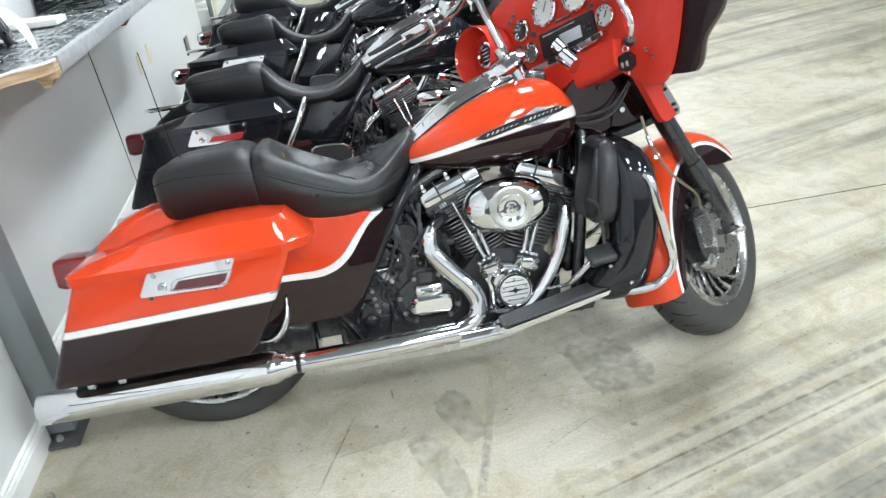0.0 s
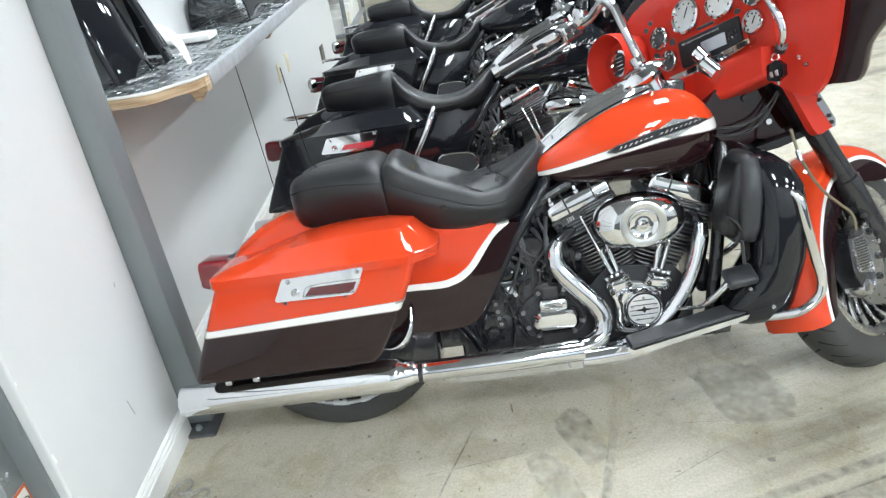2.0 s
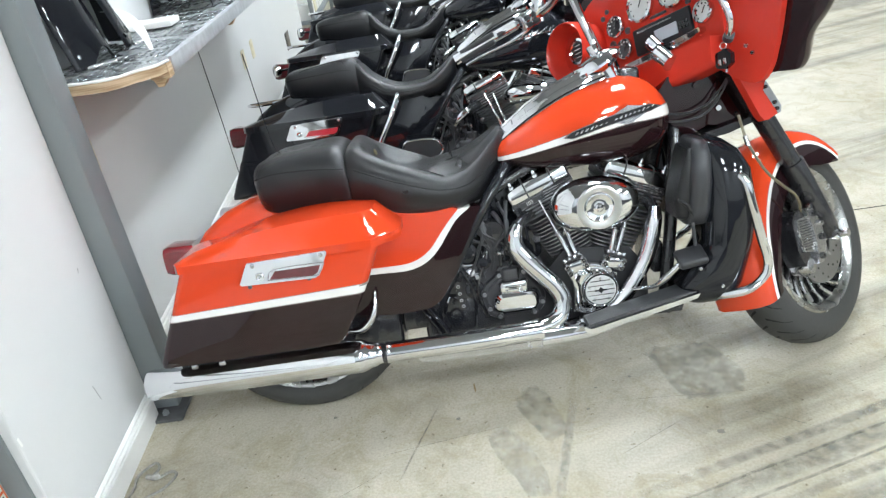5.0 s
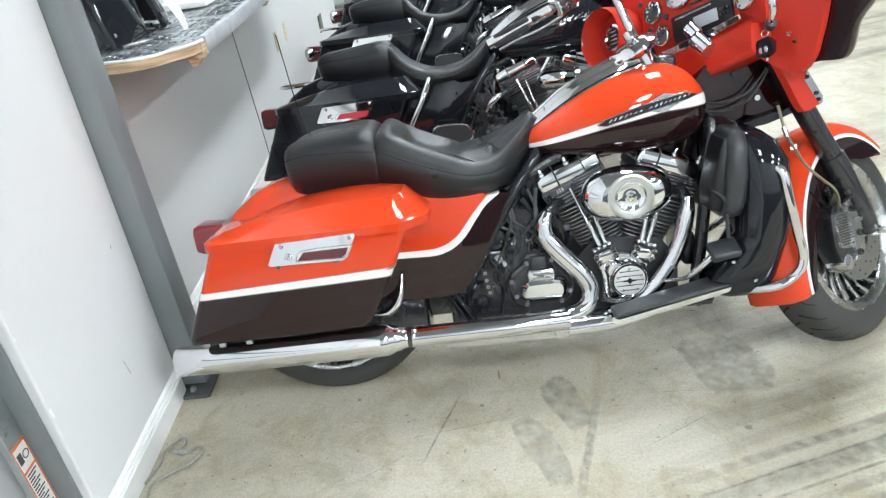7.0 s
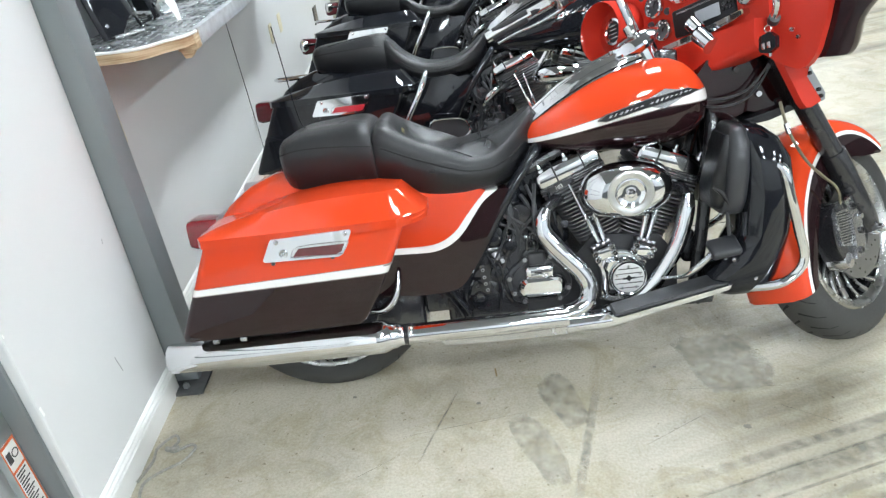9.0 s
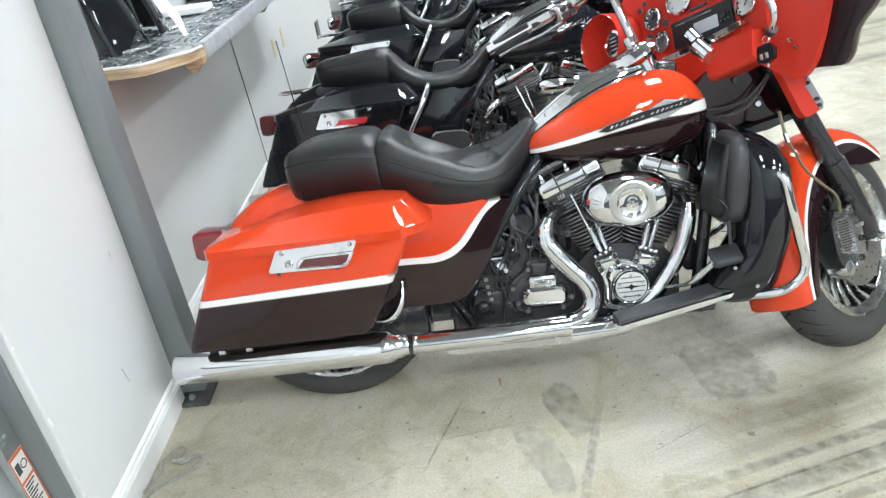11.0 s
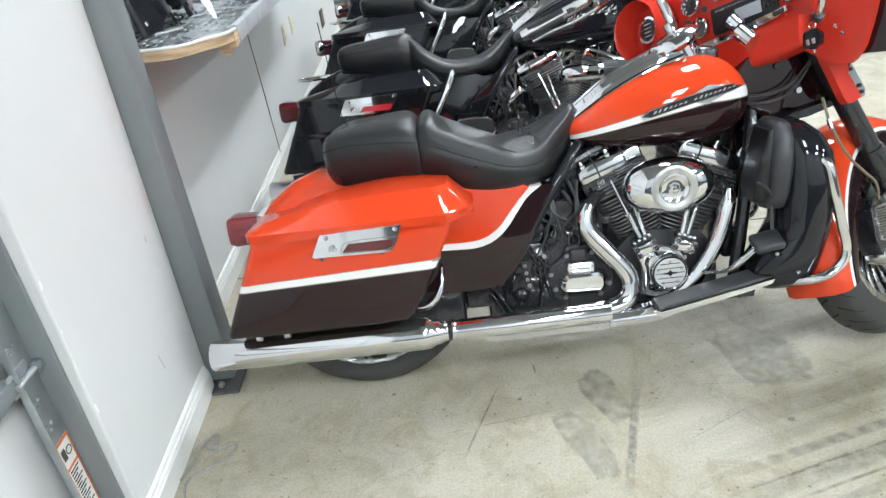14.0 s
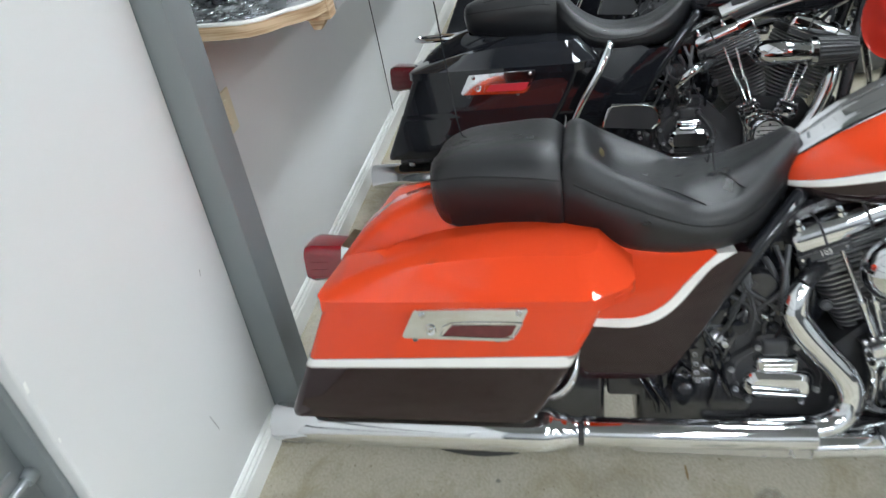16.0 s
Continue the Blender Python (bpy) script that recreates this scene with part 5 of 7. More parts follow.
    for a in np.linspace(49, 204, 36):
        r = 0.350 + float(np.interp(a, (49, 120, 180, 204), (0.0, 0.0, 0.012, 0.040)))
        d = Vector((math.cos(radians(a)), 0, math.sin(radians(a))))
        deep = float(np.interp(a, (49, 56, 70, 120, 165, 190, 204), (0.056, 0.085, 0.115, 0.135, 0.120, 0.095, 0.075)))
        o = float(np.interp(a, (49, 100, 150, 180, 204), (0.008, 0.012, 0.020, 0.014, 0.004)))
        side = ((-0.098, deep + 0.010), (-0.100, 0.060 + o), (-0.099, 0.053 + o), (-0.097, 0.040 + o), (-0.093, 0.034), (-0.086, 0.024), (-0.06, 0.008))
        qs = list(side) + [(0, 0)] + [(-y, q) for y, q in reversed(side)]
        inside = ((0.090, deep), (0.086, 0.05), (0.07, 0.03), (0, 0.015), (-0.07, 0.03), (-0.086, 0.05), (-0.090, deep))
        ring = []
        for y, q in list(qs) + list(inside):
            turn = radians(a + max(0.0, (a - 180) / 24) * (-2.8 + 14.0 * max(y, 0.0)))
            ring.append(c + Vector((math.cos(turn), 0, math.sin(turn))) * (r - min(q, deep + 0.012)) + Vector((0, y, 0)))
        loops.append(ring)
        vals.append([(0.053 + o - q) / 0.013 for _, q in qs] + [-1] * 7)
    rows = rings(bm, loops)
    for row, vv in zip(rows, vals):
        for v, q in zip(row, vv):
            v[band] = q
    part("front_fender", bm, paint["fender"], root, "", 50, SW)

    # footboard, pedal
    fb = part("footboard", soften(plate([(0.864, 0.236), (0.866, 0.224), (0.876, 0.215), (0.893, 0.212), (1.15, 0.267), (1.188, 0.277), (1.196, 0.290), (1.150, 0.281), (0.885, 0.228)], -0.278, -0.190, 0), 0.006, 3), M["chrome"], root, "chrome-edged rider footboard")
    part("rubber_pad", soften(plate([(0.876, 0.2285), (1.15, 0.283), (1.190, 0.2925), (1.15, 0.2935), (0.880, 0.238)], -0.270, -0.196, 0), 0.004), M["worn_pad"], fb, "worn grey ribbed pad")
    for k in range(2):
        part("board_bolt", lathe([(0, -0.030), (0.007, -0.030), (0.009, -0.022), (0.009, 0)], (1.125 + 0.034 * k, -0.225, 0.250 + 0.007 * k), (0.1, -0.3, 1), 10), M["satin"], fb)
    part("board_bracket", block(1.04, 1.16, -0.235, -0.13, 0.225, 0.248, 0.006), M["satin"], fb)
    pedal = part("brake_pedal", tube([(1.04, -0.18, 0.292), (1.078, -0.232, 0.312), (1.105, -0.248, 0.334), (1.135, -0.250, 0.359), (1.162, -0.248, 0.382)], [0.008, 0.011, 0.017, 0.018, 0.015], 16, 4, flat=0.55), M["chrome"], root, "chrome brake pedal arm")
    part("pedal_pad", soften(block(-0.040, 0.040, -0.034, 0.030, -0.013, 0.013), 0.009, 3), M["plastic"], pedal, "black rubber pedal pad", 40, Matrix.Translation((1.183, -0.248, 0.392)) @ Matrix.Rotation(radians(-8), 4, "Y") @ Matrix.Rotation(radians(28), 4, "X"))
    if lowers:
        for sd in (-1, 1):
            low = new("lower_fairing")
            low.parent = root
            bm = bmesh.new()
            loops = [[Vector((x, y, z)) for x, y in rounded(x0, x1, y0, y1, r, 5)] for z, x0, x1, y0, y1, r in ((0.238, 1.195, 1.275, -0.215, -0.14, 0.03), (0.244, 1.175, 1.300, -0.240, -0.11, 0.045), (0.262, 1.160, 1.322, -0.258, -0.10, 0.05), (0.30, 1.155, 1.336, -0.270, -0.09, 0.05), (0.35, 1.195, 1.352, -0.275, -0.08, 0.06),
                     (0.42, 1.235, 1.368, -0.280, -0.08, 0.06), (0.53, 1.238, 1.374, -0.285, -0.08, 0.06), (0.62, 1.232, 1.364, -0.275, -0.08, 0.055), (0.675, 1.225, 1.335, -0.255, -0.09, 0.05), (0.702, 1.23, 1.30, -0.225, -0.11, 0.03), (0.712, 1.24, 1.28, -0.20, -0.13, 0.015))]
            rings(bm, loops if sd < 0 else loops[5:])
            if sd > 0:
                mirror_y(bm)
            part("shell", bm, M["black"], low, "gloss black leg shield", 60)
            bm = bmesh.new()
            loops = [[Vector((x, y, z)) for x, y in rounded(x0, x1, y0, y1, r, 5)] for z, x0, x1, y0, y1, r in ((0.478, 1.190, 1.236, -0.235, -0.12, 0.015), (0.484, 1.176, 1.240, -0.246, -0.12, 0.022), (0.520, 1.184, 1.246, -0.262, -0.12, 0.026), (0.60, 1.190, 1.250, -0.272, -0.12, 0.026), (0.67, 1.196, 1.250, -0.266, -0.12, 0.026), (0.704, 1.202, 1.246, -0.248, -0.12, 0.02), (0.716, 1.212, 1.238, -0.228, -0.13, 0.012))]
            rings(bm, loops)
            if sd > 0:
                mirror_y(bm)
            part("glove_box", bm, M["plastic"], low, "matt black glove box", 60)
            bm = bmesh.new()
            loops = [[Vector((x, y, z)) for x, y in rounded(x0, x1, y0, y1, r, 5)] for z, x0, x1, y0, y1, r in ((0.496, 1.166, 1.200, -0.232, -0.13, 0.014), (0.504, 1.154, 1.202, -0.242, -0.13, 0.02), (0.55, 1.152, 1.204, -0.248, -0.13, 0.022), (0.60, 1.164, 1.206, -0.250, -0.13, 0.02), (0.66, 1.180, 1.208, -0.246, -0.13, 0.012), (0.694, 1.192, 1.210, -0.236, -0.13, 0.008))]
            rings(bm, loops)
            if sd > 0:
                mirror_y(bm)
            pouch = part("soft_cover", bm, M["leather"], low, "creased black vinyl cover", 60)
            part("cover_fold", tube([(1.156, sd * 0.246, 0.560), (1.180, sd * 0.251, 0.540), (1.200, sd * 0.250, 0.500)], [0.003, 0.006, 0.003], 8, 4), M["leather"], pouch, "", 60)
            part("drain_tube", tube([(1.190, sd * 0.255, 0.492), (1.195, sd * 0.255, 0.425)], 0.005, 8, 1), M["plastic"], low)
            for sz in (0.30, 0.36):
                part("rivet", lathe([(0, 0.004), (0.005, 0.003), (0.006, 0)], (1.262 - 0.06 * (sz > 0.33), sd * 0.271, sz), (0, sd, 0), 10), M["brushed"], low)
    for sd in (-1, 1):
        part("crash_bar", tube([(1.29, sd * 0.235, 0.610), (1.325, sd * 0.275, 0.600), (1.345, sd * 0.282, 0.52), (1.368, sd * 0.280, 0.43), (1.384, sd * 0.282, 0.355), (1.366, sd * 0.282, 0.308), (1.31, sd * 0.276, 0.276), (1.20, sd * 0.20, 0.250)], [0.012, 0.0125] + [0.013] * 6, 14, 6), M["chrome"], root, "chrome engine guard bar")
    part("voltage_box", block(1.12, 1.155, -0.10, 0.10, 0.30, 0.40, 0.01), M["satin"], root)
    fairing(root, paint, S)
    if guard_bars:
        part("rear_guard", tube([(0.428, -0.25, 0.640), (0.424, -0.285, 0.626), (0.395, -0.312, 0.570), (0.335, -0.325, 0.466), (0.30, -0.31, 0.38)], [0.010, 0.012, 0.0125, 0.012, 0.011], 14, 6), M["chrome"], root, "chrome rear guard bar")
        pb = part("passenger_board", soften(plate([(0.405, 0.375), (0.56, 0.362), (0.582, 0.385), (0.572, 0.420), (0.545, 0.442), (0.435, 0.446)], -0.27, -0.245, 0), 0.008), M["plastic"], root, "folded black passenger footboard")
        part("board_rim", tube([(0.405, -0.272, 0.378), (0.415, -0.272, 0.41), (0.437, -0.272, 0.444), (0.545, -0.272, 0.441), (0.574, -0.272, 0.418), (0.582, -0.272, 0.387), (0.56, -0.272, 0.364)], 0.004, 8, 3), M["chrome"], pb)
    if signals:
        for sd in (-1, 1):
            ts = part("turn_signal", lathe([(0, -0.03), (0.020, -0.028), (0.032, -0.010), (0.034, 0.006), (0.031, 0.010)], (-0.315, sd * 0.15, 0.545), (-1, 0, 0), 24), M["chrome"], root, "chrome turn signal with a dark red lens", 50)
            part("lens", lathe([(0.031, 0.009), (0.024, 0.017), (0, 0.020)], (-0.315, sd * 0.15, 0.545), (-1, 0, 0), 24), M["dark_lens"], ts, "", 50)
            part("stalk", tube([(-0.29, sd * 0.14, 0.545), (-0.27, sd * 0.09, 0.545), (-0.25, sd * 0.04, 0.55)], 0.007, 8, 3), M["chrome"], ts)
    if guard_bars:
        script = part("tank_script", block(0.925, 1.135, -0.1565, -0.150, 0.7805, 0.7835, 0.001), M["chrome"], root, "chrome script emblem on the tank", 35, Matrix.Translation((0.93, 0, 0.78)) @ Matrix.Rotation(radians(-7), 4, "Y") @ Matrix.Translation((-0.93, 0, -0.78)))
        for k in range(16):
            x, t = 0.930 + 0.0130 * k, 0.008 + 0.010 * ((k * 7) % 5) / 4
            part("script_bar", tube([(x - 0.003, -0.157, 0.782 - 0.3 * t), (x + 0.002, -0.158, 0.782 + 0.5 * t), (x + 0.007, -0.157, 0.782 + t)], 0.0022, 6, 2), M["chrome"], script, "", 40, Matrix.Translation((0.93, 0, 0.78)) @ Matrix.Rotation(radians(-7), 4, "Y") @ Matrix.Translation((-0.93, 0, -0.78)))
    if chrome_rail:
        part("antenna_mount", tube([(-0.03, -0.06, 0.672), (-0.16, -0.065, 0.668), (-0.225, -0.05, 0.668), (-0.250, 0.0, 0.668), (-0.225, 0.05, 0.668), (-0.16, 0.065, 0.668), (-0.03, 0.06, 0.672)], 0.007, 10, 5), M["chrome"], root, "chrome luggage rail")
    return root


def gauge(parent, y, z, r, face, S, x=1.222):
    """A round instrument set in the dash, facing the rider."""
    g = part("gauge", lathe([(r * 1.02, -0.006), (r * 1.16, -0.002), (r * 1.16, 0.010), (r * 1.04, 0.014), (r * 0.96, 0.006)], (x, y, z), (-1, 0, 0.12), 36), M["chrome"], parent, "round gauge with a chrome bezel", 45, S)
    part("face", lathe([(0, 0.005), (r * 0.98, 0.005)], (x, y, z), (-1, 0, 0.12), 32), face, g, "", None, S)
    part("needle", tube([Vector((x - 0.007, y + r * 0.1, z - r * 0.1)), Vector((x - 0.007, y - r * 0.35, z + r * 0.5))], 0.0015, 6, 1), M["satin"], g, "", None, S)
    for k in range(9):
        a = radians(-40 + 32.5 * k)
        c = Vector((x - 0.0065 + 0.12 * r * 0.8 * math.sin(a), y + r * 0.8 * math.cos(a), z + r * 0.8 * math.sin(a)))
        part("tick", block(c.x - 0.0006, c.x + 0.0006, c.y - 0.0022, c.y + 0.0022, c.z - 0.0022, c.z + 0.0022), M["satin"] if face is M["gauge"] else M["paper"], g, "", None, S)
    return g


def slab(outline, x0, x1, bevel=0.004):
    """A flat shape in y and z, thick from x0 to x1."""
    bm = bmesh.new()
    a = [bm.verts.new((x0, y, z)) for y, z in outline]
    c = [bm.verts.new((x1, y, z)) for y, z in outline]
    n = len(a)
    bm.faces.new(a)
    bm.faces.new(c[::-1])
    for i in range(n):
        bm.faces.new((a[i], c[i], c[(i + 1) % n], a[(i + 1) % n]))
    return soften(bm, bevel) if bevel else bm


def fairing(root, paint, S, full=True):
    """Bat-wing fairing with dash, gauges, radio, speakers, bars and levers, turned with the fork."""
    f = new("fairing")
    f.parent = root
    half = [(-0.20, 0.86), (-0.255, 0.80), (-0.298, 0.792), (-0.337, 0.784), (-0.360, 0.783), (-0.378, 0.804), (-0.401, 0.856), (-0.452, 0.899), (-0.476, 0.935), (-0.485, 1.0), (-0.46, 1.10), (-0.38, 1.20), (-0.22, 1.27)]
    half = [(p.x, p.y) for p in spline([(y, z, 0) for y, z in half], 3)]
    outline = half + [(0, 1.30)] + [(-y, z) for y, z in reversed(half)] + [(0, 0.86)]
    bm = bmesh.new()
    rings(bm, [[Vector((x, y * k, 1.03 + (z - 1.03) * k)) for y, z in outline] for x, k in ((1.268, 1.0), (1.285, 1.0), (1.33, 0.95), (1.40, 0.82), (1.46, 0.60), (1.49, 0.35))])
    part("outer_shell", soften(bm, 0.006, 2, 40), paint["low"], f, "dark outer fairing shell", 50, S)
    wing = [(-0.14, 0.85), (-0.215, 0.792), (-0.262, 0.778), (-0.298, 0.806), (-0.318, 0.842), (-0.337, 0.882), (-0.372, 0.975), (-0.392, 1.05), (-0.37, 1.13), (-0.30, 1.19), (-0.14, 1.23)]
    wing = [(p.x, p.y) for p in spline([(y, z, 0) for y, z in wing], 3)]
    inner = wing + [(-y, z) for y, z in reversed(wing)]
    part("inner_panel", slab(inner, 1.246, 1.266, 0.006), paint["dash"], f, "", 45, S)
    dash = part("dash", slab([(-0.20, 0.905), (-0.150, 0.905), (0.150, 0.905), (0.215, 0.92), (0.235, 1.0), (0.225, 1.10), (0.15, 1.17), (-0.15, 1.17), (-0.225, 1.10), (-0.21, 1.0)], 1.224, 1.25, 0.012), paint["dash"], f, "", 45, S)
    bm = bmesh.new()
    chin = [(-0.195, 0.925), (-0.185, 0.848), (-0.02, 0.828), (0.06, 0.832), (0.135, 0.895), (0.14, 0.925)]
    rings(bm, [[Vector((x, y, 0.93 + (z - 0.93) * k)) for y, z in chin] for x, k in ((1.175, 0.8), (1.185, 0.97), (1.20, 1.0), (1.26, 1.0))])
    part("chin", soften(bm, 0.008, 3), paint["dash"], f, "", 50, S)
    for sd in (1, -1):
        if sd < 0:
            cy, cz = -0.33, 1.09
        else:
            cy, cz = 0.348, 1.05
        r = 0.094 if sd > 0 else 0.07
        pod = part("speaker_pod", lathe([(r * 0.40, -0.006), (r * 0.48, -0.010), (r * 0.74, -0.008), (r * 0.92, 0.045), (r * 0.99, 0.055), (r * 1.03, 0.045), (r * 1.06, 0.0), (r * 1.0, -0.07), (r * 0.7, -0.11)], (1.20, cy, cz), (-1, 0, 0.06), 40), paint["dash"], f, "", 50, S)
        part("grille", lathe([(0, 0.002), (r * 0.20, 0.004), (r * 0.38, 0.0)], (1.20, cy - sd * 0.012, cz), (-1, 0, 0.06), 28), M["plastic"], pod, "black speaker grille", 40, S)
        part("trim_ring", lathe([(r * 0.33, 0.004), (r * 0.37, 0.010), (r * 0.45, 0.009), (r * 0.48, -0.006)], (1.20, cy - sd * 0.012, cz), (-1, 0, 0.06), 36), M["chrome"], pod, "chrome speaker ring", 45, S)
        for k in range(4):
            part("louvre", block(1.191, 1.195, cy - sd * 0.012 - r * 0.20, cy - sd * 0.012 + r * 0.20, cz - r * 0.20 + k * r * 0.13 - 0.0018, cz - r * 0.20 + k * r * 0.13 + 0.0018, 0.0005), M["chrome"], pod, "", 35, S)
    if full:
        gauge(dash, 0.172, 1.074, 0.030, M["dark_gauge"], S)
        gauge(dash, 0.150, 0.997, 0.028, M["dark_gauge"], S)
        gauge(dash, 0.060, 1.100, 0.044, M["gauge"], S)
        gauge(dash, -0.066, 1.098, 0.044, M["gauge"], S)
        gauge(dash, -0.155, 1.003, 0.028, M["gauge"], S)
        gauge(dash, -0.172, 1.075, 0.030, M["dark_gauge"], S)
        for hy, hz, hr in ((0.128, 1.047, 0.010), (0.20, 1.025, 0.012), (0.222, 1.115, 0.008), (0.20, 1.13, 0.007), (-0.11, 1.047, 0.008)):
            part("switch_plug", lathe([(0, 0.005), (hr, 0.005), (hr * 1.1, 0.0)], (1.223, hy, hz), (-1, 0, 0.1), 16), M["plastic"], dash, "", 35, S)
        part("radio_bezel", slab([(-0.130, 0.945), (-0.134, 1.040), (0.115, 1.048), (0.118, 0.948)], 1.217, 1.2255, 0.004), paint["dash"], dash, "", 45, S)
        radio = part("radio", block(1.208, 1.226, -0.118, 0.102, 0.957, 1.036, 0.006), M["rough_black"], dash, "black car radio with a pale screen", 35, S)
        part("screen", block(1.2045, 1.2079, -0.070, 0.014, 0.974, 1.008, 0.001), M["screen"], radio, "", 35, S)
        for k in range(6):
            part("button", block(1.204, 1.2085, -0.110 + 0.012 * (k % 3), -0.102 + 0.012 * (k % 3), 0.980 + 0.014 * (k // 3), 0.988 + 0.014 * (k // 3), 0.001), M["satin"], radio, "", 35, S)
        for k in range(16):
            part("mark", block(1.2065, 1.2082, 0.075 - 0.0085 * k, 0.081 - 0.0085 * k, 1.021, 1.026), M["brushed"], radio, "", None, S)
        part("indicator_bar", block(1.214, 1.224, -0.03, 0.03, 1.046, 1.054, 0.003), M["plastic"], dash, "", 35, S)
        strip = part("switch_strip", slab([(0.142, 0.928), (0.142, 0.946), (0.03, 0.950), (-0.10, 0.960), (-0.148, 0.964), (-0.150, 0.952), (-0.12, 0.944), (-0.02, 0.932)], 1.196, 1.222, 0.004), M["chrome"], dash, "chrome switch strip under the radio", 40, S)
        for k in range(6):
            y = 0.115 - 0.045 * k
            part("switch", slab([(y, 0.932 + 0.003 * k), (y, 0.944 + 0.003 * k), (y - 0.03, 0.946 + 0.003 * k), (y - 0.03, 0.934 + 0.003 * k)], 1.192, 1.199, 0.002), M["satin"] if k % 2 else M["chrome"], strip, "", 35, S)
        ign = part("ignition_switch", tube([(1.175, 0.004, 0.975), (1.172, -0.022, 0.945)], 0.021, 24, 2), M["chrome"], f, "chrome ignition switch and lock", 45, S)
        part("lock_knob", tube([(1.168, -0.020, 0.935), (1.165, -0.060, 0.893)], 0.024, 24, 2), M["chrome"], ign, "", 45, S)
        part("cable_tube", tube([(1.21, -0.12, 1.27), (1.19, -0.185, 1.16), (1.17, -0.222, 1.09), (1.170, -0.245, 1.03), (1.185, -0.255, 0.970), (1.195, -0.248, 0.937), (1.21, -0.224, 0.914)], 0.0105, 14, 6), M["chrome"], f, "chrome cable tube", 50, S)
        part("grommet", lathe([(0.010, -0.012), (0.0145, -0.010), (0.0145, 0.010), (0.010, 0.012)], (1.212, -0.222, 0.912), (0.5, 0.7, -0.3), 16, caps=True), M["plastic"], f, "", 45, S)
        # key hanging on its ring from the tube
        key = part("key_fob", soften(slab([(-0.192, 0.878), (-0.220, 0.882), (-0.236, 0.866), (-0.232, 0.840), (-0.210, 0.830), (-0.186, 0.838), (-0.180, 0.860)], 1.188, 1.204, 0), 0.006, 3), M["black"], f, "black key fob on a ring", 45, S)
        part("key_ring", lathe([(0.0085, -0.001), (0.010, 0), (0.0085, 0.001), (0.007, 0)], (1.198, -0.211, 0.892), (1, 0.3, 0), 18, closed_profile=True), M["brushed"], key, "", 45, S)
        for k in range(2):
            part("key_blade", block(1.1855, 1.189, -0.205 - 0.016 * k, -0.195 - 0.016 * k, 0.843, 0.858, 0.001), M["brushed"], key, "", 35, S)
        part("key_chain", tube([(1.198, -0.208, 0.831), (1.199, -0.206, 0.823)], 0.004, 8, 1), M["brushed"], key, "", 35, S)
        for by, bz in ((-0.243, 0.879), (-0.258, 0.856)):
            part("bolt", lathe([(0, 0.005), (0.005, 0.005), (0.006, 0)], (1.246, by, bz), (-1, 0, 0), 12), M["brushed"], f, "", 35, S)
    # painted fork covers with their chrome mounts
    for sd in (-1, 1):
        cover = part("fork_cover", soften(plate([(1.246, 0.835), (1.279, 0.771), (1.316, 0.697), (1.330, 0.683), (1.346, 0.681), (1.398, 0.696), (1.352, 0.787), (1.38, 0.82), (1.36, 0.90), (1.25, 0.92)], sd * 0.192, sd * 0.172, 0), 0.006, 3), paint["dash"], f, "", 50, S)
        part("mount_plate", soften(plate([(1.346, 0.764), (1.364, 0.792), (1.411, 0.715), (1.405, 0.698), (1.392, 0.694)], sd * 0.1945, sd * 0.180, 0), 0.003), M["chrome"], cover, "chrome lamp mount plate", 40, S)
        for mz, mx in ((0.772, 1.357), (0.726, 1.385), (0.708, 1.390)):
            part("bolt", lathe([(0, 0.005), (0.005, 0.005), (0.006, 0)], (mx, sd * 0.1945, mz), (0, sd, 0), 10), M["satin"], cover, "", 35, S)
    # handlebar: clamp dome, bars, left switch gear and grip
    dome = part("handlebar_clamp", lathe([(0.050, -0.14), (0.052, -0.020), (0.066, -0.012), (0.078, 0.0), (0.077, 0.007), (0.062, 0.016), (0.034, 0.024), (0, 0.026)], (1.020, 0.0, 0.938), (-0.46, -0.06, 0.88), 44), M["chrome"], f, "chrome handlebar clamp cover", 50)
    part("clamp_post", lathe([(0.019, 0.0), (0.019, 0.030), (0.016, 0.034)], (1.030, 0.035, 0.958), (-0.40, 0.15, 0.9), 20), M["chrome"], dome, "", 50)
    part("clamp_shroud", soften(block(1.07, 1.13, -0.050, 0.050, 0.86, 0.915), 0.012, 3), M["satin"], dome, "", 50)
    part("handlebar", tube([(1.045, 0.050, 0.955), (1.030, 0.065, 0.995), (1.002, 0.085, 1.075), (0.982, 0.115, 1.140), (0.962, 0.160, 1.158), (0.930, 0.215, 1.118), (0.872, 0.27, 1.092), (0.80, 0.30, 1.068)], 0.0135, 16, 7), M["chrome"], f, "chrome handlebar", 60)
    grip = part("grip", tube([(0.835, 0.285, 1.080), (0.76, 0.312, 1.050), (0.69, 0.330, 1.022), (0.625, 0.342, 0.994)], 0.0175, 18, 4), M["chrome"], f, "chrome grip with black rubber bands", 60)
    for k, (s0, s1) in enumerate(((0.16, 0.30), (0.36, 0.90))):
        a, c = Vector((0.835, 0.285, 1.080)), Vector((0.625, 0.342, 0.994))
        for o in (-0.011, 0.011) if k else (0,):
            part("rubber_band", tube([a.lerp(c, s0) + Vector((0, -0.004, o)), a.lerp(c, s1) + Vector((0, -0.004, o))], 0.0105, 10, 2), M["plastic"], grip, "", 50)
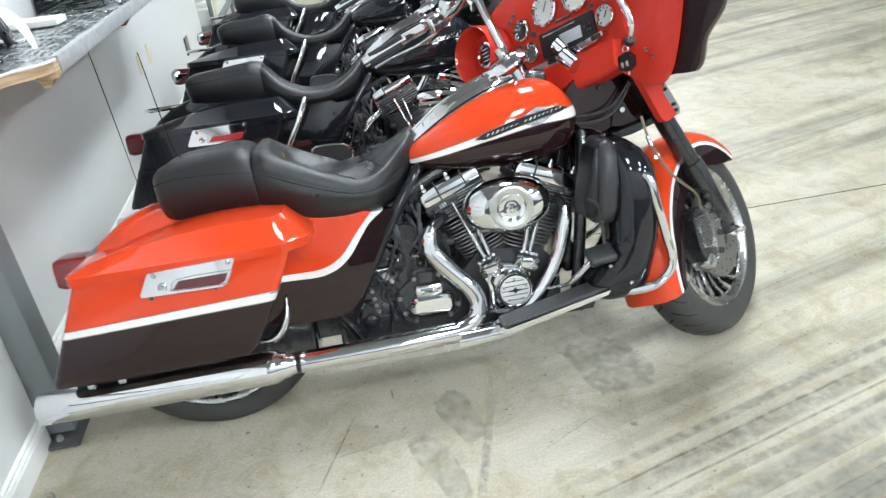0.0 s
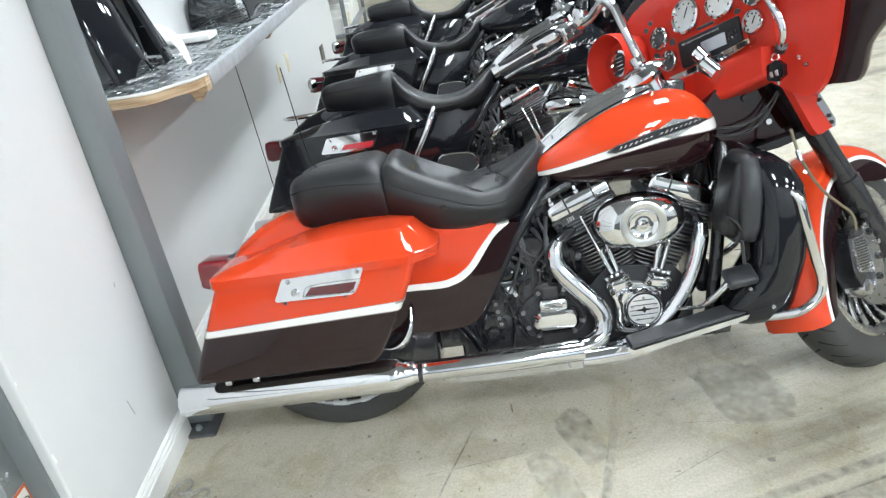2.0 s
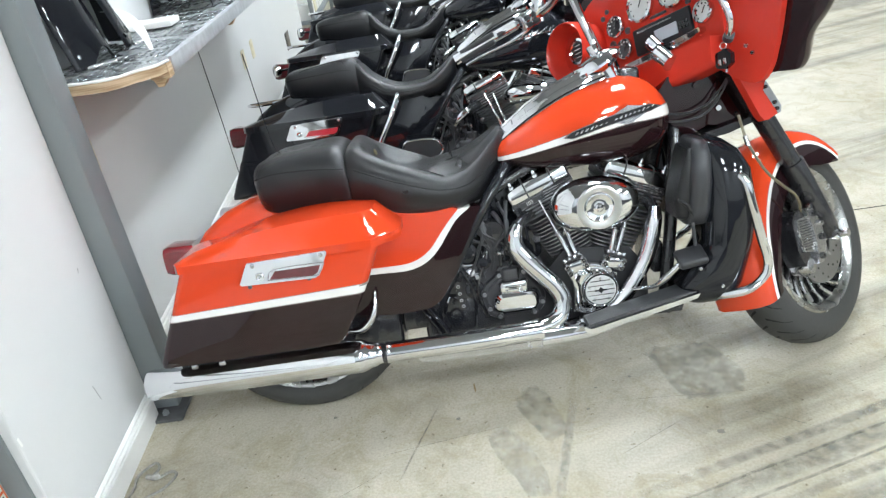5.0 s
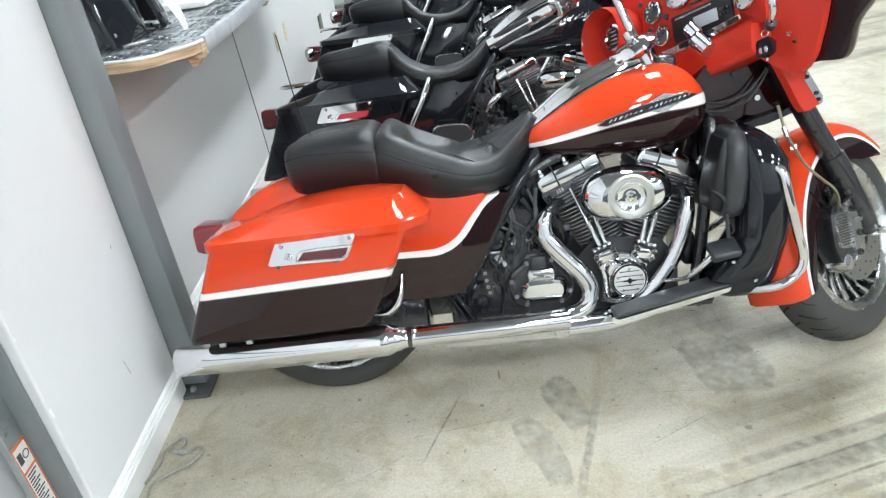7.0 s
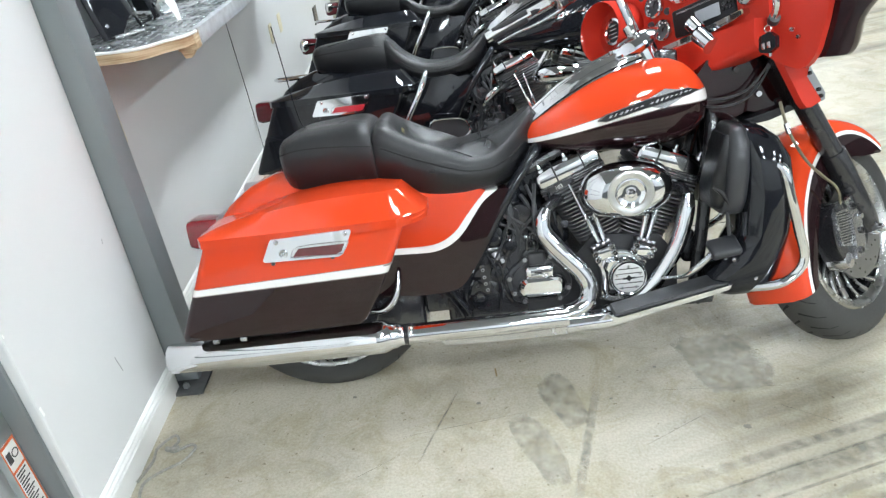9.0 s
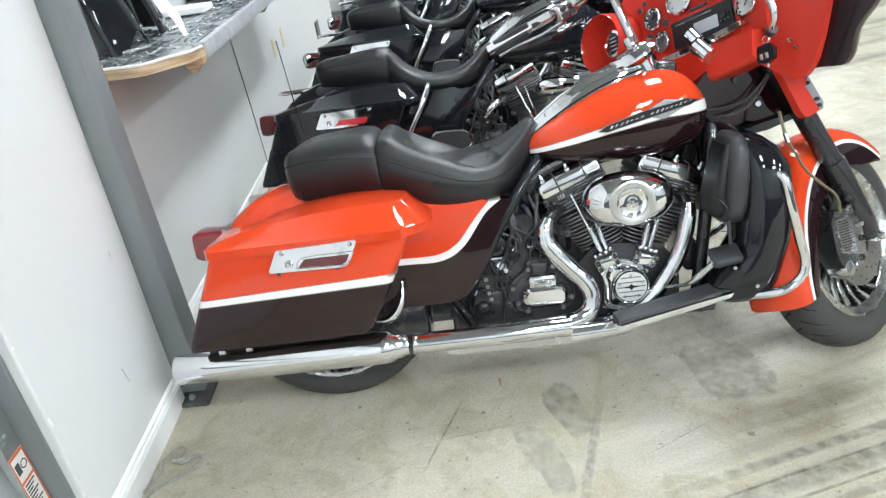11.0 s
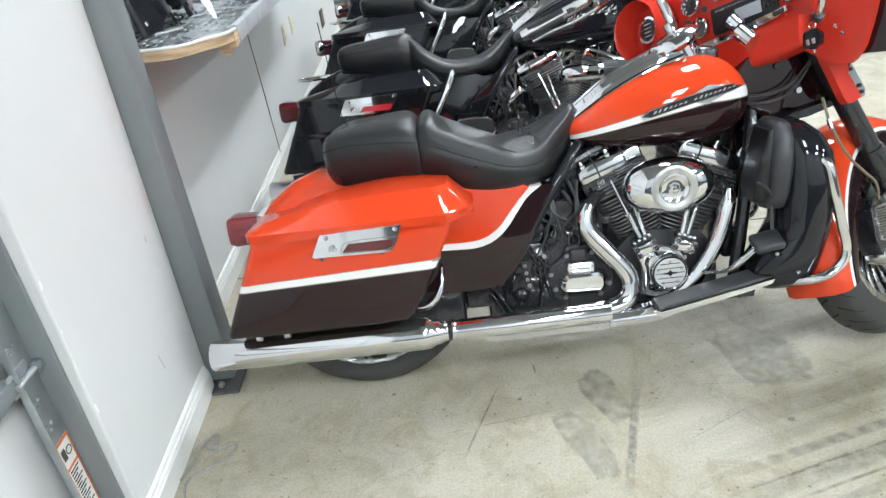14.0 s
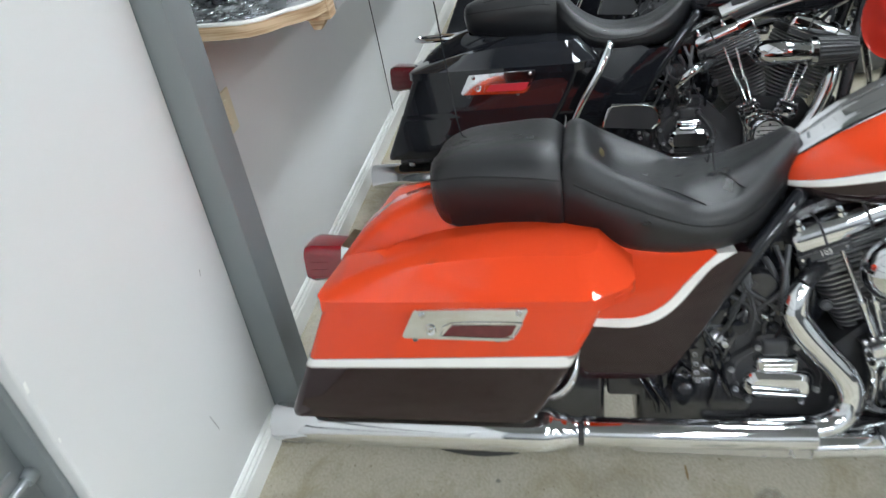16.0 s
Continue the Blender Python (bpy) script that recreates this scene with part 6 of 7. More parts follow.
    sw = part("switch_housing", block(-0.034, 0.034, -0.028, 0.022, -0.026, 0.024, 0.008, 3), M["chrome"], f, "chrome switch housing", 45, Matrix.Translation((0.868, 0.258, 1.090)) @ Matrix.Rotation(radians(24), 4, "Z") @ Matrix.Rotation(radians(-20), 4, "Y"))
    for k in range(4):
        part("switch_button", block(-0.026 + 0.028 * (k % 2), -0.004 + 0.028 * (k % 2), -0.034, -0.026, -0.020 + 0.022 * (k // 2), -0.003 + 0.022 * (k // 2), 0.004), M["plastic"], sw, "", 40, Matrix.Translation((0.868, 0.258, 1.090)) @ Matrix.Rotation(radians(24), 4, "Z") @ Matrix.Rotation(radians(-20), 4, "Y"))
    part("lever", tube([(0.90, 0.245, 1.095), (0.86, 0.255, 1.055), (0.80, 0.29, 1.025), (0.72, 0.31, 1.0), (0.66, 0.33, 0.975)], [0.010, 0.009, 0.007, 0.007, 0.008], 10, 5, flat=0.7), M["chrome"], f, "chrome clutch lever", 50)
    part("master_cylinder", lathe([(0, 0.03), (0.020, 0.030), (0.024, 0.024), (0.024, -0.02), (0.018, -0.03), (0, -0.03)], (0.905, 0.245, 1.122), (0.2, -0.2, 1), 22), M["chrome"], f, "chrome reservoir", 45)
    # dark bracketry between neck and fork, with the cables over it
    part("neck_cover", soften(plate([(1.165, 0.830), (1.20, 0.875), (1.30, 0.905), (1.40, 0.880), (1.445, 0.745), (1.42, 0.712), (1.345, 0.716), (1.312, 0.725), (1.250, 0.700), (1.20, 0.745)], -0.075, 0.075, 0), 0.020, 4), M["maroon"], f, "gloss dark neck and headlamp bracket")
    part("neck_bolt", lathe([(0, 0.008), (0.008, 0.008), (0.010, 0)], (1.340, -0.075, 0.769), (0, -1, 0), 14), M["chrome"], f)
    for nx, nz in ((1.277, 0.842), (1.425, 0.745), (1.395, 0.742)):
        part("neck_bolt", lathe([(0, 0.008), (0.008, 0.008), (0.010, 0)], (nx, -0.075, nz), (0, -1, 0), 12), M["satin"], f)
    for o in (0, 0.022):
        part("cable", tube([(1.17, -0.06, 0.752 + o), (1.24, -0.095, 0.748 + o), (1.30, -0.10, 0.765 + o), (1.345, -0.105, 0.82 + o * 0.7), (1.37, -0.11, 0.885)], 0.0030, 8, 6), M["plastic"], f, "brake and throttle cable", 50)
    part("fork_bracket", soften(plate([(1.27, 0.700), (1.43, 0.735), (1.445, 0.722), (1.36, 0.695), (1.28, 0.685)], -0.10, 0.10, 0), 0.004), M["satin"], f)


RED = {"high": M["orange"], "low": M["maroon"], "stripe": M["white"], "tank": M["two_tone"], "fender": M["two_tone"], "dash": M["dash_shaded"], "latch": M["chrome"], "reflector": M["dark_lens"], "rim": M["alloy"], "emblem": True, "tail": M["red_lens"]}
BLACK = {"high": M["black"], "low": M["black"], "stripe": M["black"], "tank": M["black"], "fender": M["black"], "dash": M["black"], "latch": M["chrome"], "reflector": M["bright_lens"], "rim": M["alloy"], "emblem": False, "tail": M["dark_lens"]}
make_bike("orange, white and dark maroon touring motorcycle on its side stand", (0, 0, 0), RED, 33.0)
make_bike("gloss black touring motorcycle with chrome guard bars", (-0.040, 1.14, 0), BLACK, 30.0, big_air=False, lowers=False, chrome_rail=True, guard_bars=True)
far_bike = make_bike("gloss black touring motorcycle with round chrome turn signals", (-0.03, 2.32, 0), BLACK, 30.0, big_air=False, lowers=False, chrome_rail=True, guard_bars=True, signals=True)
copy_thing(far_bike, Matrix.Translation((-0.03, 3.42, 0)) @ Matrix.Translation((0, 0.02, 0)) @ Matrix.Rotation(radians(-LEAN_DEG), 4, "X"))


# ---- workbench against the wall ----
BZ = 1.066
bench = thing("workbench", "wooden workbench topped with aluminium diamond plate", "workbench", None)
near_end = [(-0.629, 0.250), (-0.46, 0.236), (-0.405, 0.240), (-0.370, 0.262), (-0.340, 0.300), (-0.310, 0.322), (-0.285, 0.350), (-0.268, 0.400)]
top_shape = near_end + [(-0.268, 2.60), (-0.629, 2.60)]


def sheet(outline, z0, z1):
    bm = bmesh.new()
    a = [bm.verts.new((x, y, z0)) for x, y in outline]
    c = [bm.verts.new((x, y, z1)) for x, y in outline]
    n = len(a)
    bm.faces.new(a[::-1])
    bm.faces.new(c)
    for i in range(n):
        bm.faces.new((a[i], a[(i + 1) % n], c[(i + 1) % n], c[i]))
    return bm


part("wood_top", sheet([(x, y + 0.004) if y < 0.41 else (x - 0.004, y) for x, y in top_shape], BZ - 0.030, BZ - 0.001), M["wood"], bench, "raw cut plywood edge")
plate_part = part("diamond_plate", sheet([(x, y + 0.014) if y < 0.41 else (x, y) for x, y in top_shape], BZ, BZ + 0.005), M["tread"], bench, "aluminium diamond plate sheet")
bm = bmesh.new()
for i in range(12):
    for j in range(78):
        x, y = -0.615 + i * 0.029, 0.275 + j * 0.029
        if x > -0.36 and y < 0.40 or x > -0.285:
            continue
        m = Matrix.Translation((x, y, BZ + 0.0055)) @ Matrix.Rotation(radians(45 if (i + j) % 2 else -45), 4, "Z") @ Matrix.Diagonal((0.024, 0.0075, 0.005, 1))
        bmesh.ops.create_icosphere(bm, subdivisions=1, radius=0.5, matrix=m)
tagged(part("raised_tread", bm, M["tread"], plate_part, "", 60), kind="stuff")
part("folded_edge", block(-0.268, -0.262, 0.440, 2.60, BZ - 0.042, BZ + 0.006, 0.0015), M["edge_metal"], bench, "dented folded aluminium edge")
part("edge_lip", block(-0.284, -0.262, 0.440, 2.60, BZ + 0.0062, BZ + 0.0085, 0.0008), M["edge_metal"], bench, "bright folded lip of the sheet")
part("caulk_bead", tube([(x + 0.004, y + 0.010, BZ + 0.002) for x, y in near_end], 0.0050, 8, 3), M["trim"], bench, "cracked pale filler bead")
part("corner_block", block(-0.330, -0.266, 0.395, 0.440, BZ - 0.050, BZ - 0.002, 0.004), M["wood"], bench)
for by in (0.405, 1.42):
    part("bracket", soften(plate([(-0.335, BZ - 0.032), (-0.318, BZ - 0.075), (-0.300, BZ - 0.075), (-0.276, BZ - 0.044), (-0.276, BZ - 0.032)], by + 0.002, by + 0.034, 0), 0.003), M["wood"], bench, "wooden corner bracket")

# black body panels, trim and a white box on the bench
panel = thing("motorcycle_body_panel", "gloss black curved body panel standing on the workbench", "body panel", None)
bm = bmesh.new()
loops = []
for u in np.linspace(0, 1, 14):
    a = radians(-60 + 110 * u)
    x, y = -0.545 + 0.10 * math.cos(a), 0.56 + 0.15 * math.sin(a)
    lift = 0.05 * max(0.0, math.sin(math.pi * (u - 0.25) / 0.5)) if 0.25 < u < 0.75 else 0.0
    loops.append([Vector((x, y, BZ + 0.0105 + lift)), Vector((x - 0.03, y + 0.005, BZ + 0.14)), Vector((x - 0.07, y + 0.01, BZ + 0.28)), Vector((x - 0.10, y + 0.02, BZ + 0.34)),
                  Vector((x - 0.108, y + 0.02, BZ + 0.34)), Vector((x - 0.078, y + 0.01, BZ + 0.28)), Vector((x - 0.038, y + 0.005, BZ + 0.14)), Vector((x - 0.008, y, BZ + 0.0105 + lift))])
rings(bm, loops)
part("shell", bm, M["black"], panel, "", 50)
panel.matrix_basis = Matrix.Translation((-0.035, -0.05, 0))
for u, h in ((0.12, 0.05), (0.62, 0.10), (0.85, 0.06)):
    a = radians(-60 + 110 * u)
    part("screw", lathe([(0, 0.006), (0.006, 0.006), (0.008, 0)], (-0.545 + 0.10 * math.cos(a) - h * 0.21, 0.56 + 0.15 * math.sin(a), BZ + h), (1, 0.1, 0.2), 12), M["chrome"], panel)
part("foot_bracket", tube([(-0.47, 0.44, BZ + 0.016), (-0.40, 0.50, BZ + 0.016)], 0.006, 8, 1), M["brushed"], panel)
copy_thing(panel, Matrix.Translation((-0.055, 0.20, 0.0)) @ Matrix.Translation((-0.545, 0.56, 0)) @ Matrix.Rotation(radians(38), 4, "Z") @ Matrix.Translation((0.545, -0.56, 0)))
fender_part = thing("spare_fender", "gloss black spare front fender lying on the workbench", "fender", None)
bm = bmesh.new()
rings(bm, [[Vector((-0.485 + 0.135 * math.cos(t), 1.78 + s, BZ + 0.011 + 0.34 * math.sin(t) * (1 - 0.5 * (s / 0.45) ** 2))) for t in np.linspace(0, math.pi, 12)] + [Vector((-0.485 + 0.128 * math.cos(t), 1.78 + s, BZ + 0.011 + 0.33 * math.sin(t) * (1 - 0.5 * (s / 0.45) ** 2))) for t in np.linspace(math.pi, 0, 12)] for s in np.linspace(-0.38, 0.38, 14)])
part("shell", bm, M["black"], fender_part, "", 50)
part("stay", tube([(-0.36, 1.42, BZ + 0.018), (-0.345, 1.60, BZ + 0.05), (-0.335, 1.80, BZ + 0.02)], 0.006, 8, 4), M["chrome"], fender_part)
tagged(mesh_object("white_box", block(-0.62, -0.43, 1.03, 1.15, BZ + 0.0115, BZ + 0.034, 0.003), M["paper"]), "long white cardboard box lying on the workbench", "box")
bm = bmesh.new()
arc = spline([(-0.600, 0.86, BZ + 0.118), (-0.540, 0.83, BZ + 0.118), (-0.475, 0.77, BZ + 0.095), (-0.410, 0.67, BZ + 0.055), (-0.364, 0.580, BZ + 0.012)], 6)
wid = np.interp(np.linspace(0, 1, len(arc)), (0, 0.2, 0.7, 1), (0.020, 0.040, 0.062, 0.012))
rings(bm, [[p + Vector((0, -w * 0.5, 0)), p + Vector((0.003, w * 0.5, 0)), p + Vector((-0.003, w * 0.5, 0.002)), p + Vector((-0.006, -w * 0.5, 0.002))] for p, w in zip(arc, wid)])
tagged(mesh_object("trim_blade", bm, M["trim"], None, "", 50), "curved silver-white trim blade propped on the workbench", "trim")

# ---- wall fittings ----
def wall_plate(y, z, w=0.075, h=0.118):
    o = thing("outlet_cover", "ivory plastic outlet cover on the white wall", "outlet", Matrix.Translation((-0.63, y, z)), "ivory outlet covers")
    part("cover", block(0.0, 0.007, -w / 2, w / 2, -h / 2, h / 2, 0.003), M["ivory"], o)
    for s in (-0.022, 0.022):
        part("socket", lathe([(0, 0.010), (0.014, 0.010), (0.015, 0.006)], (0, 0, s), (1, 0, 0), 20), M["ivory"], o)
    return o


wall_plate(2.76, 0.567)
wall_plate(3.05, 0.572)
wall_plate(0.440, 0.782)
tagged(mesh_object("wall_cable", tube([(-0.627, 1.86, 1.035), (-0.624, 1.90, 0.70), (-0.626, 1.95, 0.35), (-0.622, 1.97, 0.02)], 0.0022, 8, 3), M["plastic"]), "thin black cable running down the white wall", "cable")
tagged(mesh_object("anchor_plate", block(-0.63, -0.622, 4.30, 4.46, 0.28, 0.42, 0.002), M["satin"]), "black steel plate screwed to the wall", "bracket")

M["scuff"] = material("grey_wall_scuff", (0.36, 0.36, 0.36), 0.7, 0, 0, 0.3, 60)
M["chip"] = material("bare_plaster_chip", (0.82, 0.82, 0.80), 0.8, 0, 0, 0.1, 60)
pier_ob = bpy.data.objects["wall_pier"]
for (y, z), (w, h), turn, mat in (((-0.20, 0.30), (0.0015, 0.030), 12, "scuff"), ((-0.05, 0.62), (0.0010, 0.008), -20, "scuff"), ((-0.5445, 0.44), (0.0035, 0.014), 6, "chip"), ((-0.546, 0.78), (0.003, 0.010), -8, "chip"), ((-0.546, 0.66), (0.002, 0.005), 0, "chip")):
    m = LEANING @ Matrix.Translation((-0.5462, y, z)) @ Matrix.Rotation(radians(turn), 4, "X")
    part("wall_chip" if mat == "chip" else "wall_scuff", block(0, 0.0012, -w, w, -h, h, 0.0005, 1), M[mat], pier_ob, "", None, m)

# cord lying by the baseboard
tagged(mesh_object("cord", tube([(-0.52, -0.375, 0.008), (-0.532 + 0.03, -0.30, 0.007), (-0.505, -0.245, 0.007), (-0.468, -0.200, 0.007), (-0.448, -0.225, 0.007), (-0.462, -0.258, 0.007), (-0.44, -0.272, 0.012), (-0.405, -0.245, 0.007), (-0.385, -0.262, 0.007), (-0.41, -0.31, 0.007), (-0.465, -0.345, 0.007), (-0.50, -0.385, 0.007), (-0.49, -0.45, 0.007)], 0.0042, 10, 8), M["rope"], None, "", 60), "grey braided cord lying in loops on the concrete", "cord")
bm = tube([(-0.47, -0.262, 0.016), (-0.452, -0.268, 0.017), (-0.432, -0.262, 0.015)], 0.008, 10, 4)
tagged(mesh_object("cord_knot", bm, M["rope"], None, "", 60), "knot of grey braided cord on the concrete", "cord")

# ---- roll-up door at the pier's edge ----
jamb = thing("door_jamb", "grey steel roll-up door jamb beside the pier", "door jamb", None, kind="structure")
part("angle_leg", block(-0.640, -0.566, -0.566, -0.553, 0, 3.2, 0.002), M["steel_grey"], jamb)
track = part("track", block(-0.622, -0.616, -0.642, -0.5665, 0, 3.2, 0.0015), M["galv"], jamb, "galvanised door track")
part("track_lip", block(-0.618, -0.600, -0.6445, -0.6425, 0, 3.2, 0.0008), M["galv"], track)
M["rusty_red"] = material("red_primer", (0.24, 0.10, 0.095), 0.6, 0, 0, 0.3, 40)
rnd = random.Random(4)
for z in np.arange(0.44, 1.9, 0.072):
    cy = -0.605 + rnd.uniform(-0.014, 0.014)
    for oy, oz in ((0, 0), (0.011, 0.014), (-0.010, 0.016)):
        part("track_bolt", lathe([(0, 0.005), (0.004, 0.005), (0.006, 0.002), (0.006, 0)], (-0.616, cy + oy, z + oz), (1, 0, 0), 8), M["galv"], track)
part("door_bracket", block(-0.612, -0.590, -0.650, -0.572, 0.845, 0.925, 0.004), M["rusty_red"], track, "red-brown primed bracket")
lab = part("warning_label", block(-0.6155, -0.6148, -0.628, -0.572, 0.16, 0.40), M["paper"], track, "white and orange warning label with unreadable text", None)
for z0, z1 in ((0.392, 0.400), (0.318, 0.325), (0.16, 0.166)):
    part("label_band", block(-0.6147, -0.6143, -0.628, -0.572, z0, z1), M["label_orange"], lab, "", None)
for y0, y1 in ((-0.628, -0.624), (-0.576, -0.572)):
    part("label_edge", block(-0.6147, -0.6143, y0, y1, 0.166, 0.392), M["label_orange"], lab, "", None)
for k in range(15):
    z = 0.310 - k * 0.0092
    part("text_bar", block(-0.6147, -0.6143, -0.620, -0.582 - 0.008 * (k % 3), z - 0.0022, z + 0.0022), M["ink"], lab, "", None)
part("pictogram", lathe([(0.012, 0.0), (0.012, 0.0006), (0.009, 0.0006), (0.009, 0.0)], (-0.6147, -0.590, 0.360), (1, 0, 0), 20, closed_profile=True), M["ink"], lab)
part("pictogram", block(-0.6147, -0.6143, -0.620, -0.604, 0.345, 0.376), M["ink"], lab, "", None)
jamb.matrix_basis = LEANING
door = thing("roll_up_door", "white sectional roll-up door, closed", "garage door", None, kind="structure")
for k in range(7):
    z0 = 0.01 + 0.53 * k
    part("door_panel", block(-0.69, -0.655, -4.2, -0.575, z0, z0 + 0.524, 0.006), M["wall"], door)
for z in (0.60, 1.13):
    strut = part("strut", block(-0.652, -0.610, -4.2, -0.645, z - 0.020, z + 0.018, 0.003), M["steel_grey"], door, "grey steel door strut")
    part("roller_shaft", tube([(-0.605, -0.655, z - 0.005), (-0.605, -0.565, z - 0.005)], 0.0075, 12, 1), M["galv"], strut)
    part("hinge_plate", block(-0.618, -0.611, -0.665, -0.590, z - 0.028, z + 0.026, 0.002), M["galv"], strut)
    part("roller", lathe([(0, 0.010), (0.012, 0.010), (0.014, 0.005), (0.014, -0.005), (0.012, -0.010), (0, -0.010)], (-0.605, -0.575, z - 0.005), (0, 1, 0), 20), M["steel_grey"], strut)
door.matrix_basis = LEANING
structure("wall_above_door", block(-0.75, -0.60, -4.2, -0.56, 3.2, TOP), M["wall"], "white wall above the roll-up door", "wall")
structure("wall_beside_door", block(-0.75, -0.60, NEAR_Y, -4.2, 0, TOP), M["wall"], "white wall beside the roll-up door", "wall")

# ---- shelf with boxes beyond the wall's end ----
shelf = thing("storage_shelf", "grey steel storage shelf with parts boxes", "shelf", None)
for sy in (5.6, 7.4):
    for sx in (-0.95, -0.55):
        part("upright", block(sx - 0.02, sx + 0.02, sy - 0.02, sy + 0.02, 0, 2.2, 0.003), M["steel_grey"], shelf)
for sz in (0.25, 0.75, 1.25, 1.75):
    part("shelf_board", block(-0.97, -0.53, 5.58, 7.42, sz, sz + 0.03, 0.003), M["steel_grey"], shelf)
rnd = random.Random(7)
for sz in (0.28, 0.78, 1.28):
    y = 5.65
    while y < 7.2:
        w, h = rnd.uniform(0.12, 0.28), rnd.uniform(0.12, 0.32)
        tagged(mesh_object("parts_box", block(-0.92, -0.58, y, y + w, sz, sz + h, 0.004), M[rnd.choice(("paper", "wood", "label_orange", "ivory"))]), "cardboard parts box on the storage shelf", "box", "parts boxes")
        y += w + rnd.uniform(0.02, 0.08)

# ---- marks on the floor ----
structure("floor_joint", block(-2.2, FAR_X, 0.736, 0.742, 0.0, 0.0006), M["groove"], "narrow saw-cut joint in the concrete", "floor joint")


def faded_sheet(name, rows, closed, color, label, category, group):
    """A thin patch on the slab, from rows of (points, strength); the strength thins it towards its edges."""
    bm = bmesh.new()
    fade = bm.verts.layers.float.new("fade")
    made = []
    for pts, strength in rows:
        made.append([bm.verts.new((x, y, 0.0014)) for x, y in pts])
        for i, v in enumerate(made[-1]):
            ends = 1.0 if closed else min(1.0, 5.0 * i / (len(pts) - 1), 5.0 * (len(pts) - 1 - i) / (len(pts) - 1))
            v[fade] = strength * ends
    n = len(made[0])
    for p, q in zip(made, made[1:]):
        for i in range(n if closed else n - 1):
            bm.faces.new((p[i], p[(i + 1) % n], q[(i + 1) % n], q[i]))
    if closed:
        bm.faces.new(made[-1])
    return tagged(mesh_object(name, bm, color, None, "", None), label, category, group)


def stain(name, x, y, sx, sy, turn, color, label, seed):
    """A thin irregular patch lying on the slab."""
    r = random.Random(seed)
    ph = [r.uniform(0, 6.28) for _ in range(6)]
    c, s = math.cos(radians(turn)), math.sin(radians(turn))
    rows = []
    for k, strength in ((1.0, 0.0), (0.93, 0.62), (0.84, 0.85), (0.55, 0.72)):
        pts = []
        for a in (2 * math.pi * j / 72 for j in range(72)):
            px = k * sx * math.copysign(abs(math.cos(a)) ** 0.6, math.cos(a)) * (1 + 0.10 * math.sin(3 * a + ph[0]) + 0.05 * math.sin(7 * a + ph[1]) + 0.025 * math.sin(17 * a + ph[4]))
            py = k * sy * math.copysign(abs(math.sin(a)) ** 0.6, math.sin(a)) * (1 + 0.12 * math.sin(2 * a + ph[2]) + 0.04 * math.sin(9 * a + ph[3]) + 0.02 * math.sin(21 * a + ph[5]))
            pts.append((x + c * px - s * py, y + s * px + c * py))
        rows.append((pts, strength))
    return faded_sheet(name, rows, True, color, label, "floor stain", "stains on the concrete")


M["tyre_mark"] = material("rubber_streak", (0.29, 0.28, 0.245), 0.6, 0, 0, 0.2, 40)
M["stain"] = material("dull_concrete_stain", (0.385, 0.372, 0.318), 0.5, 0, 0, 0.22, 40, 0.1, 90)
for stain_mat in (M["stain"], M["tyre_mark"]):
    nt = stain_mat.node_tree
    ragged, spread, place = nt.nodes.new("ShaderNodeTexNoise"), nt.nodes.new("ShaderNodeMapRange"), nt.nodes.new("ShaderNodeTexCoord")
    ragged.inputs["Scale"].default_value, ragged.inputs["Detail"].default_value = 28, 12
    spread.inputs["From Min"].default_value, spread.inputs["From Max"].default_value = 0.30, 0.70
    spread.inputs["To Min"].default_value, spread.inputs["To Max"].default_value = 0.10, 0.62
    nt.links.new(place.outputs["Object"], ragged.inputs["Vector"])
    nt.links.new(ragged.outputs["Fac"], spread.inputs["Value"])
    fade_in, both = nt.nodes.new("ShaderNodeAttribute"), nt.nodes.new("ShaderNodeMath")
    fade_in.attribute_name, both.operation = "fade", "MULTIPLY"
    nt.links.new(spread.outputs["Result"], both.inputs[0])
    nt.links.new(fade_in.outputs["Fac"], both.inputs[1])
    nt.links.new(both.outputs["Value"], nt.nodes["Principled BSDF"].inputs["Alpha"])
M["drip"] = material("ochre_drip", (0.26, 0.18, 0.08), 0.5)
M["stain_dark"] = material("dark_rubber_mark", (0.22, 0.21, 0.18), 0.6, 0, 0, 0.4, 30)

stain("floor_stain", 0.627, -0.385, 0.050, 0.130, 20, M["stain"], "dull grey cleaner stain on the concrete", 1)
stain("floor_stain", 0.722, -0.208, 0.053, 0.126, 17, M["stain"], "dull grey cleaner stain on the concrete", 2)
stain("floor_stain", 1.225, -0.105, 0.115, 0.155, 12, M["stain"], "broad grey oil stain on the concrete", 3)
for sx, sy, sr, sd in ((0.469, -0.184, 0.0065, 5), (1.197, -0.381, 0.010, 6), (0.081, -0.101, 0.006, 7), (0.86, -0.22, 0.005, 8), (0.905, -0.13, 0.004, 9), (1.02, -0.10, 0.005, 10)):
    stain("floor_spot", sx, sy, sr, sr * 0.8, 0, M["stain_dark"], "small dark spot on the concrete", sd)
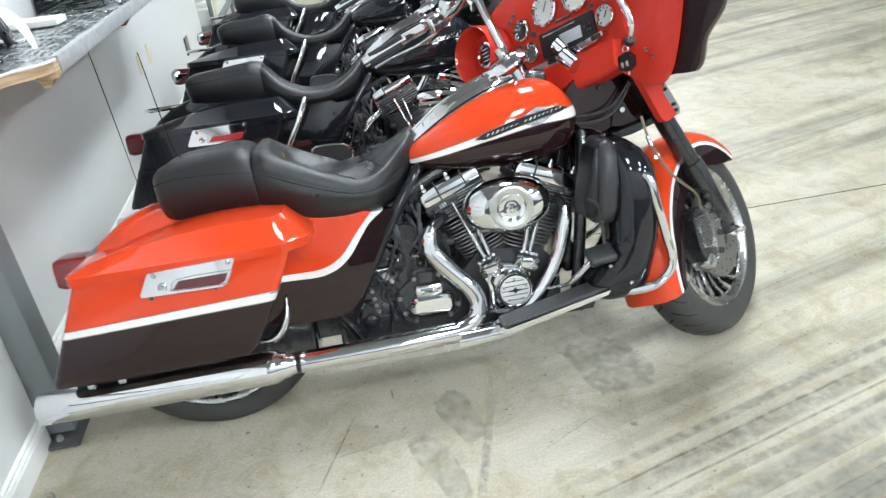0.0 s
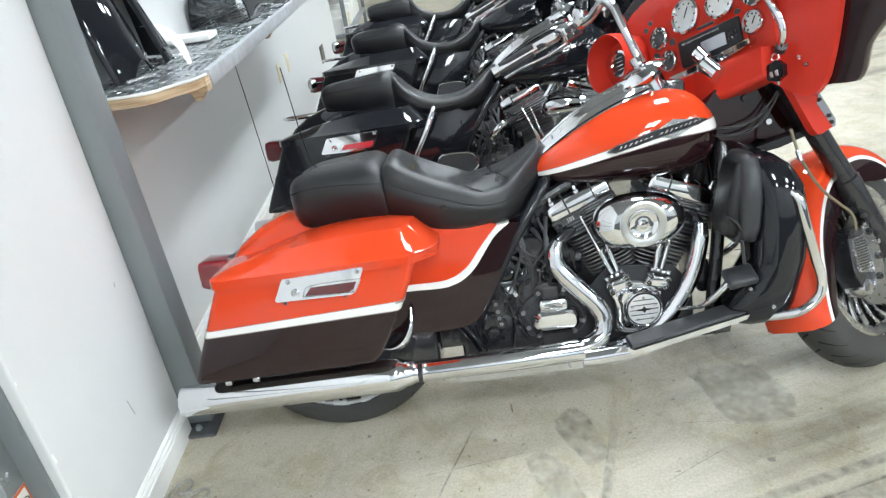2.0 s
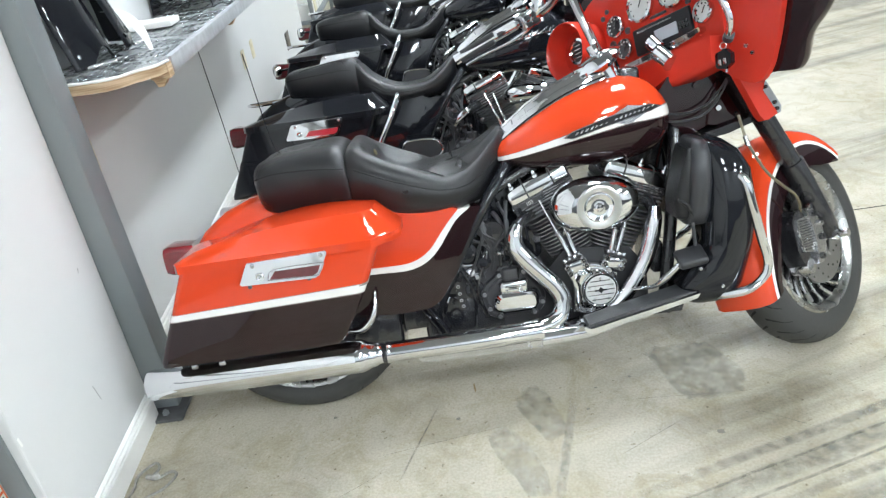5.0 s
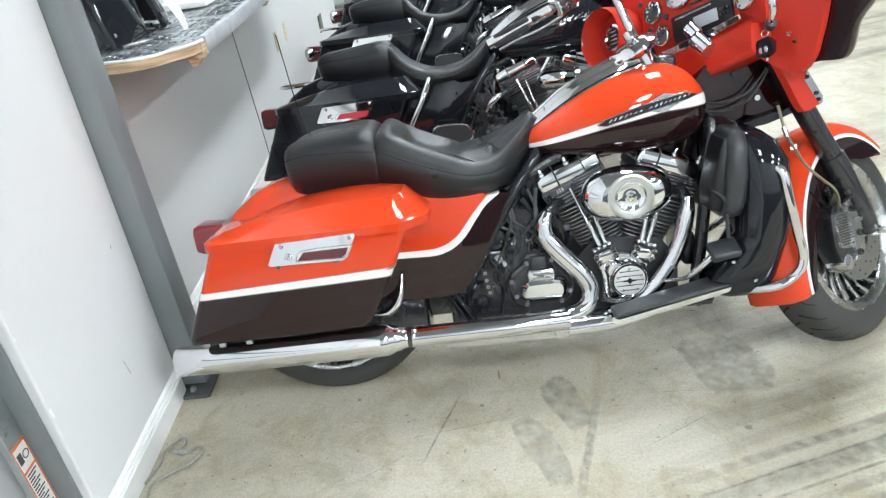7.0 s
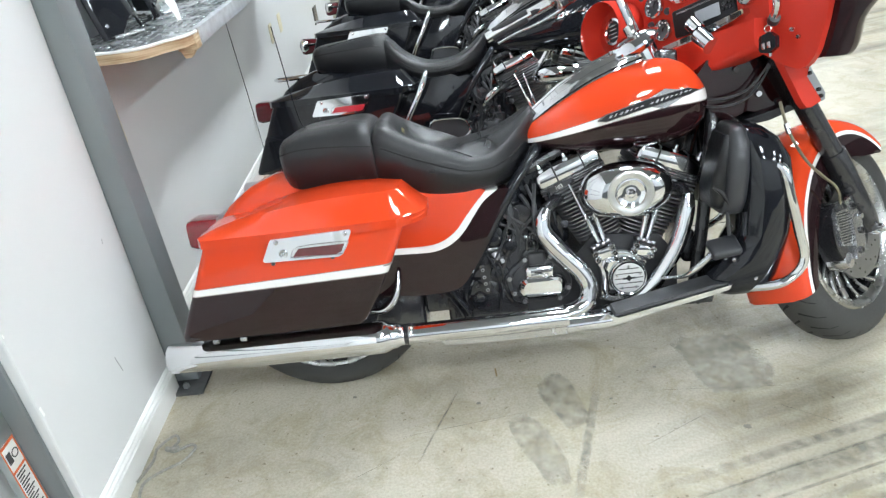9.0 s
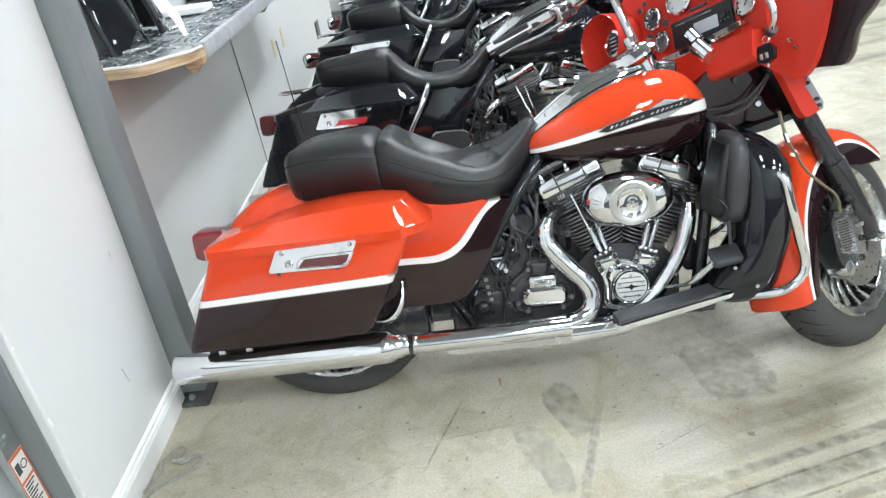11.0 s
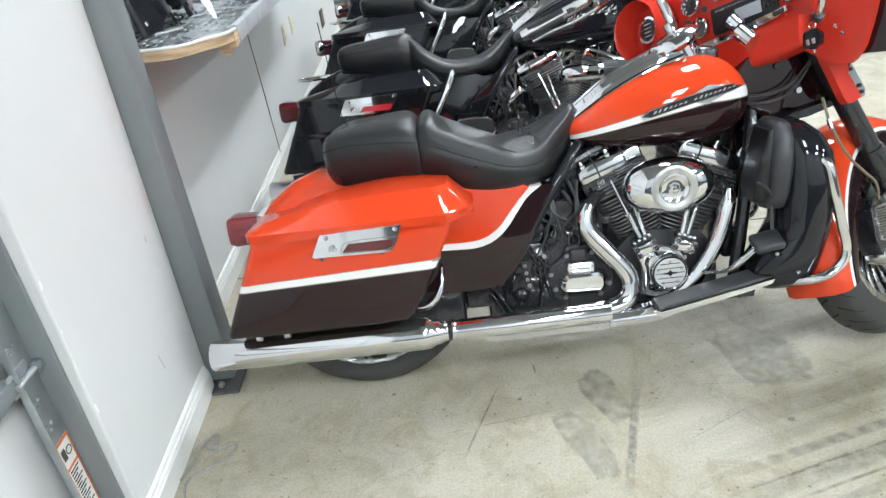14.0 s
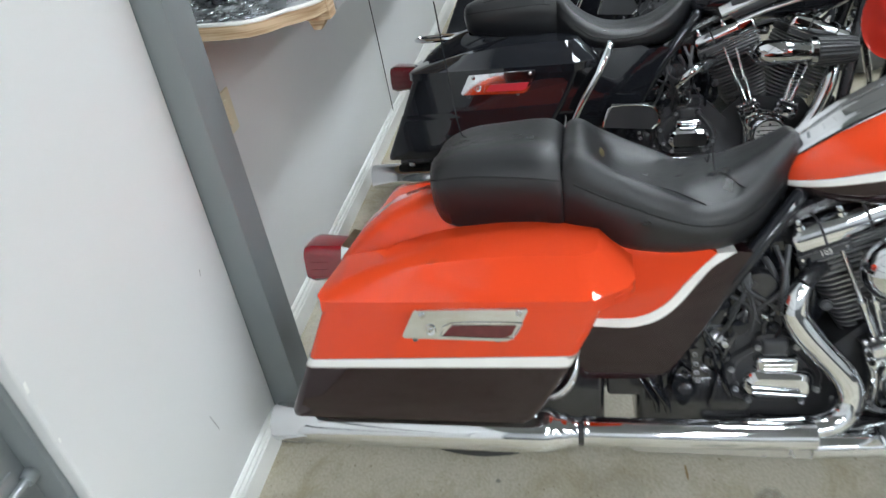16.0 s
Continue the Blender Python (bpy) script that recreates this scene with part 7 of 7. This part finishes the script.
stain("paint_drip", 0.532, -0.050, 0.0028, 0.020, 4, M["drip"], "dried ochre drip on the concrete", 11)


def streak(x0, y0, x1, y1, w, mat, label, seed):
    a, d = Vector((x0, y0)), Vector((x1 - x0, y1 - y0))
    r = random.Random(seed)
    n = Vector((-d.y, d.x)).normalized()
    wob = [r.uniform(-0.10, 0.10) for _ in range(18)]
    rows = []
    for side, strength in ((-0.62, 0.0), (-0.36, 0.9), (0.0, 1.0), (0.36, 0.9), (0.62, 0.0)):
        rows.append(([tuple(a + d * f + n * w * (side + wob[i])) for i, f in enumerate(np.linspace(0, 1, 18))], strength))
    return faded_sheet("tyre_mark", rows, False, mat, label, "tyre mark", "marks on the concrete")


streak(0.830, -0.160, 0.698, -0.580, 0.024, M["stain"], "straight grey tyre mark on the concrete", 1)
streak(0.412, -0.110, 0.283, -0.410, 0.006, M["stain"], "thin grey scratch on the concrete", 2)
rnd = random.Random(31)
for k, (drop, width) in enumerate(((0.0, 0.030), (0.060, 0.058), (0.125, 0.026), (0.170, 0.062), (0.250, 0.030), (0.300, 0.070), (0.400, 0.040))):
    y = -0.590 - drop
    start = 0.86 + 0.9 * drop + rnd.uniform(-0.05, 0.08)
    streak(start, y, 3.3, y + (3.3 - start) * (0.262 + 0.010 * drop), width, M["tyre_mark"], "long soft grey tyre streak on the concrete", 20 + k)
for k in range(7):
    y = -0.60 - 0.058 * k - 0.02 * rnd.random()
    start = 0.95 + 0.08 * k + rnd.uniform(-0.06, 0.2)
    end = start + rnd.uniform(0.5, 1.4)
    streak(start, y, end, y + (end - start) * 0.265, rnd.choice((0.004, 0.006, 0.009)), M["tyre_mark"], "thin dark tyre line on the concrete", 40 + k)
for x0, y0, x1, y1, w in ((0.20, -0.30, 0.62, -0.24, 0.002), (0.90, -0.42, 1.12, -0.31, 0.002), (0.10, -0.44, 0.24, -0.36, 0.0016), (1.30, -0.30, 1.46, -0.42, 0.002), (0.95, -0.20, 1.40, -0.24, 0.0018)):
    streak(x0, y0, x1, y1, w, M["tyre_mark"], "fine scratch in the polished concrete", int(1000 * x0))
